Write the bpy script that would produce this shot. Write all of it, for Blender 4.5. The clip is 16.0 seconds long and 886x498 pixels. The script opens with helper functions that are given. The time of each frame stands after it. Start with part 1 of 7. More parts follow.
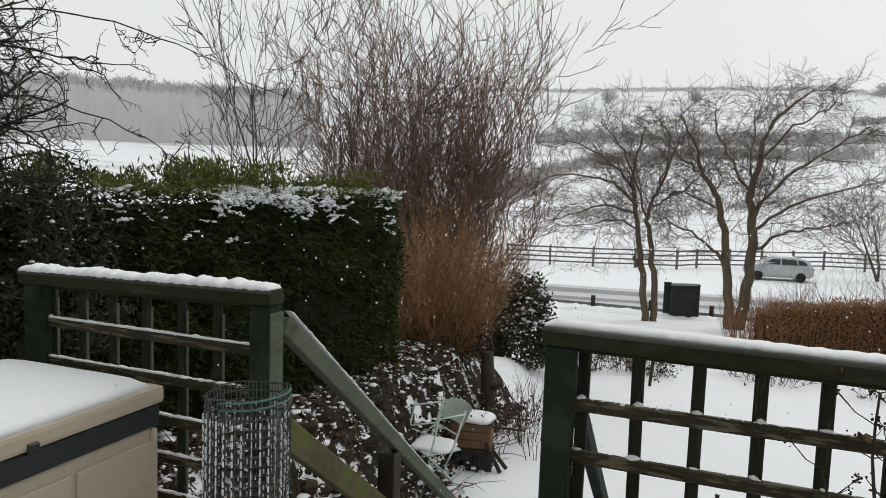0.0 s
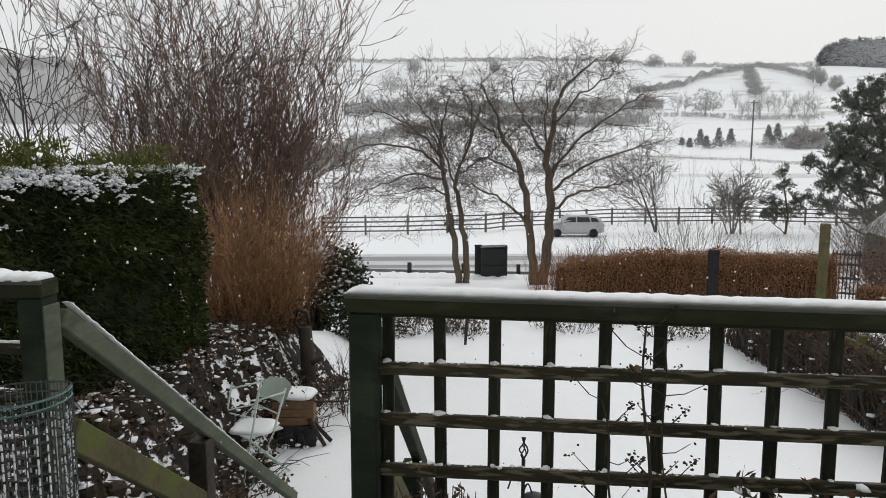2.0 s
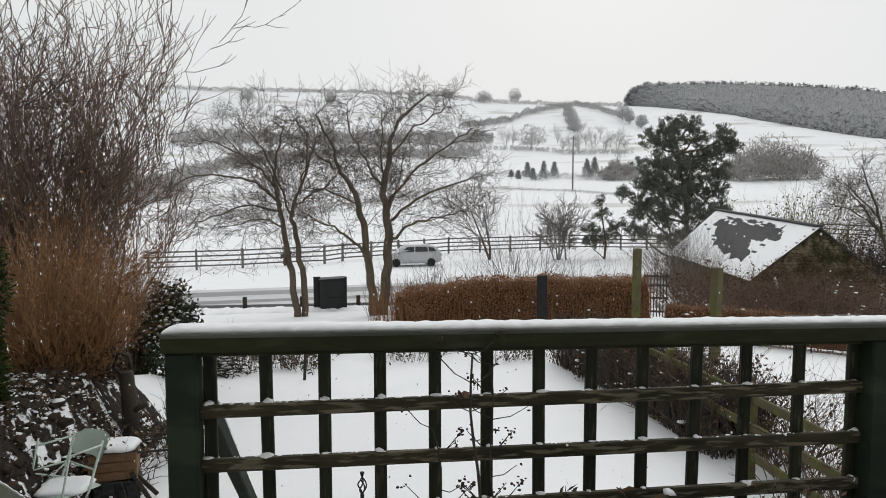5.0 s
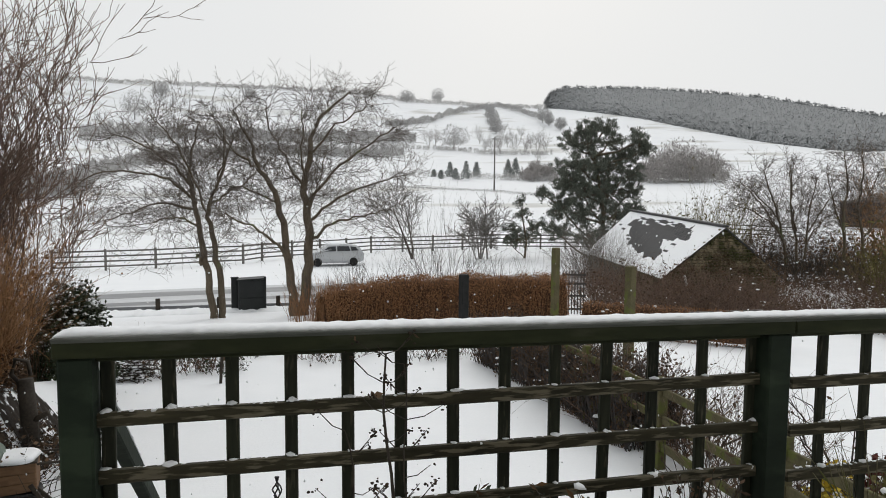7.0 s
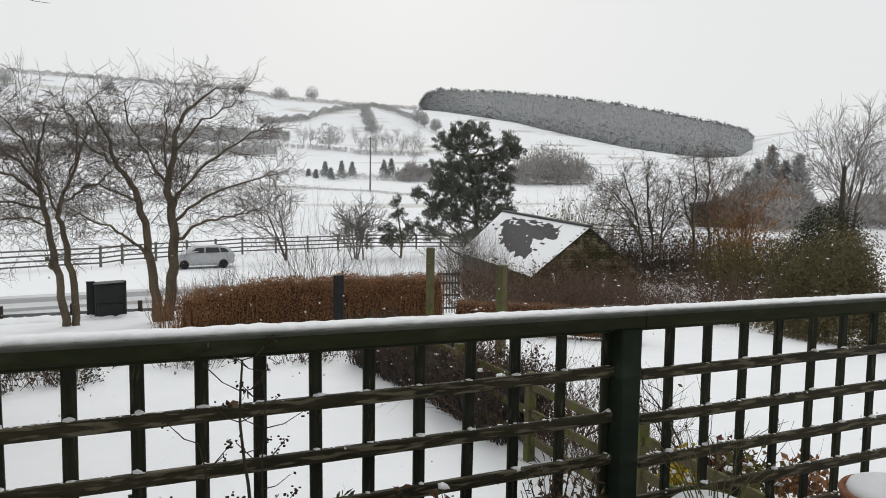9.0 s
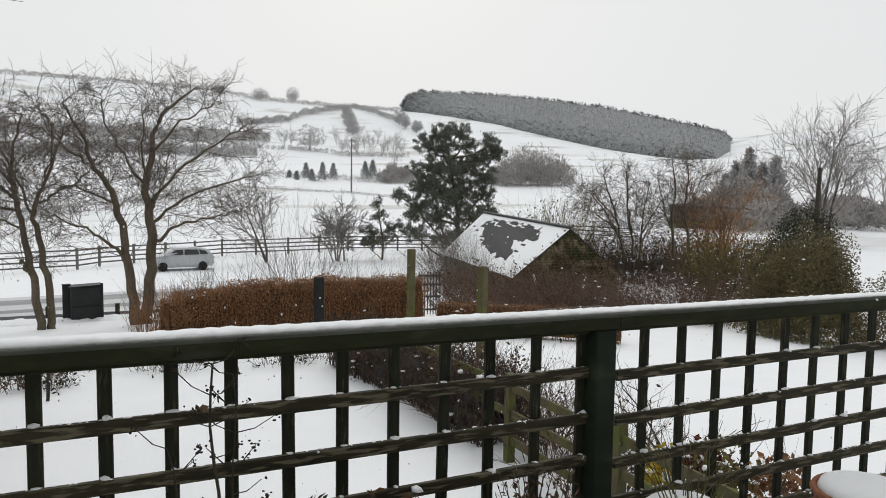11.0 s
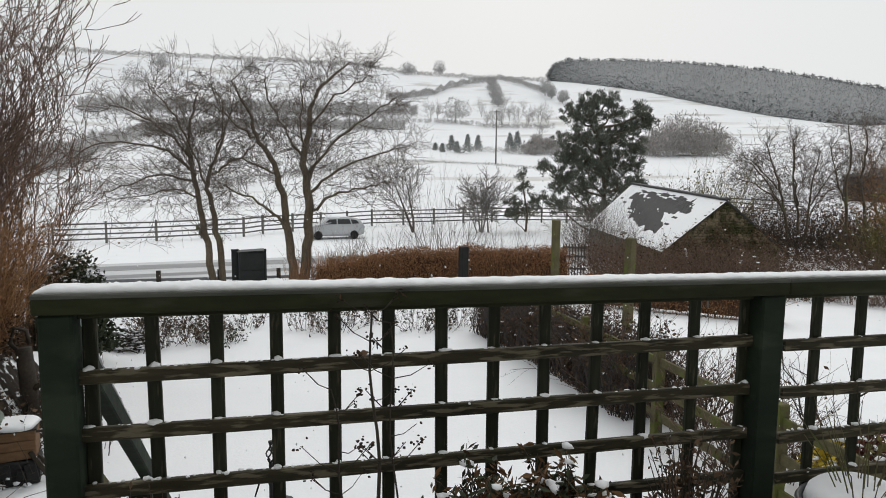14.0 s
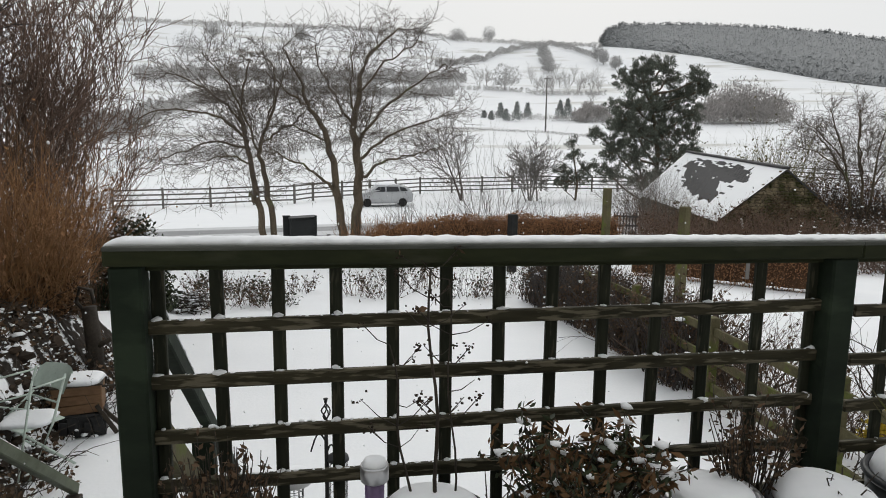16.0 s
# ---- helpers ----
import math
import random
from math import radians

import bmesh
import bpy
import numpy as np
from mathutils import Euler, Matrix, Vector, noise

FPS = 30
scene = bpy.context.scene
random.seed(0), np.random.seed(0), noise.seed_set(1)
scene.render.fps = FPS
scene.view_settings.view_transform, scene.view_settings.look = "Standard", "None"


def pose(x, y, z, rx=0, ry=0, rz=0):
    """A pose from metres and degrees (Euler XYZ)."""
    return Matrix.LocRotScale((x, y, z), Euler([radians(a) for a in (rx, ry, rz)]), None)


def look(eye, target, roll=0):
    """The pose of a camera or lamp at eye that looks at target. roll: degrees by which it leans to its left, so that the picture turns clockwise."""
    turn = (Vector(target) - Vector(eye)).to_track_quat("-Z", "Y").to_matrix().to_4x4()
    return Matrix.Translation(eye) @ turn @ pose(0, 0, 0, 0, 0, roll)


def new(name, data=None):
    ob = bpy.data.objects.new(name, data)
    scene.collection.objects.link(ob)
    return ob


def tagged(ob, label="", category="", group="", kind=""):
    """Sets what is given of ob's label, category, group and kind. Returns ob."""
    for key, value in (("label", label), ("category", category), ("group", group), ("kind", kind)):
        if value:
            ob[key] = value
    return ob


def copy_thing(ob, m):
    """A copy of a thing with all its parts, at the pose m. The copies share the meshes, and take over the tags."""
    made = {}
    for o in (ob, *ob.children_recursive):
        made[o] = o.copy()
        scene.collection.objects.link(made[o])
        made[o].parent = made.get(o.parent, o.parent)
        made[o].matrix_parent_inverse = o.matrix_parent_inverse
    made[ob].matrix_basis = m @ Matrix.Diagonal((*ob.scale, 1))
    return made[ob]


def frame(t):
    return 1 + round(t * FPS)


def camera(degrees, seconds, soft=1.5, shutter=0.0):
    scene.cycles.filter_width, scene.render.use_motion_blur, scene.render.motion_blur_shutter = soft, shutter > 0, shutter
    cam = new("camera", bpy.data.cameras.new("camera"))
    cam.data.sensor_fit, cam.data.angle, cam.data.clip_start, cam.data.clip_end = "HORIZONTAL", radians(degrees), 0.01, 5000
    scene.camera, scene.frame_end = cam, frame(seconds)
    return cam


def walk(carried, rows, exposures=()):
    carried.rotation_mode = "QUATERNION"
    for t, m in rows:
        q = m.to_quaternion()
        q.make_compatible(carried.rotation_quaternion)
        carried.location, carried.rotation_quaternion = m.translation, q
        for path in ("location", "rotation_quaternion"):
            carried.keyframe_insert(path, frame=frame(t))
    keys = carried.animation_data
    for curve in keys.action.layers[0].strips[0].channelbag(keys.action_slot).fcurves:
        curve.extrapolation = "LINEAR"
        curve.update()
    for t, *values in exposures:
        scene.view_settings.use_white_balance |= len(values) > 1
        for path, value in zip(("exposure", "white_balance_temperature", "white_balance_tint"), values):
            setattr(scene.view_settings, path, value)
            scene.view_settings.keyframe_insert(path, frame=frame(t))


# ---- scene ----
cam = camera(64.6, 16.0, soft=0.95)

PATH = [
    (0, (-0.294, 0.074, 1.572), (-1.011, 1.932, 1.392), 2.1),
    (0.5, (-0.281, 0.09, 1.563), (-0.852, 1.991, 1.325), 1.7),
    (1, (-0.26, 0.101, 1.561), (-0.616, 2.055, 1.322), 0.8),
    (1.5, (-0.252, 0.106, 1.557), (-0.543, 2.07, 1.315), 0.4),
    (2, (-0.246, 0.101, 1.56), (-0.457, 2.074, 1.31), 0.1),
    (2.5, (-0.246, 0.102, 1.562), (-0.389, 2.085, 1.348), 0.2),
    (3, (-0.243, 0.095, 1.564), (-0.352, 2.081, 1.352), 0.4),
    (3.5, (-0.235, 0.106, 1.561), (-0.282, 2.094, 1.356), 0.5),
    (4, (-0.223, 0.112, 1.56), (-0.143, 2.102, 1.382), 0.1),
    (6.5, (-0.197, 0.124, 1.557), (0.177, 2.083, 1.401), 0.6),
    (7, (-0.183, 0.131, 1.556), (0.275, 2.071, 1.393), 0.5),
    (7.5, (-0.169, 0.135, 1.556), (0.398, 2.047, 1.403), 0.6),
    (8, (-0.16, 0.136, 1.559), (0.495, 2.021, 1.42), 0.6),
    (8.5, (-0.15, 0.141, 1.558), (0.579, 1.997, 1.404), 0.8),
    (9, (-0.138, 0.148, 1.554), (0.653, 1.978, 1.396), 0.9),
    (9.5, (-0.129, 0.146, 1.554), (0.695, 1.962, 1.402), 1.1),
    (12, (-0.112, 0.148, 1.555), (0.728, 1.956, 1.4), 0.9),
    (12.5, (-0.12, 0.151, 1.551), (0.638, 1.994, 1.374), 0.7),
    (13, (-0.132, 0.151, 1.533), (0.44, 2.058, 1.344), 0.3),
    (13.5, (-0.134, 0.152, 1.52), (0.363, 2.077, 1.303), 0.3),
    (14, (-0.14, 0.152, 1.51), (0.313, 2.085, 1.273), 0.6),
    (14.5, (-0.147, 0.152, 1.504), (0.264, 2.093, 1.252), 0.5),
    (15, (-0.157, 0.147, 1.506), (0.198, 2.099, 1.247), 1.1),
    (15.5, (-0.16, 0.151, 1.497), (0.169, 2.103, 1.216), 0.4),
    (16, (-0.168, 0.165, 1.478), (0.151, 2.112, 1.151), 0.6),
]
walk(cam, [(t, look(e, a, r)) for t, e, a, r in PATH])

# ---- world, sun and exposure ----
world = bpy.data.worlds.new("overcast_sky")
scene.world = world
world.use_nodes = True
wn, wl = world.node_tree.nodes, world.node_tree.links
sky = wn.new("ShaderNodeTexSky")
sky.sky_type, sky.sun_disc = "NISHITA", False
sky.sun_elevation, sky.sun_rotation = radians(28), radians(20)
sky.dust_density = 6.0
cloud = wn.new("ShaderNodeMix")
cloud.data_type = "RGBA"
cloud.inputs[0].default_value = 0.985
cloud.inputs[7].default_value = (6.58, 6.70, 6.76, 1)
wl.new(sky.outputs[0], cloud.inputs[6])
bg = wn["Background"]
wl.new(cloud.outputs[2], bg.inputs[0])
bg.inputs[1].default_value = 0.12

sun = new("sun", bpy.data.lights.new("sun", "SUN"))
sun.data.energy, sun.data.angle, sun.data.color = 0.75, radians(40), (1.0, 0.97, 0.93)
sun.matrix_world = look((0, 0, 30), (-6, -14, 16))


# ---- materials ----
def material(name, dark, light, scale=4.0, rough=0.8, bump=0.3, fine=40.0, stretch=(1, 1, 1), metal=0.0, contrast=0.5,
             patch=None, patch_scale=1.5, patch_at=0.62, island=0.0, piece=0.0, bump_size=0.01, coat=0.0, subsurface=0.0):
    """A surface with variation at two scales, optional patches of another colour, and fine relief."""
    m = bpy.data.materials.new(name)
    m.use_nodes = True
    n, k = m.node_tree.nodes, m.node_tree.links
    b = n["Principled BSDF"]
    geo = n.new("ShaderNodeNewGeometry")
    mp = n.new("ShaderNodeMapping")
    mp.inputs["Scale"].default_value = stretch
    k.new(geo.outputs["Position"], mp.inputs["Vector"])
    big = n.new("ShaderNodeTexNoise")
    big.inputs["Scale"].default_value, big.inputs["Detail"].default_value = scale, 5
    small = n.new("ShaderNodeTexNoise")
    small.inputs["Scale"].default_value, small.inputs["Detail"].default_value = fine, 4
    for t in (big, small):
        k.new(mp.outputs[0], t.inputs["Vector"])
    add = n.new("ShaderNodeMath")
    add.operation = "MULTIPLY_ADD"
    add.inputs[1].default_value = 0.45
    k.new(small.outputs["Fac"], add.inputs[0])
    sc = n.new("ShaderNodeMath")
    sc.operation = "MULTIPLY"
    sc.inputs[1].default_value = 0.55
    k.new(big.outputs["Fac"], sc.inputs[0])
    k.new(sc.outputs[0], add.inputs[2])
    ramp = n.new("ShaderNodeMapRange")
    ramp.inputs["From Min"].default_value, ramp.inputs["From Max"].default_value = 0.5 - 0.36 * (1 - contrast), 0.5 + 0.36 * (1 - contrast)
    k.new(add.outputs[0], ramp.inputs["Value"])
    fac = ramp.outputs[0]
    for amount, source in ((island, geo.outputs["Random Per Island"]), (piece, None)):
        if amount:
            if source is None:
                source = n.new("ShaderNodeObjectInfo").outputs["Random"]
            mx = n.new("ShaderNodeMix")
            mx.inputs[0].default_value = amount
            k.new(fac, mx.inputs[2])
            k.new(source, mx.inputs[3])
            fac = mx.outputs[0]
    col = n.new("ShaderNodeMix")
    col.data_type = "RGBA"
    col.inputs[6].default_value, col.inputs[7].default_value = (*dark, 1), (*light, 1)
    k.new(fac, col.inputs[0])
    out = col.outputs[2]
    if patch:
        pn = n.new("ShaderNodeTexNoise")
        pn.inputs["Scale"].default_value, pn.inputs["Detail"].default_value = patch_scale, 8
        k.new(mp.outputs[0], pn.inputs["Vector"])
        pr = n.new("ShaderNodeMapRange")
        pr.inputs["From Min"].default_value, pr.inputs["From Max"].default_value = patch_at - 0.04, patch_at + 0.04
        k.new(pn.outputs["Fac"], pr.inputs["Value"])
        pm = n.new("ShaderNodeMix")
        pm.data_type = "RGBA"
        pm.inputs[7].default_value = (*patch, 1)
        k.new(out, pm.inputs[6])
        k.new(pr.outputs[0], pm.inputs[0])
        out = pm.outputs[2]
    k.new(out, b.inputs["Base Color"])
    b.inputs["Roughness"].default_value, b.inputs["Metallic"].default_value = rough, metal
    b.inputs["Coat Weight"].default_value = coat
    if rough >= 0.5 and not metal:
        b.inputs["Specular IOR Level"].default_value = 0.22
    if subsurface:
        b.inputs["Subsurface Weight"].default_value = subsurface
        b.inputs["Subsurface Radius"].default_value = (0.02, 0.025, 0.03)
    if bump:
        bp = n.new("ShaderNodeBump")
        bp.inputs["Strength"].default_value, bp.inputs["Distance"].default_value = bump, bump_size
        k.new(add.outputs[0], bp.inputs["Height"])
        k.new(bp.outputs[0], b.inputs["Normal"])
    return m


SNOW = material("snow", (0.80, 0.82, 0.84), (0.88, 0.89, 0.90), 1.2, 0.7, 0.35, 30, contrast=0.2, bump_size=0.02)
FIELD = material("field_snow", (0.74, 0.76, 0.78), (0.88, 0.89, 0.90), 0.05, 0.8, 0.25, 1.5, contrast=0.3, bump_size=0.1,
                 patch=(0.60, 0.60, 0.58), patch_scale=0.06, patch_at=0.6, stretch=(0.35, 1, 1))
GREEN = material("green_painted_timber", (0.0062, 0.0110, 0.0062), (0.019, 0.030, 0.017), 3, 0.78, 0.5, 30, (0.4, 1, 1), contrast=0.35,
                 patch=(0.025, 0.038, 0.022), patch_scale=9, patch_at=0.60)
LATH = material("weathered_trellis_lath", (0.011, 0.011, 0.006), (0.055, 0.048, 0.026), 6, 0.75, 0.8, 70, (0.14, 1, 1), contrast=0.5,
                patch=(0.130, 0.114, 0.078), patch_scale=75, patch_at=0.56)
LATH_UP = material("upright_trellis_lath", (0.008, 0.010, 0.006), (0.030, 0.033, 0.019), 6, 0.75, 0.7, 60, (1, 1, 0.14), contrast=0.5,
                   patch=(0.060, 0.055, 0.036), patch_scale=70, patch_at=0.62)
RAILGREEN = material("pale_green_handrail", (0.055, 0.067, 0.043), (0.122, 0.138, 0.094), 5, 0.65, 0.5, 40, (1, 0.4, 1), contrast=0.4,
                     patch=(0.06, 0.07, 0.04), patch_scale=7, patch_at=0.64)
OLIVE = material("olive_green_rail_paint", (0.011, 0.014, 0.006), (0.034, 0.039, 0.016), 3, 0.85, 0.5, 40, (0.25, 1, 1), contrast=0.4,
                 patch=(0.040, 0.042, 0.024), patch_scale=11, patch_at=0.62)
# Worn paint, its grey also raised for sky light on the edge.
RAILEDGE = material("worn_skylit_rail_edge", (0.035, 0.040, 0.032), (0.115, 0.118, 0.105), 5, 0.7, 0.4, 50, (0.2, 1, 1), contrast=0.4)
MOSSWOOD = material("mossy_fence_wood", (0.055, 0.05, 0.024), (0.14, 0.122, 0.066), 4, 0.85, 0.6, 40, contrast=0.4,
                    patch=(0.10, 0.11, 0.03), patch_scale=5, patch_at=0.55)
GREYWOOD = material("grey_fence_wood", (0.09, 0.085, 0.08), (0.19, 0.18, 0.165), 3, 0.85, 0.4, 30, contrast=0.4, piece=0.3)
DARKWOOD = material("dark_wet_wood", (0.018, 0.015, 0.012), (0.06, 0.048, 0.035), 5, 0.7, 0.6, 40, contrast=0.4)
BROWNBOARD = material("brown_timber_board", (0.10, 0.055, 0.028), (0.21, 0.125, 0.07), 4, 0.8, 0.5, 40, (0.3, 1, 1), contrast=0.4)
DARKBROWN = material("dull_brown_barn_board", (0.045, 0.038, 0.034), (0.095, 0.078, 0.068), 2, 0.85, 0.4, 20, (1, 1, 0.3), piece=0.4)
YEW = material("dark_yew_foliage", (0.018, 0.021, 0.012), (0.065, 0.070, 0.040), 2, 0.8, 0, 14, island=0.6)
CREAM = material("beige_plastic", (0.42, 0.36, 0.27), (0.50, 0.43, 0.33), 3, 0.5, 0.15, 60, contrast=0.1)
BLACKP = material("black_plastic", (0.010, 0.012, 0.014), (0.022, 0.025, 0.028), 4, 0.45, 0.1, 60, contrast=0.3)
GALV = material("galvanised_wire", (0.035, 0.04, 0.04), (0.12, 0.13, 0.13), 30, 0.5, 0.1, 80, metal=0.6, contrast=0.3)
GREENWIRE = material("green_coated_wire", (0.05, 0.16, 0.13), (0.12, 0.26, 0.22), 20, 0.5, 0.1, 80, contrast=0.3)
MINT = material("pale_mint_painted_steel", (0.40, 0.48, 0.42), (0.56, 0.63, 0.57), 8, 0.5, 0.2, 60, contrast=0.3,
                patch=(0.22, 0.20, 0.15), patch_scale=22, patch_at=0.72)
BARK = material("dark_tree_bark", (0.058, 0.046, 0.031), (0.18, 0.145, 0.105), 5, 0.9, 0.8, 30, (1, 1, 0.4), contrast=0.4,
                patch=(0.13, 0.14, 0.07), patch_scale=2.5, patch_at=0.64)
SAPLING = material("dark_sapling_bark", (0.036, 0.032, 0.030), (0.10, 0.088, 0.082), 3, 0.9, 0, 20, island=0.6)
TWIG = material("grey_brown_twigs", (0.055, 0.045, 0.038), (0.12, 0.098, 0.085), 3, 0.9, 0, 20, island=0.6)
TREETWIG = material("grey_tree_twigs", (0.080, 0.068, 0.057), (0.18, 0.152, 0.130), 3, 0.9, 0, 20, island=0.6)
REDTWIG = material("red_brown_twigs", (0.090, 0.061, 0.047), (0.22, 0.150, 0.114), 3, 0.9, 0, 20, island=0.7)
ORANGE = material("orange_willow_stems", (0.15, 0.079, 0.035), (0.37, 0.20, 0.09), 3, 0.75, 0, 20, island=0.8)
GREYTWIG = material("pale_grey_twigs", (0.14, 0.13, 0.12), (0.26, 0.245, 0.23), 3, 0.9, 0, 20, island=0.6)
CONIFER = material("conifer_hedge_foliage", (0.005, 0.009, 0.003), (0.056, 0.074, 0.016), 1.3, 0.75, 0, 7, contrast=0.55, island=0.3)
HEDGETOP = material("yellow_green_conifer_tips", (0.04, 0.055, 0.010), (0.17, 0.175, 0.04), 2, 0.75, 0, 12, contrast=0.3, island=0.6)
# Near-black colour paints the shade between the hedge's sprays.
HEDGECORE = material("hedge_inside_shade", (0.006, 0.010, 0.004), (0.016, 0.024, 0.008), 3, 0.9, 0.4, 20)
IVY = material("dark_evergreen_leaves", (0.010, 0.016, 0.008), (0.05, 0.062, 0.028), 3, 0.5, 0, 20, island=0.7)
PINE = material("dark_pine_needles", (0.060, 0.070, 0.055), (0.175, 0.19, 0.155), 0.8, 0.8, 0, 6, island=0.6)
BEECH = material("brown_beech_leaves", (0.13, 0.062, 0.028), (0.37, 0.195, 0.095), 1.5, 0.8, 0, 12, island=0.7)
DEADLEAF = material("dead_brown_leaves", (0.035, 0.024, 0.015), (0.16, 0.10, 0.06), 4, 0.85, 0, 20, island=0.8)
OLIVELEAF = material("olive_brown_foliage", (0.06, 0.055, 0.02), (0.20, 0.17, 0.06), 2, 0.8, 0, 12, island=0.7)
BROWNLEAF = material("dull_brown_leaves", (0.050, 0.026, 0.011), (0.18, 0.098, 0.042), 6, 0.6, 0, 20, island=0.7)
# Beech brown darkened, so the inner shade is part of the colour.
BROWNCORE = material("brown_hedge_painted_shade", (0.035, 0.019, 0.011), (0.10, 0.055, 0.03), 3, 0.95, 0.5, 20, (1, 1, 0.3))
DARKOLIVE = material("dark_olive_foliage", (0.060, 0.050, 0.025), (0.19, 0.158, 0.078), 1.0, 0.8, 0, 8, island=0.5)
YELLOW = material("yellow_leaves", (0.40, 0.28, 0.02), (0.62, 0.48, 0.06), 4, 0.7, 0, 20, island=0.7)
REDLEAF = material("dark_red_leaves", (0.05, 0.012, 0.01), (0.16, 0.04, 0.03), 4, 0.7, 0, 20, island=0.7)
# Far woods: base colours lightened to paint in the haze of distance.
HAZEWOOD = material("haze_paled_far_woodland", (0.47, 0.462, 0.455), (0.56, 0.552, 0.545), 0.05, 0.95, 0.15, 0.5, stretch=(1, 1, 0.3), bump_size=0.4)
HAZEFIR = material("haze_paled_far_firs", (0.26, 0.268, 0.27), (0.305, 0.312, 0.314), 0.03, 0.95, 0, 0.5, island=0.04)
# Hill trees, hedgerows and copses carry distance haze in their pale greys.
HAZETREE = material("haze_paled_hill_trees", (0.40, 0.395, 0.39), (0.52, 0.515, 0.51), 0.06, 0.95, 0, 0.8, island=0.35)
HAZEHEDGE = material("haze_paled_far_hedgerow", (0.38, 0.373, 0.368), (0.52, 0.51, 0.50), 0.06, 0.95, 0, 0.8, island=0.35)
FARBROWN = material("haze_paled_brown_copse", (0.27, 0.253, 0.243), (0.41, 0.39, 0.375), 0.1, 0.95, 0, 0.8, island=0.4)
# Dark needles raised to pale grey, haze mixed into the colour.
FARFIR = material("haze_paled_young_fir_needles", (0.27, 0.285, 0.275), (0.40, 0.415, 0.405), 0.5, 0.9, 0, 4, island=0.6)
SOIL = material("bare_wet_soil", (0.010, 0.008, 0.006), (0.038, 0.029, 0.022), 4, 0.9, 0.8, 25, patch=(0.80, 0.82, 0.84), patch_scale=9, patch_at=0.62)
CLOD = material("dark_brown_clods", (0.010, 0.008, 0.006), (0.06, 0.042, 0.028), 5, 0.9, 0.8, 30, island=0.5)
STONE = material("brown_rubble_stone", (0.075, 0.06, 0.035), (0.27, 0.22, 0.14), 2, 0.9, 0.7, 14, piece=0.6, contrast=0.4,
                 patch=(0.055, 0.055, 0.022), patch_scale=2.6, patch_at=0.5)
MORTAR = material("old_lime_mortar", (0.12, 0.10, 0.075), (0.20, 0.17, 0.13), 5, 0.95, 0.5, 30)
SLATE = material("dark_roof_slate", (0.035, 0.035, 0.037), (0.075, 0.073, 0.073), 3, 0.7, 0.3, 30, piece=0.6)
SLUSH = material("slushy_asphalt", (0.42, 0.43, 0.44), (0.66, 0.67, 0.68), 1.2, 0.6, 0.4, 14, (0.25, 1, 1), contrast=0.3)
TRACK = material("wet_tyre_tracks", (0.10, 0.102, 0.106), (0.27, 0.275, 0.28), 2, 0.45, 0.3, 14, (0.15, 1, 1), contrast=0.3)
STEELRAIL = material("galvanised_guard_rail", (0.11, 0.112, 0.115), (0.20, 0.205, 0.21), 3, 0.5, 0.1, 30, metal=0.4, contrast=0.3)
DARKBIN = material("dark_green_bin_plastic", (0.015, 0.017, 0.017), (0.034, 0.037, 0.037), 3, 0.5, 0.1, 40)
CARPAINT = material("white_car_paint", (0.36, 0.37, 0.38), (0.44, 0.45, 0.46), 2, 0.35, 0.0, 40, coat=0.5)
CARGLASS = material("dark_car_glass", (0.012, 0.014, 0.016), (0.02, 0.022, 0.025), 3, 0.08, 0, 40)
RUBBER = material("black_rubber", (0.010, 0.010, 0.010), (0.025, 0.025, 0.024), 8, 0.8, 0.3, 60)
ALLOY = material("grey_wheel_metal", (0.25, 0.255, 0.26), (0.4, 0.41, 0.42), 10, 0.4, 0.1, 60, metal=0.5)
TERRA = material("terracotta", (0.21, 0.085, 0.045), (0.34, 0.16, 0.09), 6, 0.85, 0.3, 40)
GREYPOT = material("dark_grey_pot", (0.03, 0.032, 0.034), (0.07, 0.073, 0.075), 6, 0.6, 0.2, 40)
IRON = material("black_iron", (0.010, 0.010, 0.010), (0.03, 0.03, 0.03), 12, 0.55, 0.2, 60)
DECKWOOD = material("wet_deck_board", (0.05, 0.04, 0.03), (0.13, 0.11, 0.085), 4, 0.7, 0.5, 40, (1, 0.3, 1), piece=0.4)
RENDER = material("pale_house_render", (0.36, 0.345, 0.32), (0.46, 0.445, 0.42), 2, 0.9, 0.4, 30)
WHITEPAINT = material("white_paint", (0.66, 0.66, 0.64), (0.78, 0.78, 0.76), 4, 0.6, 0.2, 40)
LAMPSTEEL = material("brushed_steel", (0.40, 0.40, 0.41), (0.55, 0.55, 0.56), 30, 0.3, 0.05, 80, metal=0.9, contrast=0.2)
VIOLET = material("violet_tinted_plastic", (0.10, 0.06, 0.14), (0.22, 0.15, 0.28), 20, 0.3, 0.05, 60)


# ---- building helpers ----
def mesh_of(name, verts, faces, smooth=False):
    me = bpy.data.meshes.new(name)
    me.from_pydata(verts if isinstance(verts, list) else verts.tolist(), [], faces if isinstance(faces, list) else faces.tolist())
    if smooth:
        me.polygons.foreach_set("use_smooth", [True] * len(me.polygons))
    me.update()
    return me


def thing(name, label, category, at=(0, 0, 0), group="", kind="", turn=0.0):
    ob = new(name)
    ob.empty_display_size = 0.1
    ob.matrix_world = pose(*at, 0, 0, turn)
    return tagged(ob, label, category, group, kind)


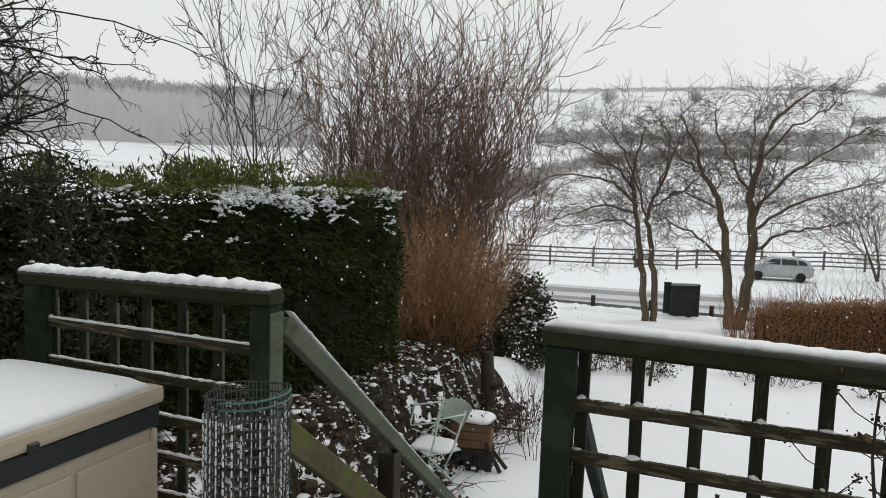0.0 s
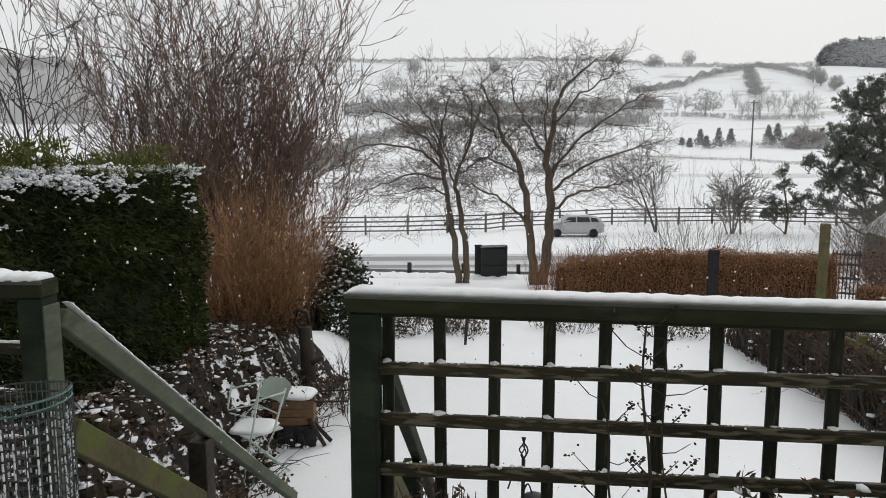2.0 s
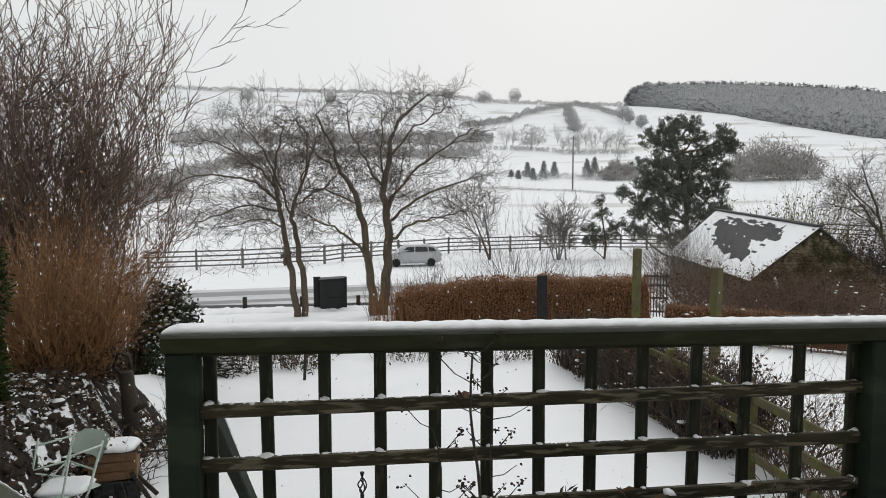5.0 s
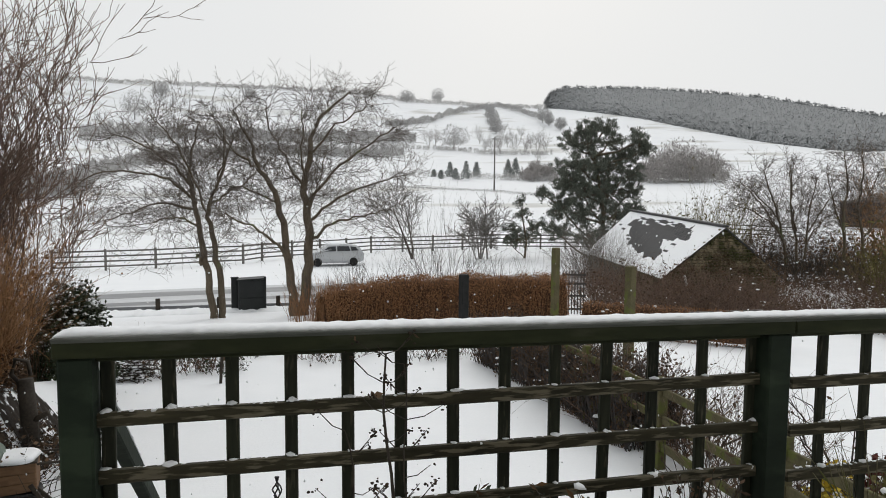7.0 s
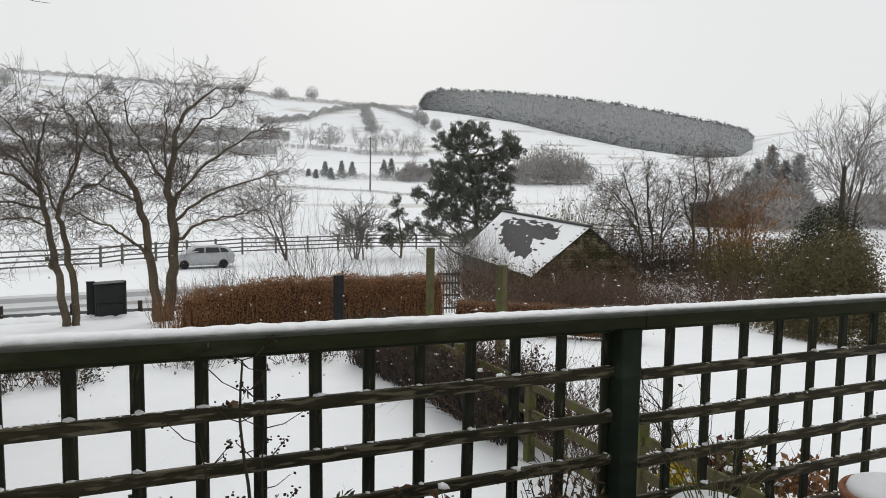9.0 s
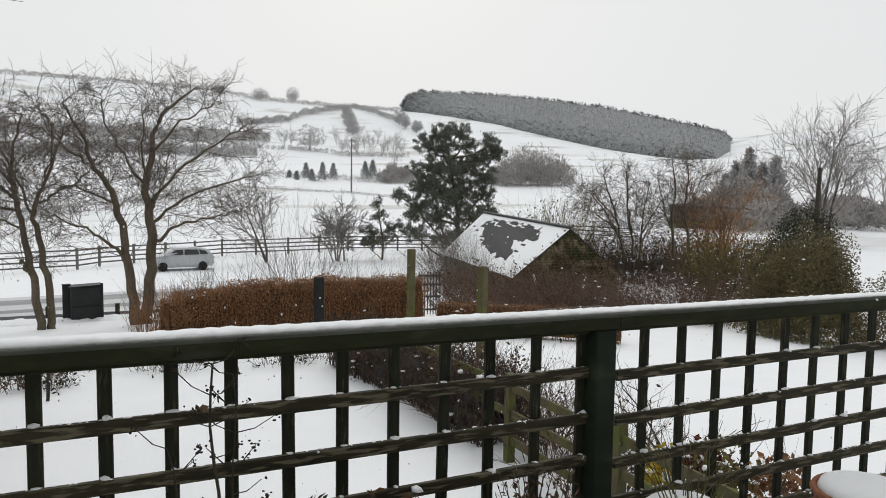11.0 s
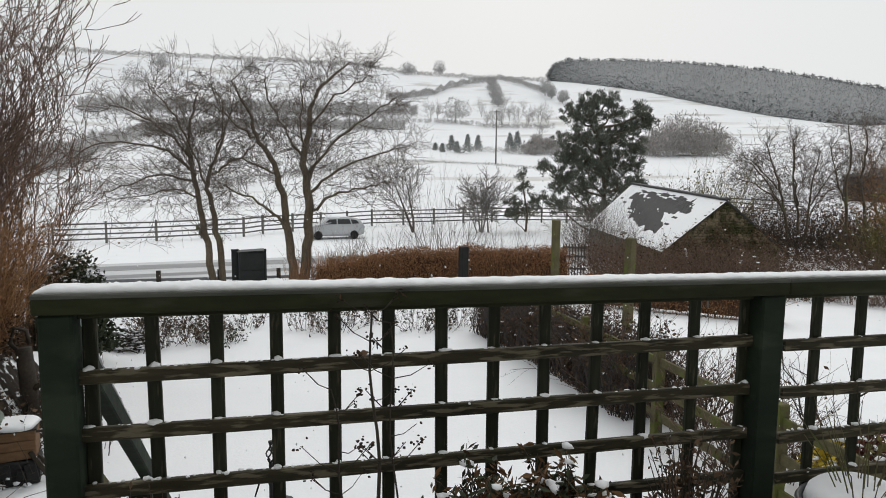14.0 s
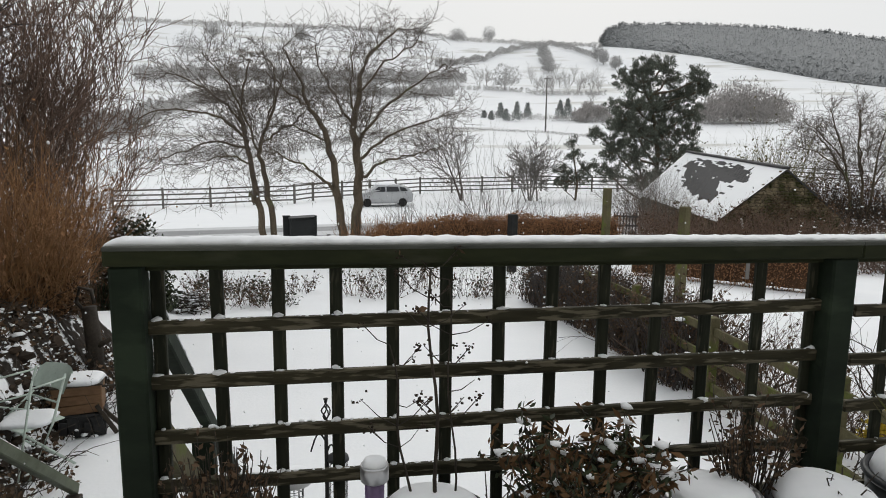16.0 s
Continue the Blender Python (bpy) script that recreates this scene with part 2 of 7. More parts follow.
def attach(ob, parent, label="", local=False):
    if parent is not None:
        ob.parent = parent
        if not local:
            m = parent.matrix_basis.copy()
            low = parent
            while low.parent is not None:
                m = low.parent.matrix_basis @ low.matrix_parent_inverse @ m
                low = low.parent
            ob.matrix_parent_inverse = m.inverted()
    if label:
        ob["label"] = label
    return ob


def part(name, data, mat, parent, label="", local=False):
    """Links a bmesh or mesh as one mesh object under a thing or a part; world coordinates unless local."""
    if isinstance(data, bmesh.types.BMesh):
        me = bpy.data.meshes.new(name)
        data.to_mesh(me)
        data.free()
        data = me
    if not data.materials:
        data.materials.append(mat)
    ob = new(name, data)
    if name.endswith(("_growth", "_tufts", "_cluster", "_layer", "foliage")):
        ob["kind"] = "stuff"
    return attach(ob, parent, label, local)


def box(size, at=(0, 0, 0), turn=(0, 0, 0), bevel=0.004, bm=None, seg=1):
    """A box with worn edges, in a bmesh."""
    bm = bm or bmesh.new()
    m = pose(*at, *turn) @ Matrix.Diagonal((*size, 1))
    made = bmesh.ops.create_cube(bm, size=1.0, matrix=m)["verts"]
    if bevel:
        edges = list({e for v in made for e in v.link_edges})
        bmesh.ops.bevel(bm, geom=edges, offset=min(bevel, 0.45 * min(size)), segments=seg, affect="EDGES", profile=0.6)
    return bm


def bar(a, b, w, h, bevel=0.004, bm=None):
    """A bevelled bar of section w x h from a to b (h is the upright side)."""
    a, b = Vector(a), Vector(b)
    d = b - a
    x = d.normalized()
    up = Vector((0, 0, 1)) if abs(x.z) < 0.98 else Vector((0, 1, 0))
    y = up.cross(x).normalized()
    z = x.cross(y)
    m = Matrix((x, y, z)).transposed().to_4x4()
    m.translation = (a + b) / 2
    bm = bm or bmesh.new()
    made = bmesh.ops.create_cube(bm, size=1.0, matrix=m @ Matrix.Diagonal((d.length, w, h, 1)))["verts"]
    if bevel:
        bmesh.ops.bevel(bm, geom=list({e for v in made for e in v.link_edges}), offset=min(bevel, 0.4 * min(w, h)), segments=1, affect="EDGES")
    return bm


def lathe(profile, at=(0, 0, 0), n=24, bm=None):
    """A turned body from (radius, height) pairs."""
    bm = bm or bmesh.new()
    rings = []
    for r, z in profile:
        rings.append([bm.verts.new((at[0] + r * math.cos(2 * math.pi * i / n), at[1] + r * math.sin(2 * math.pi * i / n), at[2] + z)) for i in range(n)])
    for lo, hi in zip(rings, rings[1:]):
        for i in range(n):
            bm.faces.new((lo[i], lo[(i + 1) % n], hi[(i + 1) % n], hi[i])).smooth = True
    bm.faces.new(rings[0][::-1])
    bm.faces.new(rings[-1])
    return bm


class Tubes:
    """Many tapered tubes joined in one mesh."""
    def __init__(self):
        self.v, self.f = [], []

    def add(self, pts, r0, r1, sides=4):
        n, first = len(pts), len(self.v)
        for i, p in enumerate(pts):
            d = (pts[min(i + 1, n - 1)] - pts[max(i - 1, 0)])
            d = d / (np.linalg.norm(d) + 1e-9)
            a = np.cross(d, (0.31, 0.95, 0.1) if abs(d[2]) > 0.9 else (0, 0, 1))
            a /= np.linalg.norm(a) + 1e-9
            b = np.cross(d, a)
            r = r0 + (r1 - r0) * i / max(n - 1, 1)
            for s in range(sides):
                w = 2 * math.pi * s / sides
                self.v.append((p + r * (math.cos(w) * a + math.sin(w) * b)).tolist())
        for i in range(n - 1):
            for s in range(sides):
                q, t = first + i * sides + s, first + i * sides + (s + 1) % sides
                self.f.append((q, t, t + sides, q + sides))
        if sides > 4:
            self.f.append(tuple(range(first + sides - 1, first - 1, -1)))
        self.f.append(tuple(first + (n - 1) * sides + s for s in range(sides)))

    def mesh(self, name, smooth=True):
        return mesh_of(name, self.v, self.f, smooth)


def unit(v):
    return v / (np.linalg.norm(v) + 1e-9)


def grow(levels, out, p, d, length, r, depth, rng, ends=None):
    """A branch and all that it bears. levels: per depth a dict of the way it grows; out: a Tubes per depth."""
    L = levels[depth]
    n = L.get("segs", 4)
    pts, q, way = [p], p, d
    for i in range(n):
        way = unit(way + rng.normal(0, L.get("wander", 0.15), 3) + np.array((0, 0, L.get("up", 0.05))))
        q = q + way * length / n
        pts.append(q)
    tip = L.get("tip", 0.35)
    out[depth].add(pts, r, r * tip, L.get("sides", 3))
    if ends is not None and depth == len(levels) - 1:
        ends.append((pts[-1], way))
    if depth + 1 >= len(levels):
        return
    bias = np.array(L.get("bias", (0, 0, 0)))
    for i in range(max(1, int(round(L["kids"] * rng.uniform(0.75, 1.25))))):
        f = L.get("from", 0.25) + (1 - L.get("from", 0.25)) * (i + rng.uniform(0, 1)) / max(L["kids"], 1)
        f = min(f, 0.999)
        j = min(int(f * n), n - 1)
        base = pts[j] + (pts[j + 1] - pts[j]) * (f * n - j)
        along = unit(pts[j + 1] - pts[j])
        side = unit(np.cross(along, rng.normal(0, 1, 3)))
        flat = L.get("flat", 0)
        if flat:
            side = unit(side * np.array((1, 1, 1 - flat)))
        a = radians(rng.uniform(*L.get("angle", (30, 60))))
        nd = unit(along * math.cos(a) + side * math.sin(a) + bias)
        grow(levels, out, base, nd, length * rng.uniform(*L.get("ratio", (0.45, 0.75))), max(r * (1 - (1 - tip) * f) * L.get("thin", 0.6), L.get("least", 0.0025)),
             depth + 1, rng, ends)


def cards(pts, size, rng, aim=None, spread=1.0, slim=0.5, lift=0.0):
    """Small folded leaves about the points: arrays of vertices and faces. aim: a main direction for the leaves."""
    n = len(pts)
    pts = np.asarray(pts, float)
    d = rng.normal(0, 1, (n, 3)) * spread
    if aim is not None:
        d = d + np.asarray(aim)
    d[:, 2] += lift
    d /= np.linalg.norm(d, axis=1)[:, None] + 1e-9
    s = np.cross(d, rng.normal(0, 1, (n, 3)))
    s /= np.linalg.norm(s, axis=1)[:, None] + 1e-9
    u = np.cross(d, s)
    L = (size * rng.uniform(0.6, 1.4, n))[:, None]
    v = np.stack([pts, pts + d * L * 0.5 + s * L * slim * 0.5, pts + d * L + u * L * 0.1, pts + d * L * 0.5 - s * L * slim * 0.5 + u * L * 0.15], 1).reshape(-1, 3)
    f = np.arange(4 * n).reshape(n, 4)
    return v, f


ICO = None


def blobs(pts, sizes, rng, squash=0.5):
    """Low irregular lumps (snow, clods, stones) joined in one mesh."""
    global ICO
    if ICO is None:
        bm = bmesh.new()
        bmesh.ops.create_icosphere(bm, subdivisions=1, radius=1)
        bm.verts.ensure_lookup_table()
        ICO = (np.array([v.co[:] for v in bm.verts]), np.array([[v.index for v in f.verts] for f in bm.faces]))
        bm.free()
    iv, jf = ICO
    n = len(pts)
    pts, sizes = np.asarray(pts, float), np.asarray(sizes, float)
    jit = rng.uniform(0.75, 1.25, (n, len(iv), 1))
    dims = np.stack([rng.uniform(0.7, 1.4, n), rng.uniform(0.7, 1.4, n), np.full(n, squash) * rng.uniform(0.7, 1.3, n)], 1)[:, None, :]
    v = pts[:, None, :] + iv[None] * jit * dims * sizes[:, None, None]
    f = jf[None] + (np.arange(n) * len(iv))[:, None, None]
    return v.reshape(-1, 3), f.reshape(-1, 3)


def stuff(name, vf, mat, label, category):
    ob = part(name, mesh_of(name, *vf), mat, None)
    return tagged(ob, label, category, kind="stuff")


def join(*vfs):
    vs, fs, off = [], [], 0
    for v, f in vfs:
        vs.append(np.asarray(v))
        fs.extend((np.asarray(f) + off).tolist())
        off += len(v)
    return np.concatenate(vs), fs


# ---- the lie of the land ----
RINGS = ((0, -1.38), (7, -1.38), (13.3, -1.60), (21, -2.15), (24.5, -2.52), (27, -2.62), (46, -2.60), (75, -1.75), (100, -0.3), (130, 1.7),
         (175, 5.0), (200, 6.6))
RISE = ((200, 1.45), (240, 2.3), (290, 3.2), (340, 4.3), (400, 5.6), (450, 6.9), (480, 7.6), (520, 7.9))
CREST = ((-180, 3.0), (-70, 3.5), (-50, 4.8), (-34, 5.2), (-29, 7.7), (-12, 7.78), (-4, 7.95), (1, 7.9), (7, 7.75), (10, 7.3), (15, 7.0), (21, 6.75), (26, 6.7),
         (30, 6.3), (36, 5.4), (42, 4.6), (47, 4.8), (50, 5.05), (60, 5.0), (70, 4.0), (180, 3.0))
EYE = (-0.18, 0.12, 1.55)


COLUMNS = {}


def table(rows, x):
    if rows not in COLUMNS:
        COLUMNS[rows] = (np.array([r[0] for r in rows], float), np.array([r[1] for r in rows], float))
    return float(np.interp(x, *COLUMNS[rows]))


def ground(x, y):
    """Height of the ground."""
    dx, dy = x - EYE[0], y - EYE[1]
    r, b = math.hypot(dx, dy), math.degrees(math.atan2(dx, dy))
    if r <= 200:
        z = table(RINGS, r)
        if r < 30:
            w = min(max((-2.6 - x) / 0.65, 0), 1)
            h = min(max((12.5 - y) / 5.0, 0), 1)
            z += 1.1 * w * w * (3 - 2 * w) * h
        return z + 0.02 * noise.noise((x * 0.6, y * 0.6, 0)) * min(1, r / 5)
    e = table(RISE, min(r, 520))
    e = 1.45 + (e - 1.45) * (table(CREST, b) - 1.45) / (7.9 - 1.45)
    return EYE[2] + min(r, 520) * math.tan(radians(e)) + 1.2 * noise.noise((x * 0.01, y * 0.01, 0)) * min(1, (r - 200) / 100) - max(0, r - 520) * 0.05


def polar(b, r, lift=0.0):
    """The place on the ground in the direction b (degrees to the right of ahead), r metres from the eye."""
    x, y = EYE[0] + r * math.sin(radians(b)), EYE[1] + r * math.cos(radians(b))
    return np.array((x, y, ground(x, y) + lift))


SLOPES = {}


def where(b, e):
    """The place on the far slope that shows in the direction b at the elevation e degrees."""
    key = round(b * 2)
    if key not in SLOPES:
        rs = np.linspace(46, 519, 160)
        es = [math.degrees(math.atan2(polar(key / 2, r)[2] - EYE[2], r)) for r in rs]
        SLOPES[key] = (np.maximum.accumulate(es), rs)
    return float(np.interp(e, *SLOPES[key]))


def build_ground():
    bs = list(np.arange(-70, 70.1, 0.6)) + list(np.arange(74, 290, 4))
    rs = [0.02] + list(np.arange(0.6, 30, 0.3)) + list(30 * 1.035 ** np.arange(0, 115))
    rs = [r for r in rs if r < 1500]
    verts = []
    for r in rs:
        for b in bs:
            verts.append(polar(b, r).tolist())
    n = len(bs)
    faces = [(i * n + j, i * n + (j + 1) % n, (i + 1) * n + (j + 1) % n, (i + 1) * n + j) for i in range(len(rs) - 1) for j in range(n)]
    ob = part("ground", mesh_of("ground", verts, faces, True), SNOW, None)
    ob.data.materials.append(FIELD)
    far = [i for i, r in enumerate(rs) if r > 60][0] * n
    ob.data.polygons.foreach_set("material_index", [1 if f[0] >= far else 0 for f in faces])
    tagged(ob, "snow-covered garden, verge and rising white fields", "ground", kind="structure")


build_ground()

# ---- deck, steps and house wall ----
def snow_cap(a, b, width, height, seed, label, over=0.006, name="snow_bank", step=0.014, parent=None, rough=0.16, thin=1.0):
    """A bank of snow lying along a rail from a to b."""
    rng = np.random.default_rng(seed)
    a, b = np.array(a, float), np.array(b, float)
    n = max(4, int(np.linalg.norm(b - a) / step))
    d = unit(b - a)
    side = unit(np.cross(d, (0, 0, 1)))
    up = np.cross(side, d)
    k = 9
    verts = []
    for i in range(n + 1):
        f = i / n
        c = a + (b - a) * f
        q = noise.noise((f * np.linalg.norm(b - a) * 7 + seed, 0.3, 0)) * 0.12 + noise.noise((f * np.linalg.norm(b - a) * 23 + seed, 5.3, 0)) * rough + noise.noise((f * np.linalg.norm(b - a) * 52 + seed, 9.3, 0)) * rough * 0.7
        end = min(1, min(f, 1 - f) * n / 4) ** 0.5
        h = height * (1 + q) * (0.25 + 0.75 * end) * (1 + (thin - 1) * min(1, f * 1.6))
        for j in range(k):
            w = math.pi * j / (k - 1)
            o = 0.006 * noise.noise((f * 40 * np.linalg.norm(b - a), j * 0.9, seed))
            verts.append((c + side * (math.cos(w) * (width / 2 + over * end + o)) + up * (math.sin(w) ** 0.62 * h + o * 0.5)).tolist())
    faces = [(i * k + j, (i + 1) * k + j, (i + 1) * k + j + 1, i * k + j + 1) for i in range(n) for j in range(k - 1)]
    faces += [((i + 1) * k, i * k, i * k + k - 1, (i + 1) * k + k - 1) for i in range(n)]
    faces += [tuple(range(k)), tuple(n * k + j for j in range(k - 1, -1, -1))]
    ob = part(name, mesh_of(name, verts, faces, True), SNOW, parent)
    if parent is None:
        tagged(ob, label, "snow")
    return ob


def flat_bank(outline, z, height, name, label, n=18, parent=None):
    """Snow lying on a flat top: outline is a function of an angle and a share from centre (0) to edge (1)."""
    verts, faces, m = [], [], 48
    for i in range(n + 1):
        s = i / n
        for j in range(m):
            x, y = outline(2 * math.pi * j / m, s)
            h = height * (1 - s ** 6) ** 0.5 * (1 + 0.14 * noise.noise((x * 5, y * 5, z)))
            verts.append((x, y, z + h))
    for i in range(n):
        for j in range(m):
            faces.append((i * m + j, (i + 1) * m + j, (i + 1) * m + (j + 1) % m, i * m + (j + 1) % m))
    faces.append(tuple(n * m + j for j in range(m - 1, -1, -1)))
    ob = part(name, mesh_of(name, verts, faces, True), SNOW, parent)
    if parent is None:
        tagged(ob, label, "snow")
    return ob


def build_deck():
    deck = thing("deck", "wet wooden deck boards raised above the garden", "deck", kind="structure")
    me = None
    for i in range(52):
        y = -1.2 + 0.0625 * i
        if y > 2.06:
            break
        if me is None:
            bm = box((7.2, 0.06, 0.028), (0, 0, 0))
            me = bpy.data.meshes.new("board")
            bm.to_mesh(me)
            bm.free()
            me.materials.append(DECKWOOD)
        ob = new("board", me)
        ob.parent = deck
        ob.location = (0.55, y, -0.014)
    part("skirt", box((7.2, 0.03, 1.45), (0.55, 2.10, -0.76)), DARKWOOD, deck, "dark timber boards under the deck")
    # trodden snow on the boards
    v, f = [], []
    nx, ny = 60, 30
    for i in range(nx + 1):
        for j in range(ny + 1):
            x, y = -2.95 + 7.0 * i / nx, -1.15 + 3.2 * j / ny
            edge = min(1, min(i, nx - i, j, ny - j) / 2)
            v.append((x, y, 0.001 + edge * (0.024 + 0.012 * noise.noise((x * 3, y * 3, 0)))))
    for i in range(nx):
        for j in range(ny):
            q = i * (ny + 1) + j
            f.append((q, q + ny + 1, q + ny + 2, q + 1))
    tagged(part("deck_snow", mesh_of("deck_snow", v, f, True), SNOW, None), "thin layer of snow over the deck boards", "snow", kind="stuff")


build_deck()

# Unseen wall: closes the place behind and keeps light off the trellis fronts.
wall = part("wall_house", box((11.0, 0.3, 7.0), (0.4, -1.45, 2.1), bevel=0.01), RENDER, None)
tagged(wall, "plain pale rendered house wall, unseen, added to close and shade the deck", "wall", kind="structure")

RAIL_Z = 1.155


def trellis(label, posts, uprights, levels, x0, x1, y=2.0, z=RAIL_Z, seed=1, slope=0.0, worn=False):
    """A trellis panel: green posts and top rail, level laths before upright ones. slope: how far the rail rises per
    metre towards -x. worn: snow on the laths, and pale strips painting sky light on +x sides.
    """
    rng = np.random.default_rng(seed)
    t = thing("trellis_panel", label, "trellis fence", ((x0 + x1) / 2, y, 0), "trellis panels along the deck")

    def h(x):
        return z - slope * (x - x1)
    part("top_rail", bar((x0, y - 0.012, h(x0)), (x1, y - 0.012, h(x1)), 0.085, 0.05, 0.005), OLIVE, t, "dark olive-green painted top rail")
    part("rail_batten", bar((x0 + 0.02, y + 0.012, h(x0) - 0.034), (x1 - 0.02, y + 0.012, h(x1) - 0.034), 0.03, 0.022, 0.004), OLIVE, t)
    part("rail_edge", bar((x0, y - 0.0495, h(x0) + 0.0195), (x1, y - 0.0495, h(x1) + 0.0195), 0.013, 0.013, 0.003), RAILEDGE, t, "worn upper edge of the rail, greyed for sky light")
    for px, w in posts:
        part("post", box((w, 0.08, h(px) + 1.4 - 0.025), (px, y - 0.008, (h(px) - 1.4 - 0.025) / 2), bevel=0.006), GREEN, t, "dark green painted post")
    for ux in uprights:
        top = h(ux) - 0.03
        part("upright_lath", box((0.034, 0.018, top + 0.02), (ux, y + 0.022, (top - 0.02) / 2), (0, rng.normal(0, 0.25), 0), 0.003), LATH_UP, t)
    # Pale strips on the right-hand faces imitate light from the open sky.
    if worn:
        for ux in uprights:
            part("lath_skylit_side", box((0.006, 0.011, h(ux) - 0.08), (ux + 0.0205, y + 0.022, (h(ux) - 0.08) / 2), bevel=0.001), RAILGREEN, t, "pale strip painting sky light on the lath's side")
        for lz in levels:
            snow_cap((x0 + 0.04, y - 0.003, lz + 0.0175), (x1 - 0.09, y - 0.003, lz + 0.0175), 0.014, 0.007, seed + int(lz * 50), "", 0.0, "lath_snow", 0.006, t, 0.5)
        px, w = posts[0]
        part("post_skylit_side", box((0.006, 0.074, h(px) + 1.3), (px + w / 2 + 0.0025, y - 0.008, (h(px) - 1.4) / 2), bevel=0.002), RAILGREEN, t, "pale strip painting sky light on the post's side")
    spots, sizes = [], []
    for lz in levels:
        za, zb = lz, lz
        sag = rng.normal(0, 0.004)
        part("level_lath", bar((x0 + 0.03, y, za + sag), (x1 - 0.04, y, zb - sag), 0.022, 0.036, 0.004), LATH, t)
        for ux in uprights:
            if rng.random() < 0.85:
                s = rng.uniform(0.008, 0.016)
                spots.append((ux + rng.normal(0, 0.004), y + 0.006, lz + 0.017))
                sizes.append(s)
        x = x0 + 0.08
        while x < x1 - 0.06:
            if rng.random() < 0.75:
                spots.append((x, y + rng.normal(0.004, 0.004), lz + 0.0155))
                sizes.append(rng.uniform(0.004, 0.008))
            x += rng.uniform(0.006, 0.03)
    v, f = blobs(spots, sizes, rng, 0.55)
    tagged(part("snow_lumps", mesh_of("snow_lumps", v, f, True), SNOW, None), "small lumps of snow caught on the trellis laths", "snow", kind="stuff")
    return t


LEVELS = (0.980, 0.829, 0.683, 0.543, 0.40, 0.25, 0.10)
trellis("weathered dark green trellis panel with snow on its rail", ((-0.667, 0.078), (1.315, 0.082)), (-0.611, -0.455, -0.305, -0.152, 0.0, 0.147, 0.30, 0.45, 0.605, 0.76, 0.92, 1.09, 1.265),
        LEVELS, -0.715, 1.36, seed=3, slope=0.008)
trellis("weathered dark green trellis panel ending the deck", ((3.25, 0.095),), (1.53, 1.70, 1.87, 2.04, 2.22, 2.39, 2.57, 2.74, 2.92, 3.09), tuple(v - 0.021 for v in LEVELS), 1.36, 3.30, seed=5, z=RAIL_Z - 0.008, slope=0.004)
trellis("dark green trellis panel beside the steps", ((-1.65, 0.078), (-2.675, 0.085)), (-2.64, -2.49, -2.34, -2.18, -2.02, -1.865), tuple(v + 0.02 for v in LEVELS), -2.74, -1.605,
        z=1.19, seed=7, slope=-0.018, worn=True)


def side_trellis():
    t = thing("trellis_panel", "dark green trellis panel at the deck's side", "trellis fence", (-2.8, 1.0, 0), "trellis panels along the deck")
    part("post", box((0.09, 0.09, 2.5), (-2.85, -0.6, -0.1)), GREEN, t)
    for z in (1.11,) + LEVELS:
        part("level_lath", bar((-2.82, -0.6, z), (-2.82, 1.92, z), 0.022, 0.034), LATH, t)
        snow_cap((-2.82, -0.55, z + 0.015), (-2.82, 1.9, z + 0.015), 0.02, 0.012, int(z * 100), "thin snow on a lath", parent=None)
    for i in range(15):
        part("upright_lath", box((0.018, 0.034, 1.16), (-2.842, -0.45 + 0.155 * i, 0.56)), LATH_UP, t)


side_trellis()
snow_cap((-0.715, 1.995, RAIL_Z + 0.040), (3.3, 1.995, RAIL_Z + 0.012), 0.060, 0.020, 11, "bank of fresh snow along the trellis rail", step=0.01, rough=0.10, thin=0.55)
snow_cap((-2.74, 1.988, 1.192), (-1.615, 1.988, 1.213), 0.074, 0.024, 17, "lumpy bank of fresh snow on the trellis rail", step=0.006, rough=0.42)


def steps():
    s = thing("garden_steps", "wooden garden steps under snow with green handrails", "steps", (-1.12, 2.2, -1.38))
    n = 7
    for i in range(n):
        z, y = -0.19 * (i + 1), 2.25 + 0.255 * i
        part("tread", box((0.92, 0.26, 0.035), (-1.12, y, z - 0.02)), DECKWOOD, s)
        tr = flat_bank(lambda w, q, y=y: (-1.12 + 0.45 * q * max(-1, min(1, 1.25 * math.cos(w))), y + 0.125 * q * max(-1, min(1, 1.25 * math.sin(w)))), z - 0.004, 0.03,
                       "snow_on_step", "snow on a step", 6, parent=s)
        tr["label"] = "snow lying on the tread"
    for x, lab in ((-1.635, "left"), (-0.67, "right")):
        k = -0.77 if x < -1 else -0.84
        top, far = 1.085 if x < -1 else 1.09, 4.2
        far_z = top + k * (far - 2.06)
        part("handrail", bar((x, 2.06, top), (x, far, far_z), 0.045, 0.062, 0.005), RAILGREEN if x < -1 else GREEN, s, "pale green weathered handrail")
        part("lower_rail", bar((x, 2.08, top - 0.38), (x, far, far_z - 0.38), 0.04, 0.10, 0.005), MOSSWOOD, s, "mossy green lower rail")
        part("post", box((0.085, 0.085, top + k * 0.94 - 0.05 + 1.4), (x - 0.02, 3.0, (top + k * 0.94 - 0.05 - 1.4) / 2)), DARKWOOD if x < -1 else GREEN, s, "dark handrail post")
        part("post", box((0.085, 0.085, far_z + 1.35), (x, far - 0.05, (far_z - 1.4) / 2)), DARKWOOD, s)
        snow_cap((x, 2.1, top + 0.038), (x, far - 0.02, far_z + 0.038), 0.03, 0.008, 21 + int(x), "thin snow", 0.0, "rail_snow", parent=s)


steps()


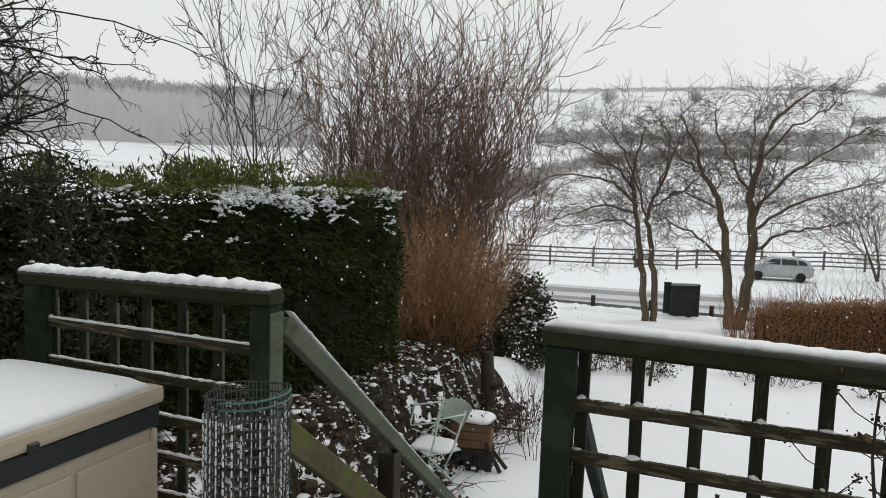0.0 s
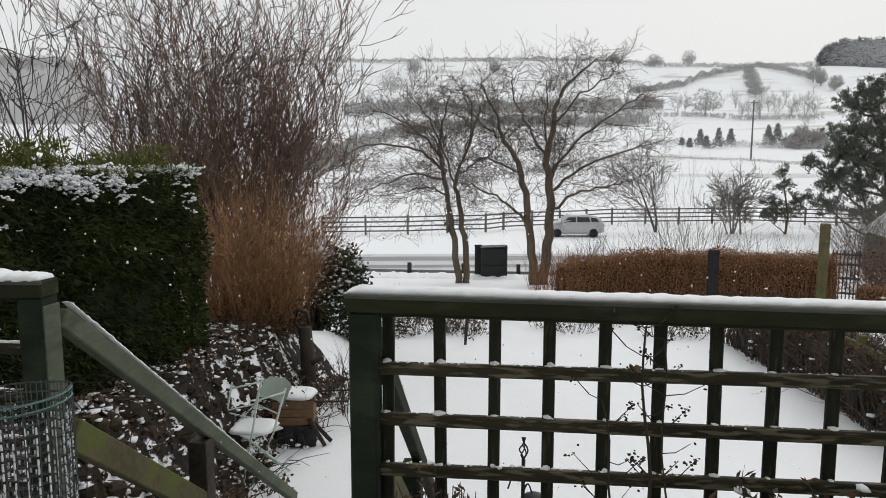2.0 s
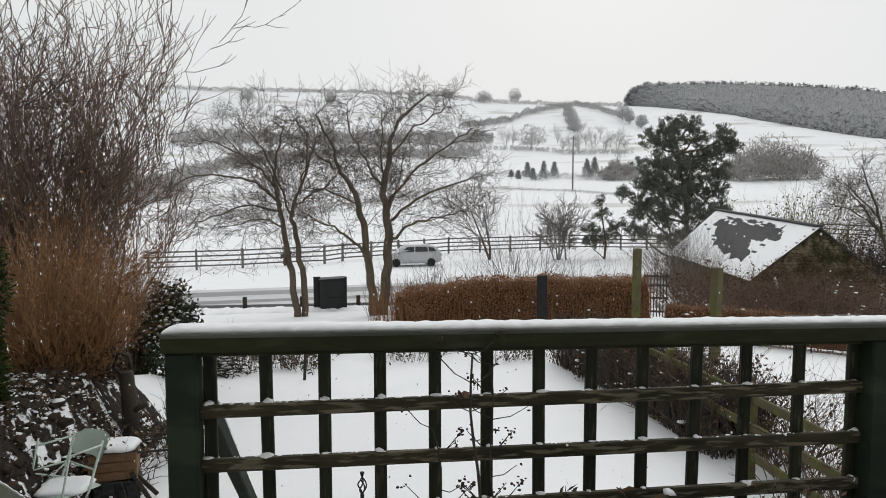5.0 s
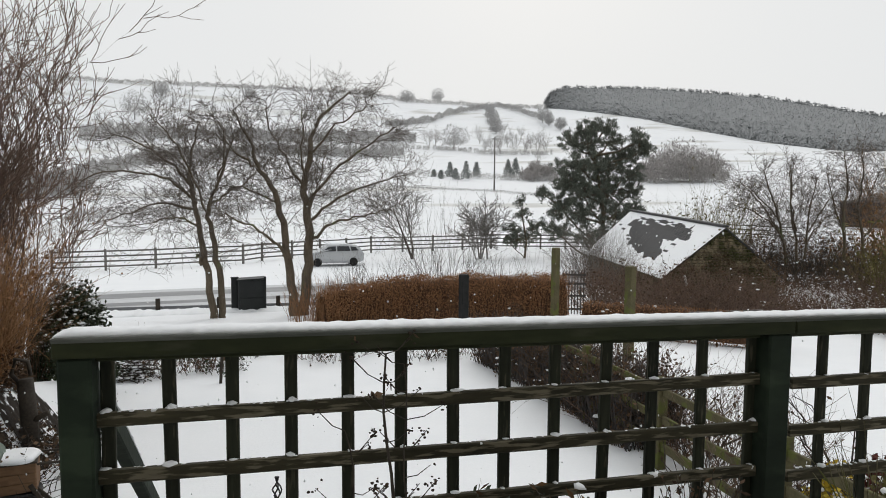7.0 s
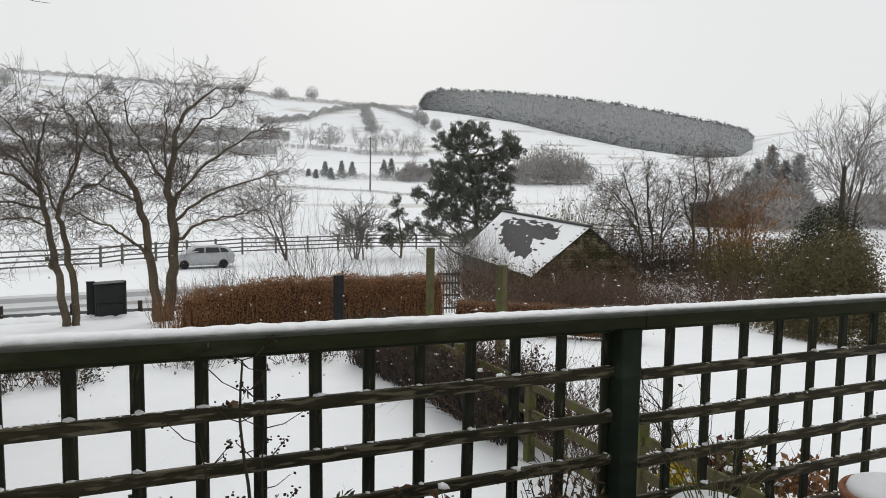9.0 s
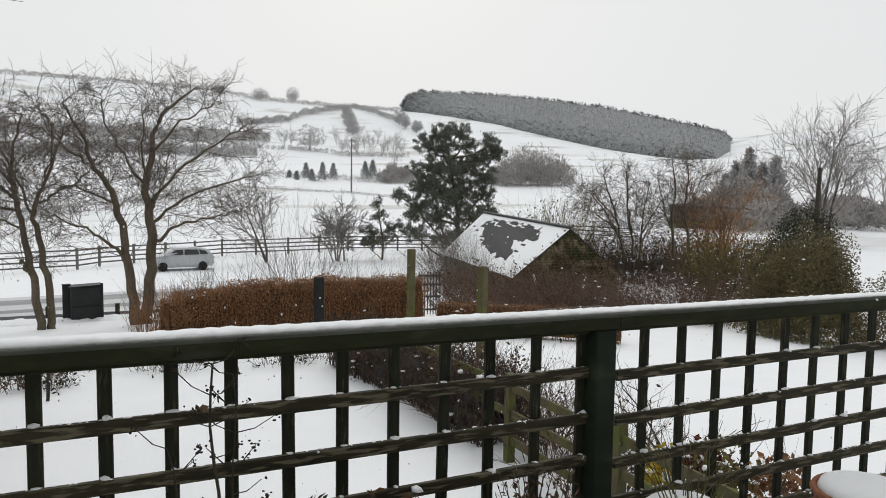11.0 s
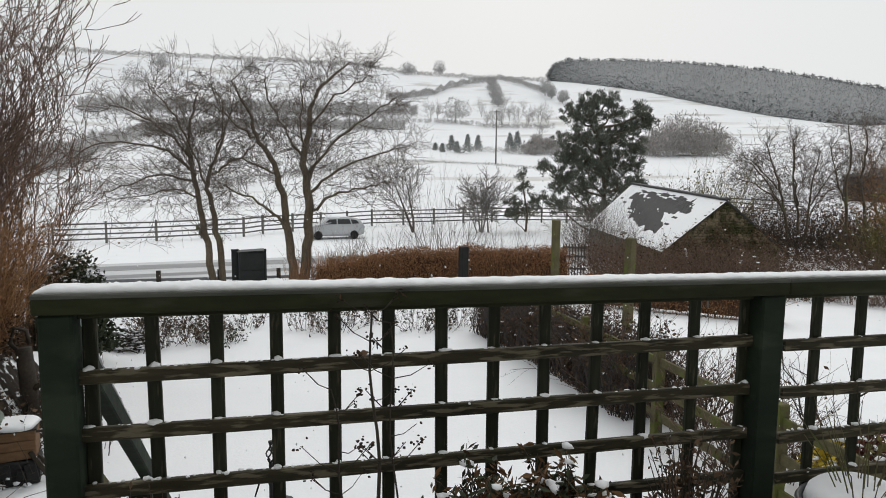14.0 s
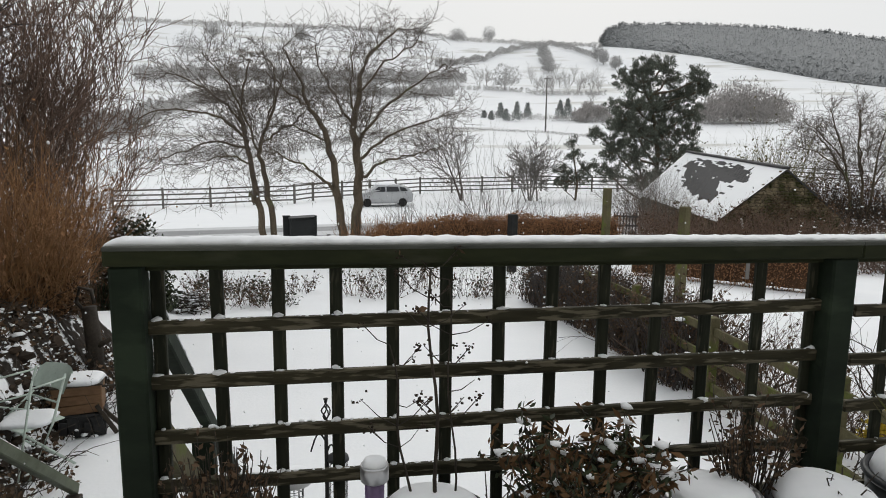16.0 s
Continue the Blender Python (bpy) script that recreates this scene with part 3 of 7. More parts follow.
# ---- things on the deck ----
def storage_box():
    b = thing("storage_box", "beige plastic storage box with a black band, snow on its lid", "storage box", (-2.38, 1.2, 0.02))
    x0, x1, y0, y1 = -2.70, -2.015, 0.55, 1.91
    cx, cy = (x0 + x1) / 2, (y0 + y1) / 2
    part("body", box((x1 - x0 - 0.03, y1 - y0 - 0.03, 0.68), (cx, cy, 0.36), bevel=0.015, seg=2), CREAM, b)
    for i in range(4):
        part("side_panel", box((0.012, (y1 - y0) / 4 - 0.02, 0.60), (x1 - 0.012, y0 + (y1 - y0) * (i + 0.5) / 4, 0.35), bevel=0.005), CREAM, b)
    for z in (0.2, 0.35, 0.5):
        part("groove", box((0.004, y1 - y0 - 0.05, 0.008), (x1 - 0.0045, cy, z), bevel=0.001), CREAM, b)
    part("corner_post", box((0.03, 0.03, 0.66), (x1 - 0.018, y1 - 0.02, 0.36), bevel=0.006), CREAM, b)
    part("band", box((x1 - x0, y1 - y0, 0.075), (cx, cy, 0.735), bevel=0.006), BLACKP, b, "black plastic band under the lid")
    part("lid", box((x1 - x0 + 0.02, y1 - y0 + 0.02, 0.06), (cx, cy, 0.806), bevel=0.015, seg=2), CREAM, b)
    part("latch", box((0.012, 0.035, 0.03), (x1 + 0.014, 1.42, 0.785), bevel=0.003), BLACKP, b, "small black latch")

    def edge(w, s):
        c, q = math.cos(w), math.sin(w)
        m = max(abs(c), abs(q))
        r = (abs(c / m) ** 22 + abs(q / m) ** 22) ** (-1 / 22)
        return cx + s * r * c / m * (x1 - x0) / 2, cy + s * r * q / m * (y1 - y0) / 2
    b.matrix_basis = pose(-2.38, 1.2, 0.045)
    flat_bank(edge, 0.859, 0.045, "lid_snow", "smooth thick snow on the storage box lid")


storage_box()


def wire_roll():
    w = thing("wire_mesh_roll", "roll of galvanised wire mesh standing on the deck", "wire mesh", (-1.46, 1.66, 0.02))
    cx, cy, top = -1.472, 1.66, 0.985
    rng = np.random.default_rng(4)
    dash = Tubes()

    def a0(i, n, layer):
        return 2 * math.pi * i / n + layer * 0.1
    for layer, (r, n) in enumerate(((0.116, 30), (0.107, 27))):
        tb = Tubes()
        for i in range(n):
            a = 2 * math.pi * i / n + layer * 0.1
            wob = rng.normal(0, 0.002, 3)
            pts = [np.array((cx + r * math.cos(a) + 0.003 * math.sin(z * 9 + layer), cy + r * math.sin(a), z)) + wob for z in np.linspace(0.03, top + 0.008 * math.cos(a), 9)]
            tb.add(pts, 0.0017, 0.0017, 4)
        zs = np.arange(0.04, top, 0.0255)
        for z in zs:
            ring = [np.array((cx + r * math.cos(a), cy + r * math.sin(a), z + 0.008 * math.cos(a) + 0.004 * math.sin(3 * a))) for a in np.linspace(0, 2 * math.pi, 37)]
            tb.add(ring, 0.0015, 0.0015, 3)
            for i in range(n):
                if z < top - 0.06 and rng.random() < 0.8 - 0.25 * math.cos(a0(i, n, layer) - 2.2):
                    a = 2 * math.pi * i / n + layer * 0.1
                    p = np.array((cx + r * math.cos(a) - 0.0012, cy + r * math.sin(a) - 0.0012, z + rng.uniform(0.0, 0.006)))
                    dash.add([p, p + np.array((0, 0, rng.uniform(0.010, 0.019)))], 0.0027, 0.0021, 5)
        part("mesh_layer", tb.mesh("mesh_layer"), GALV, w)
    rim = Tubes()
    for k in range(2):
        rim.add([np.array((cx + 0.117 * math.cos(a), cy + 0.117 * math.sin(a), top - 0.004 - 0.02 * k + 0.008 * math.cos(a))) for a in np.linspace(-1.6, 0.7, 14)], 0.0026, 0.0026, 5)
    part("rim_wire", rim.mesh("rim_wire"), GREENWIRE, w, "green plastic-coated wire at the rim")
    tagged(part("mesh_snow", dash.mesh("mesh_snow"), SNOW, None), "thin snow clinging to the wire mesh", "snow", kind="stuff")


wire_roll()


# ---- plants: general kinds ----
def bare_tree(label, at, stems, levels, seed, mats=(BARK, TWIG), split=2, name="tree", category="tree", group=""):
    """stems: (offset x, y, lean x, lean y, length, radius)."""
    rng = np.random.default_rng(seed)
    t = thing(name, label, category, at, group)
    out = [Tubes() for _ in levels]
    for ox, oy, lx, ly, length, r in stems:
        grow(levels, out, np.array((at[0] + ox, at[1] + oy, at[2] - 0.1)), unit(np.array((lx, ly, 1.0))), length, r, 0, rng)
    for nm, sel, mt in (("trunk", out[:split], mats[0]), ("crown", out[split:], mats[1])):
        tb = Tubes()
        for o in sel:
            off = len(tb.v)
            tb.v += o.v
            tb.f += [tuple(i + off for i in f) for f in o.f]
        part(nm, tb.mesh(nm), mt, t)
    return t


def stem_shrub(label, at, n, height, spread, mat, seed, name="shrub", r=0.006, forks=3, lean=0.35, rad=0.25, group="", leaves=None, leaf=0.05, leaf_n=0, bend=0.1, category="shrub", low=0.55):
    """Many stems rising from one base, forking upwards."""
    rng = np.random.default_rng(seed)
    t = thing(name, label, category, at, group)
    L = [dict(segs=5, wander=bend, up=0.06, kids=forks, angle=(12, 35), ratio=(0.3, 0.6), thin=0.6, tip=0.4, sides=3, least=0.0022, **{"from": 0.35}),
         dict(segs=3, wander=bend * 1.2, up=0.06, tip=0.4, sides=3)]
    out, ends = [Tubes(), Tubes()], []
    for i in range(n):
        a, q = rng.uniform(0, 2 * math.pi), math.sqrt(rng.random())
        p = np.array((at[0] + rad * q * math.cos(a), at[1] + rad * q * math.sin(a), at[2] - 0.03))
        k = lean * q * rng.uniform(0.6, 1.3)
        grow(L, out, p, unit(np.array((k * math.cos(a) * spread, k * math.sin(a) * spread, 1))), height * rng.uniform(low, 1.0), r * rng.uniform(0.7, 1.3), 0, rng, ends)
    tb = Tubes()
    tb.v = out[0].v + out[1].v
    off = len(out[0].v)
    tb.f = out[0].f + [tuple(i + off for i in f) for f in out[1].f]
    part("stem_growth", tb.mesh("stem_growth"), mat, t)
    if leaves is not None:
        pts = np.array(tb.v)
        pts = pts[rng.integers(0, len(pts), leaf_n)] + rng.normal(0, 0.02, (leaf_n, 3))
        part("leaf_growth", mesh_of("leaf_growth", *cards(pts, leaf, rng)), leaves, t)
    return t


def leafy_mass(label, pts, size, mat, seed, core=None, name="bush", category="bush", at=None, snow=0, snow_size=0.05, slim=0.5, lift=0.0, kind="", twigs=None, group=""):
    """A bush of many small leaves at the given points; core: an inner dark body (verts, faces)."""
    rng = np.random.default_rng(seed)
    pts = np.asarray(pts)
    at = at if at is not None else (pts[:, 0].mean(), pts[:, 1].mean(), pts[:, 2].min())
    t = thing(name, label, category, at, group)
    part("foliage", mesh_of("foliage", *cards(pts, size, rng, slim=slim, lift=lift)), mat, t)
    if core is not None:
        # The core's colour holds the shade inside the bush.
        part("inner_growth", mesh_of("inner_growth", *core), HEDGECORE, t, "dark growth inside")
    if twigs is not None:
        part("twigs", twigs, TWIG, t)
    if snow:
        top = pts[pts[:, 2] > np.quantile(pts[:, 2], 0.45)]
        sp = top[rng.integers(0, len(top), snow)] + np.array((0, 0, 0.02))
        part("snow_layer", mesh_of("snow_layer", *blobs(sp, snow_size * rng.uniform(0.4, 1.3, snow), rng, 0.45), True), SNOW, t, "tufts of snow on the leaves")
    return t


def dome(c, rx, ry, h, n, rng, shell=0.25, base=0.0):
    """Points in the outer shell of a bumpy dome."""
    d = rng.normal(0, 1, (n, 3))
    d[:, 2] = np.abs(d[:, 2])
    d /= np.linalg.norm(d, axis=1)[:, None]
    bump = np.array([1 + 0.28 * noise.noise((p[0] * 2.3 + c[0], p[1] * 2.3 + c[1], p[2] * 2.3)) for p in d])
    s = (1 - shell * rng.random(n)) * bump
    return np.array(c) + d * s[:, None] * np.array((rx, ry, h)) + np.array((0, 0, base))


def fir(c, h, r, n, rng, jag=0.25):
    """Points of a conical fir."""
    f = rng.random(n) ** 0.8
    a = rng.uniform(0, 2 * math.pi, n)
    q = (1 - f) * r * (0.55 + 0.45 * np.sin(f * 40) ** 2) * rng.uniform(0.5, 1.0 + jag, n)
    return np.stack([c[0] + q * np.cos(a), c[1] + q * np.sin(a), c[2] + 0.06 * h + f * h * 0.94], 1)


# ---- the conifer hedge along the garden ----
def conifer_hedge():
    rng = np.random.default_rng(31)
    x0, x1, y0, y1, top = -1.25, 0.0, -6.3, 0.0, 1.46
    turn = Matrix.Translation((-3.2, 6.45, 0)) @ Matrix.Rotation(radians(-13), 4, "Z")
    t = thing("conifer_hedge", "tall clipped dark green conifer hedge with snow along its top", "hedge", (-3.6, 3.4, -0.5))

    def put(name, data, mat, label=""):
        (data.transform(turn))
        return part(name, data, mat, t, label)
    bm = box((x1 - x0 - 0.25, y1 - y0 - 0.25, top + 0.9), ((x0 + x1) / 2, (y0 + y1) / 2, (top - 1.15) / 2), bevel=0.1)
    put("inner_growth", bm, HEDGECORE, "inner body of the hedge, coloured dark for shade")
    n = 105000
    y = rng.uniform(y0, y1, n)
    z = rng.uniform(-0.9, top, n)
    wav = np.array([noise.noise((0, a * 1.1, b * 1.4)) * 0.15 + noise.noise((3, a * 3.0, b * 4.5)) * 0.11 for a, b in zip(y, z)])
    p1 = np.stack([x1 + wav - 0.10 * np.clip(z - 0.9, 0, 1) - 0.09 * rng.random(n) ** 0.6, y, z], 1)
    m = 12000
    x, z = rng.uniform(x0, x1, m), rng.uniform(-1.0, top, m)
    wv = np.array([noise.noise((7, a * 2, b * 2)) * 0.22 for a, b in zip(x, z)])
    p2 = np.stack([x, y1 + wv - 0.1 * rng.random(m), z], 1)
    a = cards(p1, 0.058, rng, aim=(0.8, 0.3, -0.25), spread=0.6, slim=0.2)
    b = cards(p2, 0.062, rng, aim=(0.1, 0.8, -0.1), spread=0.7, slim=0.26)
    put("foliage", mesh_of("foliage", *join(a, b)), CONIFER)
    m = 30000
    x, y = rng.uniform(x0, x1 + 0.05, m), rng.uniform(y0, y1, m)
    tuft = np.array([noise.noise((a * 1.6, b * 1.6, 14)) + 0.5 * noise.noise((a * 5, b * 5, 14)) for a, b in zip(x, y)]) > -0.02
    x, y = x[tuft], y[tuft]
    m = len(x)
    wv = np.array([noise.noise((a * 1.5, b * 1.5, 4)) * 0.12 + noise.noise((a * 5, b * 5, 4)) * 0.07 for a, b in zip(x, y)])
    p3 = np.stack([x, y, top + wv + 0.07 * rng.random(m)], 1)
    put("top_growth", mesh_of("top_growth", *cards(p3, 0.042, rng, aim=(0, 0, 0.8), spread=0.8, slim=0.15)), HEDGETOP, "yellow-green new growth on top")
    tf = []
    for i in range(90):
        yy, xx = rng.uniform(-5.0, -0.3), rng.uniform(x0 + 0.1, x1 - 0.1)
        if noise.noise((yy * 1.3, 3, 7)) < 0.0:
            continue
        hh = rng.uniform(0.16, 0.28) if rng.random() < 0.22 else rng.uniform(0.06, 0.26)
        k = int(320 * hh / 0.3)
        f = rng.random(k)
        tf.append(np.stack([xx + rng.normal(0, 0.07, k) * (0.3 + f), yy + rng.normal(0, 0.09, k) * (0.3 + f), top + f * hh], 1))
    put("tip_growth", mesh_of("tip_growth", *cards(np.concatenate(tf), 0.062, rng, aim=(0, 0, 1.0), spread=0.8, slim=0.17)), HEDGETOP)
    # snow on the shoulder and the face: laden sprays and small clots
    sp, size = [], []
    while len(sp) < 5200:
        yy = rng.uniform(y0, y1)
        d = rng.exponential(0.085)
        zz = top + 0.05 - d
        if noise.noise((1, yy * 2.2, zz * 5)) * 1.5 + 0.8 * noise.noise((4, yy * 8, zz * 16)) < rng.random() * 0.4 or zz < top - 0.42 or (yy < -2.6 and rng.random() < 0.8):
            continue
        c = np.array((0.03 + rng.normal(0, 0.03) - 0.10 * max(0, zz - 0.9) - (0.25 * rng.random() if d < 0.06 else 0), yy, zz))
        way = np.array((rng.normal(0.2, 0.3), rng.choice((-1, 1)) * rng.uniform(0.5, 1.0), rng.normal(-0.15, 0.3)))
        big = rng.uniform(0.006, 0.016)
        for k in range(int(rng.integers(3, 9))):
            sp.append(c + way * big * 1.25 * k + rng.normal(0, 0.4 * big, 3))
            size.append(big * rng.uniform(0.5, 1.3))
    put("snow_layer", mesh_of("snow_layer", *blobs(sp, size, rng, 0.6), True), SNOW, "snow caught on the foliage")


conifer_hedge()


# ---- garden shrubs and trees ----
def tall_shrub():
    L = [dict(segs=9, wander=0.085, up=0.04, kids=9, angle=(14, 36), ratio=(0.26, 0.5), thin=0.55, tip=0.22, sides=5, **{"from": 0.22}),
         dict(segs=7, wander=0.20, up=0.11, kids=5, angle=(14, 40), ratio=(0.35, 0.6), thin=0.6, tip=0.4, sides=3, least=0.0062, **{"from": 0.15}),
         dict(segs=5, wander=0.20, up=0.10, kids=2, angle=(15, 42), ratio=(0.3, 0.6), thin=0.7, tip=0.6, sides=3, least=0.0052),
         dict(segs=2, wander=0.15, up=0.06, tip=0.7, sides=3)]
    rng = np.random.default_rng(5)
    c = polar(-23.0, 11.2)
    stems = []
    for i in range(64):
        a, q = rng.uniform(0, 2 * math.pi), math.sqrt(rng.random())
        stems.append((0.80 * q * math.cos(a) - 0.1, 0.7 * q * math.sin(a), 0.36 * q * math.cos(a) * rng.uniform(0.75, 1.15), 0.30 * q * math.sin(a), (4.55 - 1.1 * q * q) * rng.uniform(0.72, 1.0), rng.uniform(0.012, 0.026)))
    bare_tree("tall bare red-brown shrub of many upright stems", tuple(c), stems, L, 6, (REDTWIG, REDTWIG), 1, "tall_shrub", "shrub")
    S = [dict(segs=9, wander=0.06, up=0.02, kids=9, angle=(22, 48), ratio=(0.25, 0.5), thin=0.5, tip=0.08, sides=6, **{"from": 0.12}),
         dict(L[1], wander=0.14, kids=5, least=0.0075), dict(L[2], kids=2, least=0.006), L[3]]
    c = polar(-31.0, 11.6)
    for k, (x, y, lx) in enumerate(((-1.1, 0.2, -0.16), (-0.75, -0.2, -0.10), (-0.35, 0.1, -0.05), (-0.05, 0.3, 0.05), (0.3, -0.1, -0.02), (0.65, 0.2, 0.04), (1.0, 0.0, 0.10), (-0.5, 0.4, -0.3))):
        p = (c[0] + x, c[1] + y, ground(c[0] + x, c[1] + y))
        bare_tree("slender dark bare sapling behind the hedge", p, ((0, 0, lx, rng.normal(0, 0.05), rng.uniform(3.9, 4.9), rng.uniform(0.030, 0.044)),), S, 60 + k, (SAPLING, SAPLING), 1, "sapling", "tree",
                  "saplings behind the hedge")


tall_shrub()
c = polar(-22.0, 8.9)
stem_shrub("dense orange-stemmed willow bush, bare in winter", tuple(c), 560, 1.78, 1.0, ORANGE, 12, "willow_bush", 0.006, 4, 0.50, 0.42, bend=0.20, low=0.22, leaves=BEECH, leaf=0.045, leaf_n=2600)
leafy_mass("dead brown leaves caught round the willow's foot", dome(c, 0.72, 0.6, 0.55, 3200, np.random.default_rng(13), 0.7), 0.05, DEADLEAF, 13, name="leaf_mound", category="leaves")
rng = np.random.default_rng(14)
c = polar(-14.9, 11.6)
leafy_mass("dark glossy evergreen bush flecked with snow", np.concatenate([dome(c, 0.62, 0.6, 1.5, 7200, rng, 0.35)]), 0.07, IVY, 15, snow=520, snow_size=0.035,
           name="evergreen_bush")
c = polar(-18.2, 11.4)
stem_shrub("dark bare twiggy bush beside the willow", tuple(c), 200, 1.7, 1.0, DEADLEAF, 16, "twiggy_bush", 0.005, 4, 0.3, 0.35)

BOUGH = [dict(segs=6, wander=0.15, up=0.02, kids=7, angle=(28, 68), ratio=(0.35, 0.65), thin=0.55, tip=0.3, sides=4, least=0.0065, flat=0.3, **{"from": 0.12}),
         dict(segs=4, wander=0.17, up=0.015, kids=4, angle=(25, 65), ratio=(0.4, 0.7), thin=0.62, tip=0.5, sides=3, least=0.0046),
         dict(segs=2, wander=0.16, up=0.02, tip=0.6, sides=3)]


def smooth_line(pts, rng, shake=0.012, turns=2):
    pts = [np.array(p, float) for p in pts]
    for _ in range(turns):
        pts = [pts[0]] + [q for a, b in zip(pts, pts[1:]) for q in (a * 0.75 + b * 0.25, a * 0.25 + b * 0.75)] + [pts[-1]]
    return [pts[0]] + [p + rng.normal(0, shake, 3) for p in pts[1:]]


def spreading_tree(label, at, stems, boughs, seed, group="", per=7.0, reach=(0.65, 1.7), mats=(BARK, TREETWIG), levels=BOUGH, name="tree"):
    """A bare tree with crooked trunks and boughs. stems: radius at the foot and at the top, then places (x, y, z) from the foot; boughs likewise."""
    rng = np.random.default_rng(seed)
    at = np.array(at, float)
    t = thing(name, label, "tree", tuple(at), group)
    wood, out = Tubes(), [Tubes() for _ in levels]

    def shoots(pts, first, size):
        run = sum(np.linalg.norm(b - a) for a, b in zip(pts, pts[1:]))
        count = max(2, int(run * (1 - first) * per))
        for k in range(count):
            f = first + (1 - first) * (k + rng.random()) / count
            i = min(int(f * (len(pts) - 1)), len(pts) - 2)
            along = unit(pts[i + 1] - pts[i])
            side = unit(np.cross(along, rng.normal(0, 1, 3)) * np.array((1, 1, 0.75)))
            a = radians(rng.uniform(30, 70))
            grow(levels, out, pts[i], unit(along * math.cos(a) + side * math.sin(a) + np.array((0, 0, 0.06))), rng.uniform(*reach) * (1.1 - 0.4 * f), size * rng.uniform(0.6, 1.0), 0, rng)
    for r0, r1, *line in stems:
        pts = smooth_line([at + np.array(p) * (1, 1, 0.95) for p in line], rng, 0.026)
        cut = int(0.62 * len(pts))
        mid = r0 * 0.46
        wood.add(pts[:cut + 1], r0, mid, 9)
        wood.add(pts[cut:], mid, 0.012, 7)
        shoots(pts, 0.36, 0.012)
    for r0, r1, *line in boughs:
        pts = smooth_line([at + np.array(p) * (1, 1, 0.95) for p in line], rng, 0.035)
        wood.add(pts, r0, r1, 6)
        shoots(pts, 0.15, 0.012)
    part("trunk", wood.mesh("trunk"), mats[0], t)
    tb = Tubes()
    for o in out:
        off = len(tb.v)
        tb.v += o.v
        tb.f += [tuple(i + off for i in f) for f in o.f]
    part("crown", tb.mesh("crown"), mats[1], t)
    return t


spreading_tree("bare spreading tree with two slim trunks", polar(-4.6, 21.2),
               ((0.115, 0.050, (-0.10, 0, -0.1), (-0.30, 0, 1.36), (-0.47, 0.05, 2.4), (-0.56, 0.1, 3.4), (-0.78, 0.1, 4.1), (-0.72, 0.2, 5.0), (-0.45, 0.2, 6.0)),
                (0.110, 0.040, (0.10, 0.1, -0.1), (0.02, 0.1, 1.36), (-0.12, 0.05, 2.5), (-0.30, 0, 3.2), (-0.10, -0.1, 3.8), (0.22, -0.1, 4.7), (0.50, 0, 5.6))),
               ((0.05, 0.012, (-0.58, 0.1, 3.5), (-1.15, -0.1, 4.2), (-1.9, -0.3, 4.4), (-2.8, -0.4, 4.5), (-3.7, -0.5, 3.9)),
                (0.045, 0.010, (-0.55, 0.1, 3.3), (-1.3, 0.3, 3.5), (-2.3, 0.6, 3.35), (-3.3, 0.8, 2.8)),
                (0.035, 0.010, (-0.50, 0, 2.9), (-1.1, -0.5, 3.2), (-1.9, -0.9, 2.9)),
                (0.045, 0.010, (-0.75, 0.1, 4.1), (-1.4, 0.2, 4.9), (-2.3, 0.4, 5.4), (-2.9, 0.4, 5.5)),
                (0.040, 0.010, (-0.30, 0, 3.3), (-0.6, -0.4, 4.3), (-1.0, -0.7, 5.3), (-1.6, -0.8, 6.0)),
                (0.040, 0.010, (-0.2, 0, 3.5), (0.35, 0.3, 3.9), (0.9, 0.6, 4.2), (1.2, 0.8, 4.7)),
                (0.040, 0.010, (-0.6, 0.1, 3.8), (-0.9, 0.8, 4.6), (-1.5, 1.4, 5.1)),
                (0.030, 0.010, (0.05, 0, 4.2), (0.3, -0.6, 4.9), (0.2, -0.9, 5.9)),
                (0.055, 0.040, (-0.33, 0, 1.55), (-0.48, -0.05, 1.75), (-0.55, -0.05, 1.95))), 41, "bare garden trees")
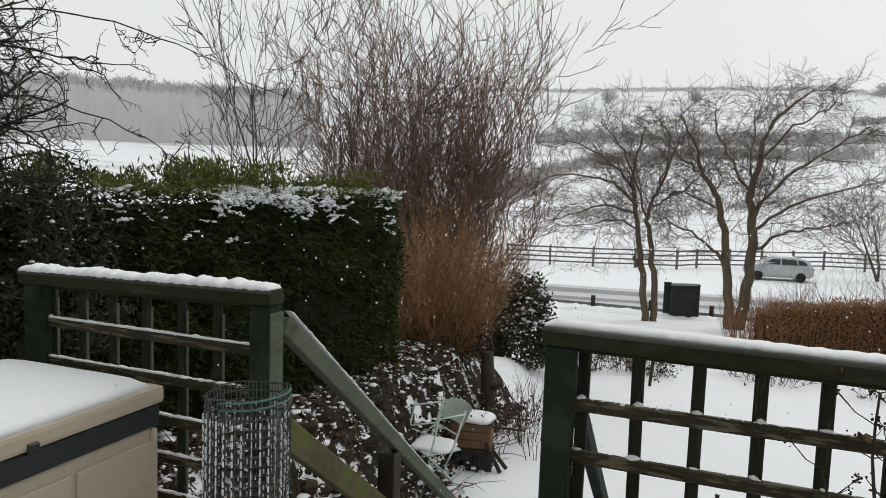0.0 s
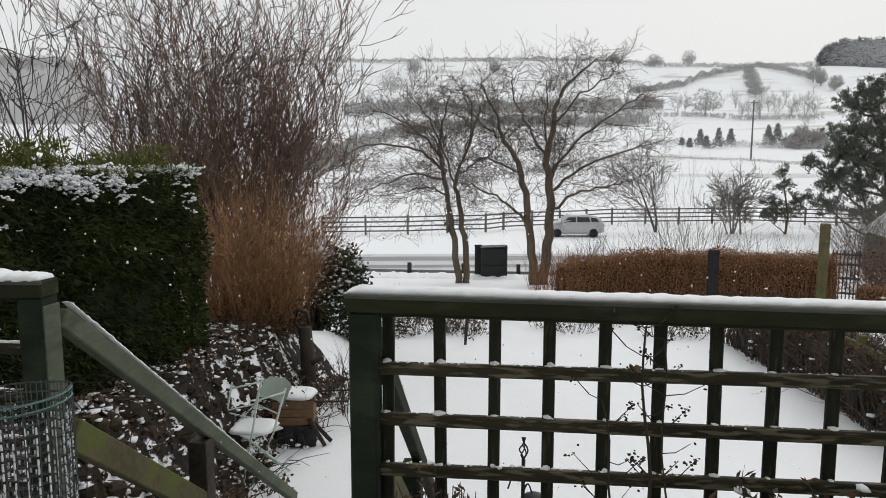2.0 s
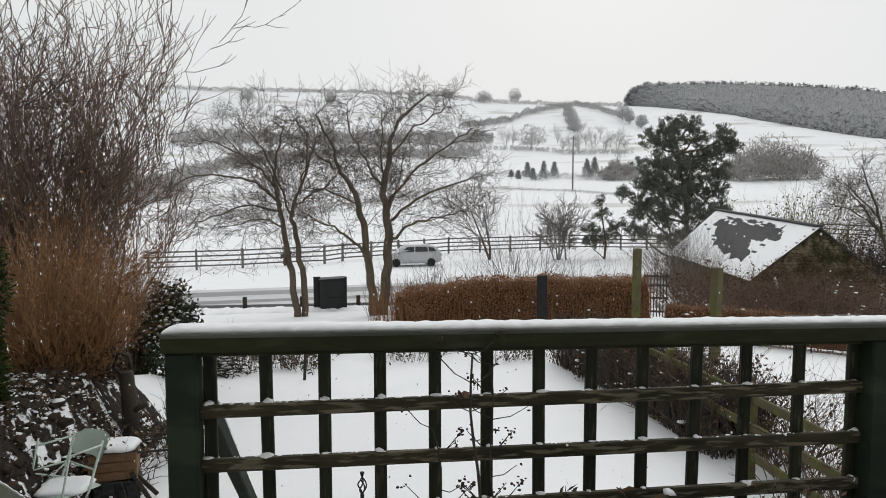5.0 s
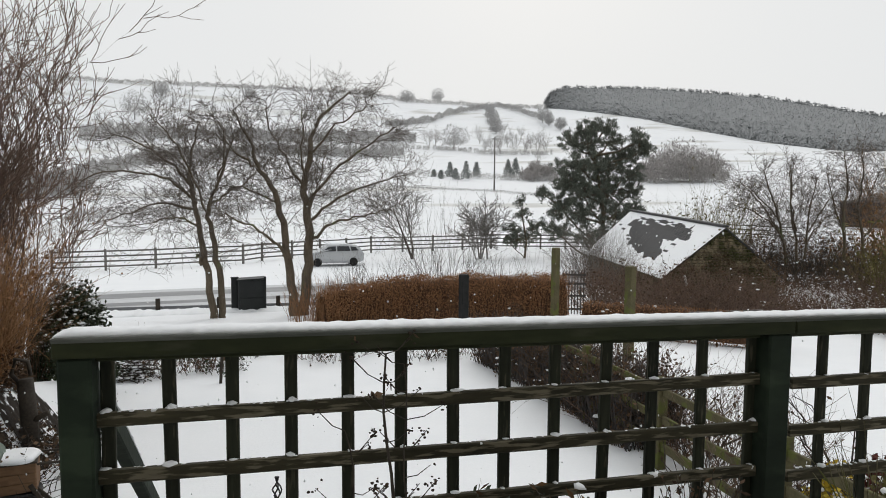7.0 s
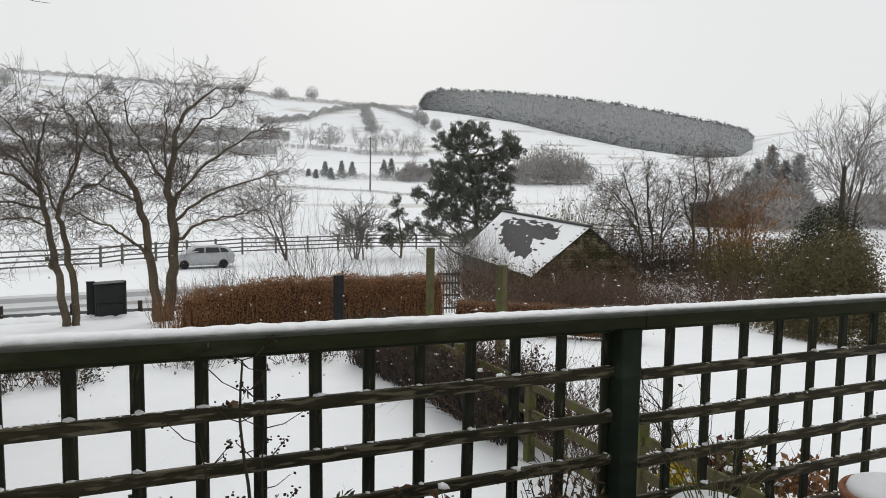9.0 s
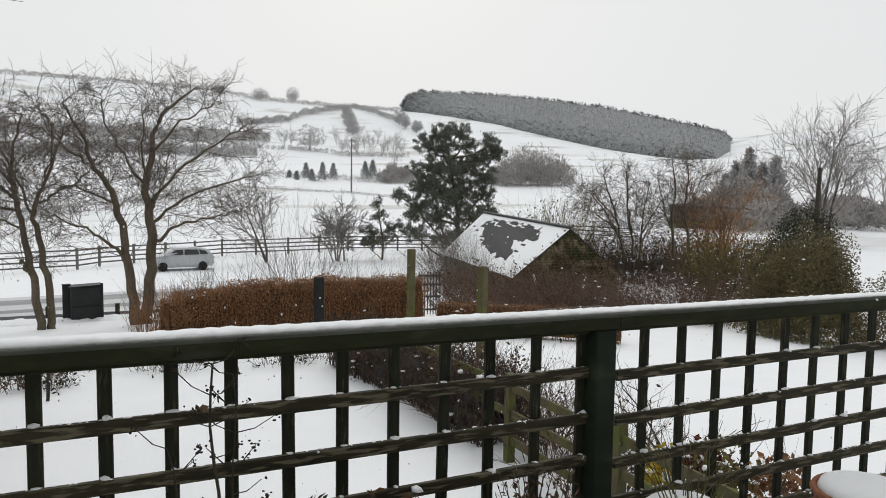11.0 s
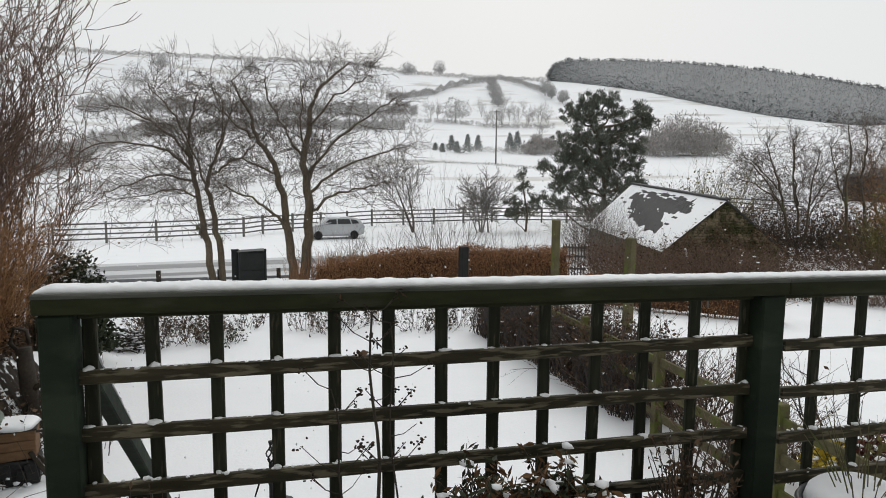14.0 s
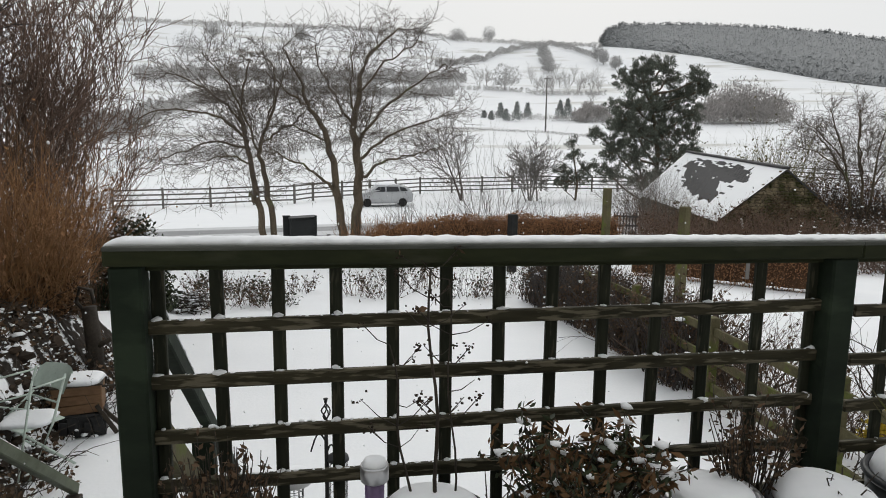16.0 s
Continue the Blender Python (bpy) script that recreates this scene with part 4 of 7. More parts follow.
spreading_tree("bare spreading tree with a forked mossy trunk", polar(1.55, 21.0),
               ((0.15, 0.035, (-0.12, 0, -0.1), (-0.22, 0, 1.2), (-0.32, 0, 2.2), (-0.52, 0, 3.4), (-0.78, -0.1, 4.1), (-1.20, -0.1, 4.7), (-1.32, 0, 5.4), (-1.8, 0.1, 6.3)),
                (0.17, 0.035, (0.14, 0.1, -0.1), (0.22, 0.1, 1.1), (0.33, 0.1, 2.4), (0.26, 0.1, 3.4), (0.16, 0, 4.1), (0.34, 0, 4.9), (0.45, 0.1, 5.8), (0.95, 0.2, 6.5), (1.6, 0.2, 7.0))),
               ((0.060, 0.012, (-0.28, 0, 1.8), (-0.7, -0.3, 2.4), (-1.35, -0.6, 2.9), (-2.1, -0.8, 3.2)),
                (0.060, 0.010, (0.33, 0.1, 2.3), (0.9, -0.1, 2.9), (1.75, -0.3, 3.1), (2.6, -0.4, 3.3)),
                (0.055, 0.010, (0.31, 0.1, 2.9), (1.05, 0.3, 3.6), (2.1, 0.6, 4.1), (3.2, 0.8, 4.4)),
                (0.055, 0.010, (0.25, 0.1, 3.5), (1.15, 0, 4.6), (2.1, -0.2, 5.4), (2.9, -0.2, 5.9)),
                (0.045, 0.010, (0.16, 0, 4.1), (-0.3, 0.3, 4.8), (-0.75, 0.4, 5.7), (-0.9, 0.5, 6.7)),
                (0.040, 0.010, (0.36, 0, 5.0), (0.9, -0.4, 5.7), (1.5, -0.7, 6.2), (2.1, -0.8, 6.5)),
                (0.040, 0.010, (-0.52, 0, 3.4), (-1.1, 0.3, 3.8), (-1.8, 0.6, 4.1), (-2.4, 0.6, 3.9)),
                (0.040, 0.010, (-1.15, -0.1, 4.6), (-1.8, -0.3, 5.1), (-2.3, -0.5, 5.6)),
                (0.040, 0.010, (0.3, 0.1, 3.2), (0.7, 0.9, 4.2), (0.9, 1.6, 5.2)),
                (0.035, 0.010, (0.2, 0, 4.2), (0.1, -0.8, 5.0), (0.1, -1.3, 6.2))), 43, "bare garden trees")


# ---- brown hedges and the right-hand boundary ----
def box_hedge(label, line, height, width, mat, n, size, seed, snow=0, stems=0, stem_mat=None, name="hedge", base=None, ragged=0.12, core=None, sink=0.0):
    """A hedge along a line of plan points."""
    rng = np.random.default_rng(seed)
    line = [np.array(p, float) for p in line]
    seg = [np.linalg.norm(b - a) for a, b in zip(line, line[1:])]
    tot = sum(seg)

    def at(f):
        d = f * tot
        for i, s in enumerate(seg):
            if d <= s or i == len(seg) - 1:
                u = (line[i + 1] - line[i]) / s
                return line[i] + u * d, np.array((-u[1], u[0]))
            d -= s
    def tall(f):
        return height * (1 - sink * max(0, 1 - f / 0.3))
    pts = []
    for i in range(n):
        f = rng.random()
        p, side = at(f)
        z, q = rng.random() ** 0.85, rng.uniform(-1, 1)
        q = np.sign(q) * abs(q) ** 0.4
        edge = 1 + 0.35 * noise.noise((p[0] * 1.3, p[1] * 1.3, z * 2))
        xy = p + side * q * width / 2 * edge
        g = ground(*xy) if base is None else base
        pts.append((xy[0], xy[1], g + z * tall(f) * (1 + ragged * noise.noise((xy[0] * 2.1, xy[1] * 2.1, 9)))))
    t = thing(name, label, "hedge", (*at(0.5)[0], ground(*at(0.5)[0])))
    part("foliage", mesh_of("foliage", *cards(pts, size, rng, slim=0.6)), mat, t)
    # Added inner body that closes gaps and paints shade behind the leaves.
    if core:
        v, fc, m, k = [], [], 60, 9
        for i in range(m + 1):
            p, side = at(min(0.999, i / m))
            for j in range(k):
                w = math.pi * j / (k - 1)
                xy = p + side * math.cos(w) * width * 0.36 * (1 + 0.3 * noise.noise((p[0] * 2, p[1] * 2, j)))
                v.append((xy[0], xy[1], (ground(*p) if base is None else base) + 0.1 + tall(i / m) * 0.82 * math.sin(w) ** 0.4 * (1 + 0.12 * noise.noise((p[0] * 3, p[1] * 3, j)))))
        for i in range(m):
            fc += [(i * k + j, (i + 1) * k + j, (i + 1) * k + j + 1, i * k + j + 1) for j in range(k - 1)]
        part("inner_growth", mesh_of("inner_growth", v, fc, True), core, t, "inner body of the hedge, its brown darkened for shade")
    if stems:
        tb = Tubes()
        for i in range(stems):
            p, side = at(rng.random())
            xy = p + side * rng.uniform(-0.45, 0.45) * width
            g = ground(*xy) if base is None else base
            a = np.array((xy[0], xy[1], g - 0.05))
            tb.add([a, a + np.array((rng.normal(0, 0.08), rng.normal(0, 0.08), height * 0.5)), a + np.array((rng.normal(0, 0.2), rng.normal(0, 0.2), height * rng.uniform(0.7, 1.08)))],
                   0.008, 0.003, 3)
        part("stem_growth", tb.mesh("stem_growth"), stem_mat or BEECH, t)
    if snow:
        sp = np.array(pts)[rng.integers(0, n, snow)]
        part("snow_layer", mesh_of("snow_layer", *blobs(sp, rng.uniform(0.015, 0.05, snow), rng, 0.5), True), SNOW, t)
    return t


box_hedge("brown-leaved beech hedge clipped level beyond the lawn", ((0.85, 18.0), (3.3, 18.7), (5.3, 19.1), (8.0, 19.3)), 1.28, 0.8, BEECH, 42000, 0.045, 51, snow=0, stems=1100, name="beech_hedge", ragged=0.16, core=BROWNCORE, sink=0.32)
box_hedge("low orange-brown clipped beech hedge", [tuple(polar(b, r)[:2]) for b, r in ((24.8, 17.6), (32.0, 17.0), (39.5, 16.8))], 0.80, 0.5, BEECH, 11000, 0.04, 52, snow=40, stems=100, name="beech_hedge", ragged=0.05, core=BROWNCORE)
box_hedge("ragged brown hedge along the garden fence", ((4.1, 7.3), (4.1, 9.4), (3.75, 12.6)), 0.92, 0.9, DEADLEAF, 13000, 0.04, 53, snow=130, stems=2600, stem_mat=SAPLING, name="garden_hedge", ragged=0.5)


def rail_fence(label, pts, posts, rails, mat, name="rail_fence", post=0.10, height=1.2, rail=(0.035, 0.09), base=None, group="", cap=0.0):
    """Posts and level rails along plan points; posts: distance between posts; rails: heights."""
    t = thing(name, label, "fence", (*pts[0], ground(*pts[0])), group)
    for a, b in zip(pts, pts[1:]):
        a, b = np.array(a, float), np.array(b, float)
        n = max(1, int(round(np.linalg.norm(b - a) / posts)))
        ps = [a + (b - a) * i / n for i in range(n + 1)]
        gs = [ground(*p) if base is None else base for p in ps]
        for p, g in zip(ps[: n if b is not np.array(pts[-1]) else n + 1], gs):
            part("post", box((post, post, height + 0.3), (p[0], p[1], g + (height - 0.3) / 2), (0, 0, math.degrees(math.atan2(b[1] - a[1], b[0] - a[0]))), 0.008), mat, t)
        for i in range(n):
            for z in rails:
                part("rail", bar((*ps[i], gs[i] + z), (*ps[i + 1], gs[i + 1] + z), rail[0], rail[1], 0.005), mat, t)
    return t


rail_fence("mossy greenish timber fence with three rails", ((3.8, 3.0), (3.8, 10.5)), 1.9, (0.25, 0.55, 0.85), MOSSWOOD, "garden_fence", 0.10, 1.0)
for b, r, top, w, mt, lab in ((15.0, 17.0, -0.45, 0.19, RUBBER, "dark charred-looking timber post with snow at its foot"), (22.45, 18.3, 0.14, 0.17, MOSSWOOD, "mossy olive timber post above the hedge"),
                              (28.35, 13.6, 0.19, 0.16, MOSSWOOD, "mossy olive timber post beside the hedge")):
    p = polar(b, r)
    ob = part("garden_post", box((w, w, top - p[2] + 0.2), (p[0], p[1], (top + p[2] - 0.2) / 2), (0, 0, 20), 0.015), mt, None)
    tagged(ob, lab, "post", group="garden posts")



def garden_gate():
    """A slatted gate closing the gap between the beech hedge and the barn."""
    a, b = polar(23.0, 22.0), polar(24.9, 22.2)
    t = thing("garden_gate", "dark weathered slatted garden gate in the hedge gap", "gate", tuple((a + b) / 2))
    for z in (0.2, 0.62, 1.0, 1.28):
        part("rail", bar((a[0], a[1], a[2] + z), (b[0], b[1], b[2] + z), 0.03, 0.06), SAPLING, t)
    for k in range(8):
        p = a + (b - a) * (k + 0.3) / 8
        part("slat", box((0.03, 0.02, 1.36), (p[0], p[1], p[2] + 0.72), (0, 0, -23), 0.003), SAPLING, t)


garden_gate()

for b, r, n, h in ((2.1, 18.7, 60, 1.15), (3.0, 18.0, 50, 1.0), (5.0, 17.8, 40, 0.95)):
    stem_shrub("upright bare orange-brown stems at the hedge end", tuple(polar(b, r)), n, h, 1.0, BEECH, 330 + int(b), "hedge_stems", 0.007, 3, 0.2, 0.45, "stems at the hedge end", low=0.5)

# ---- road, guard rail, bins and field fence ----
def ribbon(name, mat, near, far, lift, label, x0=-60, x1=60, slope=0.0, wob=0.0, kind="structure"):
    v, f, n = [], [], 160
    for i in range(n + 1):
        x = x0 + (x1 - x0) * i / n
        for y in (near, far):
            yy = y + slope * x + wob * noise.noise((x * 0.3, y, 0))
            v.append((x, yy, -2.60 + lift))
    for i in range(n):
        f.append((2 * i, 2 * i + 2, 2 * i + 3, 2 * i + 1))
    ob = part(name, mesh_of(name, v, f), mat, None)
    return tagged(ob, label, "road", kind=kind)


ribbon("road", SLUSH, 25.9, 31.4, 0.035, "slushy snow-streaked country road", slope=0.15)
ribbon("tyre_track", TRACK, 27.35, 28.15, 0.040, "wet dark tyre track in the slush", slope=0.15, wob=0.12)
ribbon("tyre_track", TRACK, 29.3, 30.6, 0.040, "wet dark tyre track in the slush", slope=0.15, wob=0.14)


def guard_rail():
    t = thing("guard_rail", "low grey guard rail along the near road edge", "guard rail", (0, 24.9, -2.5))
    part("beam", bar((-30, 24.9, -2.40), (4.5, 24.9, -2.40), 0.05, 0.10), STEELRAIL, t)
    for i in range(15):
        part("post", box((0.14, 0.10, 0.55), (-27.5 + 1.95 * i, 24.8, -2.35)), DARKWOOD, t)


guard_rail()
snow_cap((-14, 24.15, -2.56), (3.2, 24.0, -2.52), 1.3, 0.17, 33, "uneven ridge of snow on the road verge", step=0.12, rough=0.5, name="verge_snow")


def roadside_cabinet():
    c = polar(-2.15, 24.0)
    t = thing("roadside_cabinet", "dark green timber cabinet with two doors beside the road", "cabinet", tuple(c))
    M = pose(c[0], c[1], c[2] + 0.0, 0, 0, 8)

    def put(name, bm, label=""):
        bm.transform(M)
        part(name, bm, DARKBIN, t, label)
    put("body", box((0.84, 0.55, 1.06), (0, 0, 0.55), bevel=0.015))
    put("upper_door", box((0.74, 0.03, 0.56), (0, -0.285, 0.79), bevel=0.008))
    put("lower_door", box((0.74, 0.03, 0.42), (0, -0.285, 0.27), bevel=0.008))
    put("top", box((0.92, 0.62, 0.04), (0, 0, 1.10), (0, -2, 0), 0.008))
    put("corner_post", box((0.07, 0.07, 1.2), (0.43, -0.26, 0.58), bevel=0.008))
    c2 = polar(-3.38, 24.0)
    b2 = thing("timber_board", "narrow dark upright board beside the cabinet", "board", tuple(c2))
    part("board", box((0.22, 0.10, 1.25), (c2[0], c2[1], c2[2] + 0.5), (0, 0, 8), 0.01), DARKBIN, b2)
    part("cap", box((0.25, 0.13, 0.03), (c2[0], c2[1], c2[2] + 1.14), (0, 0, 8), 0.006), DARKBIN, b2)


roadside_cabinet()

F = [polar(b, r)[:2] for b, r in ((-16, 39.5), (-9.1, 39.8), (-2.7, 41.0), (-1.25, 42.5), (7.4, 47.0), (17.2, 50.0), (23.2, 50.5), (31, 52))]
rail_fence("grey post-and-rail fence along the field", [tuple(q) for q in F], 2.0, (0.22, 0.48, 0.74, 1.0), GREYWOOD, "field_fence", 0.11, 1.12, (0.035, 0.08))


def parked_car():
    c = polar(4.4, 39.6)
    t = thing("parked_car", "small white hatchback parked by the field fence, snow on top", "car", tuple(c), turn=0)
    M = pose(c[0], c[1], c[2], 0, 0, 4) @ Matrix.Scale(0.86, 4)
    L, W = 3.75, 1.6
    side = [(-1.85, 0.32), (-1.87, 0.62), (-1.75, 0.84), (-1.05, 0.95), (-0.45, 1.36), (0.75, 1.42), (1.55, 1.25), (1.83, 0.86), (1.86, 0.40), (1.70, 0.26), (-1.7, 0.24)]
    bm = bmesh.new()
    rings = []
    for y, k in ((-W / 2, 0.93), (-W / 2 + 0.12, 1.0), (W / 2 - 0.12, 1.0), (W / 2, 0.93)):
        rings.append([bm.verts.new(M @ Vector((x * (0.97 if k < 1 else 1), y * (0.86 if z > 1.0 else 1.0), z * (k if z > 1.1 else 1)))) for x, z in side])
    n = len(side)
    for a, b in zip(rings, rings[1:]):
        for i in range(n):
            bm.faces.new((a[i], a[(i + 1) % n], b[(i + 1) % n], b[i]))
    bm.faces.new(rings[0][::-1])
    bm.faces.new(rings[-1])
    bmesh.ops.recalc_face_normals(bm, faces=bm.faces[:])
    bmesh.ops.bevel(bm, geom=bm.edges[:], offset=0.03, segments=2, affect="EDGES")
    part("body", bm, CARPAINT, t)

    def pane(pts, name="window"):
        b2 = bmesh.new()
        b2.faces.new([b2.verts.new(M @ Vector(q)) for q in pts])
        r = bmesh.ops.extrude_face_region(b2, geom=b2.faces[:])
        bmesh.ops.translate(b2, verts=[g for g in r["geom"] if isinstance(g, bmesh.types.BMVert)], vec=M.to_3x3() @ Vector((0, -0.012, 0)))
        part(name, b2, CARGLASS, t, "dark side window")
    y = -W / 2 * 0.9 - 0.05
    pane([(-0.85, y, 0.96), (0.02, y, 0.97), (0.02, y + 0.06, 1.28), (-0.42, y + 0.06, 1.27)])
    pane([(0.10, y, 0.97), (0.95, y, 0.98), (0.85, y + 0.06, 1.28), (0.10, y + 0.06, 1.29)])
    pane([(1.02, y, 0.99), (1.5, y, 1.0), (1.3, y + 0.06, 1.22), (0.95, y + 0.06, 1.27)])
    sill = box((2.3, 0.05, 0.12), (0.0, -W / 2 - 0.0, 0.27))
    sill.transform(M)
    part("sill", sill, ALLOY, t)
    for x in (-1.15, 1.15):
        for sy in (-1, 1):
            ty = lathe([(0.2, -0.09), (0.26, -0.09), (0.275, -0.05), (0.275, 0.05), (0.26, 0.09), (0.2, 0.09)], n=28)
            ty.transform(M @ pose(x, sy * (W / 2 - 0.06), 0.275, 90, 0, 0))
            wheel = part("wheel", ty, RUBBER, t, "black tyre")
            rm = lathe([(0.215, -0.10), (0.19, -0.105), (0.05, -0.08), (0.03, -0.1)], n=20)
            rm.transform(M @ pose(x, sy * (W / 2 - 0.06), 0.275, 90 if sy < 0 else -90, 0, 0))
            part("rim", rm, ALLOY, wheel, "grey wheel rim")
    for x, z in ((-1.80, 0.66), (1.80, 0.76)):
        lp = box((0.12, 0.2, 0.14), (x, -W / 2 + 0.14, z), bevel=0.03)
        lp.transform(M)
        part("light", lp, ALLOY, t, "car lamp")
    flat_bank(lambda w, s: (c[0] + 0.12 + 0.62 * s * math.cos(w), c[1] + 0.5 * s * math.sin(w)), c[2] + 1.15, 0.13, "roof_snow", "snow lying on the car roof")


parked_car()


# ---- the stone barn ----
def barn():
    E0, u, v = Vector((13.2, 22.4, 0)), Vector((0.182, 0.983, 0)).normalized(), Vector((0.983, -0.182, 0)).normalized()
    w, L, ze, zr, zg = 2.08, 10.4, -1.30, 0.40, -3.0
    t = thing("stone_barn", "old rubble-stone barn with a snowy slate roof", "barn", tuple(E0 + v * w + u * L / 2 + Vector((0, 0, zg))))

    def P(a, b, z):
        q = E0 + v * a + u * b
        return Vector((q.x, q.y, z))
    lift = 0.28

    def ridge(b):
        return zr + lift * b / L
    # walls
    bm = bmesh.new()
    g = [P(0, 0, zg), P(2 * w, 0, zg), P(2 * w, 0, ze), P(w, 0, zr - 0.06), P(0, 0, ze)]
    h = [q + u * L for q in g]
    h[3].z = ridge(L) - 0.06
    a = [bm.verts.new(q) for q in g]
    b = [bm.verts.new(q) for q in h]
    bm.faces.new(a)
    bm.faces.new(b[::-1])
    for i in range(5):
        bm.faces.new((a[i], b[i], b[(i + 1) % 5], a[(i + 1) % 5]))
    bmesh.ops.recalc_face_normals(bm, faces=bm.faces[:])
    walls = part("wall", bm, MORTAR, t, "rubble stone wall")
    # rubble stones proud of the gable and of the long wall
    rng = np.random.default_rng(71)
    shapes = []
    for k in range(6):
        s = box((1, 1, 1), bevel=0.16)
        for q in s.verts:
            q.co += Vector(rng.normal(0, 0.05, 3))
        me = bpy.data.meshes.new("stone")
        s.to_mesh(me)
        s.free()
        me.materials.append(STONE)
        shapes.append(me)
    turn = math.degrees(math.atan2(v.y, v.x))

    def lay(pos, sw, sh, ang):
        ob = new("stone", shapes[int(rng.integers(0, 6))])
        ob.parent = walls
        ob.matrix_basis = pose(*pos, 0, rng.normal(0, 11), ang) @ Matrix.Diagonal((sw * rng.uniform(0.85, 1.1), 0.12 * rng.uniform(0.7, 1.3), sh * rng.uniform(0.8, 1.15), 1))
    z, count = zg + 0.1, 0
    while z < zr - 0.15:
        hgt = rng.uniform(0.08, 0.15)
        span = w if z < ze else w * (zr - z) / (zr - ze)
        x = w - span + 0.05
        while x < w + span - 0.1:
            sw = rng.uniform(0.09, 0.26)
            if x + sw > w + span:
                break
            if z > ze - 0.9:
                lay(P(x + sw / 2, 0.0, z + hgt / 2), sw * 0.93, hgt * 0.9, turn)
            x += sw
        z += hgt
    z = ze - 0.8
    while z < ze - 0.1:
        hgt, x = rng.uniform(0.16, 0.26), 0.0
        while x < L:
            sw = rng.uniform(0.3, 0.7)
            lay(P(0.0, x + sw / 2, z + hgt / 2), sw * 0.93, hgt * 0.9, turn + 90)
            x += sw
        z += hgt
    # roof slopes with thickness
    for name, s in (("roof_slope", 1), ("roof_slope", -1)):
        bm = bmesh.new()
        q = []
        for off in (0, -0.07):
            for aa, bb in ((w - s * (w + 0.14), -0.10), (w, -0.10), (w, L + 0.1), (w - s * (w + 0.14), L + 0.1)):
                zz = (ridge(bb) if aa == w else ze - 0.10) + off
                q.append(bm.verts.new(P(aa, bb, zz)))
        bm.faces.new(q[:4])
        bm.faces.new(q[7:3:-1])
        for i in range(4):
            bm.faces.new((q[i], q[4 + i], q[4 + (i + 1) % 4], q[(i + 1) % 4]))
        bmesh.ops.recalc_face_normals(bm, faces=bm.faces[:])
        part(name, bm, SLATE, t, "dark slate roof slope")
    ridge_bm = bar(P(w, -0.12, zr + 0.03), P(w, L + 0.1, ridge(L) + 0.03), 0.22, 0.08, 0.02)
    part("ridge_cap", ridge_bm, SLATE, t, "dark ridge tiles")

    # snow sheet on the slope that faces the garden, torn open in the middle
    def S(a, b, h):
        f = (a + 0.14) / (w + 0.14)
        q = P(a, b, ze - 0.10 + f * (ridge(b) - ze + 0.10) + h)
        return q
    nx, ny = 60, 110
    grid, faces, verts = {}, [], []
    for i in range(nx + 1):
        for j in range(ny + 1):
            grid[i, j] = len(verts)
            aa, bb = -0.20 + (w + 0.16) * i / nx, -0.15 + (L + 0.3) * j / ny
            e = min(1, min(i, nx - i, j, ny - j) / 1.5)
            verts.append(tuple(S(aa, bb, 0.008 + e * (0.035 + 0.012 * noise.noise((aa * 2, bb * 2, 0))))))
    for i in range(nx):
        for j in range(ny):
            fa, fb = (i + 0.5) / nx, (j + 0.5) / ny
            n1 = noise.noise((fa * 5, fb * 7, 2))
            n2 = noise.noise((int(i / 3) * 0.93, int(j / 4) * 0.71, 5))
            low = 0.68 if fb > 0.56 or fb < 0.24 else 0.53 + 0.6 * abs(fb - 0.38)
            inside = low + 0.05 * n1 + 0.07 * n2 < fa < 0.92 + 0.05 * n2 and 0.19 + 0.06 * n1 + 0.07 * n2 < fb < 0.84 - 0.25 * max(0, 0.7 - fa) + 0.05 * n1 + 0.06 * n2
            fleck = noise.noise((int(i / 2) * 1.37, int(j / 5) * 0.83, 12)) > (0.14 + 0.3 * (fb < 0.6) * (fa < 0.85) if inside else 0.44)
            keep = fleck if inside else not (fleck and 0.3 < fa < 0.95 and 0.08 < fb < 0.95)
            if keep:
                faces.append((grid[i, j], grid[i + 1, j], grid[i + 1, j + 1], grid[i, j + 1]))
    ob = part("roof_snow", mesh_of("roof_snow", verts, faces, True), SNOW, None)
    tagged(ob, "sheet of snow sliding off the barn roof, slates showing", "snow")
    # slate courses in the bare patch
    slate = box((0.26, 0.02, 0.16), bevel=0.004)
    me = bpy.data.meshes.new("slate")
    slate.to_mesh(me)
    slate.free()
    me.materials.append(SLATE)
    pitch = math.degrees(math.atan2(zr - ze, w))
    for i in range(10):
        for j in range(30):
            aa, bb = 0.80 + 0.115 * i, 1.4 + 0.27 * j + (0.135 if i % 2 else 0)
            if bb > 9.4:
                continue
            sl = new("slate", me)
            sl.parent = t
            q = S(aa, bb, 0.012)
            sl.matrix_basis = Matrix.Translation(q - Vector(t.matrix_basis.translation)) @ pose(0, 0, 0, 0, 0, turn + 90) @ pose(0, 0, 0, 90 - pitch, 0, 0) @ pose(0, 0, 0, rng.normal(0, 1), 0, 0)
    # bramble smothering the gable and climbing over the eave
    g = []
    for k in range(9000):
        a, z = rng.uniform(-0.2, 2 * w + 0.8), rng.uniform(zg + 0.3, zr)
        lim = ze + 0.55 + 0.8 * noise.noise((a * 1.3, 0, 6)) + 0.35 * max(0, a - w)
        if z < lim and z < zr - abs(a - w) * (zr - ze) / w + 0.1:
            g.append(tuple(P(a, -0.12 - 0.45 * rng.random() * min(1, (lim - z) / 0.6), z)))
    leafy_mass("tangled brown bramble smothering the barn gable", np.array(g), 0.075, DEADLEAF, 72, name="bramble", slim=0.35)
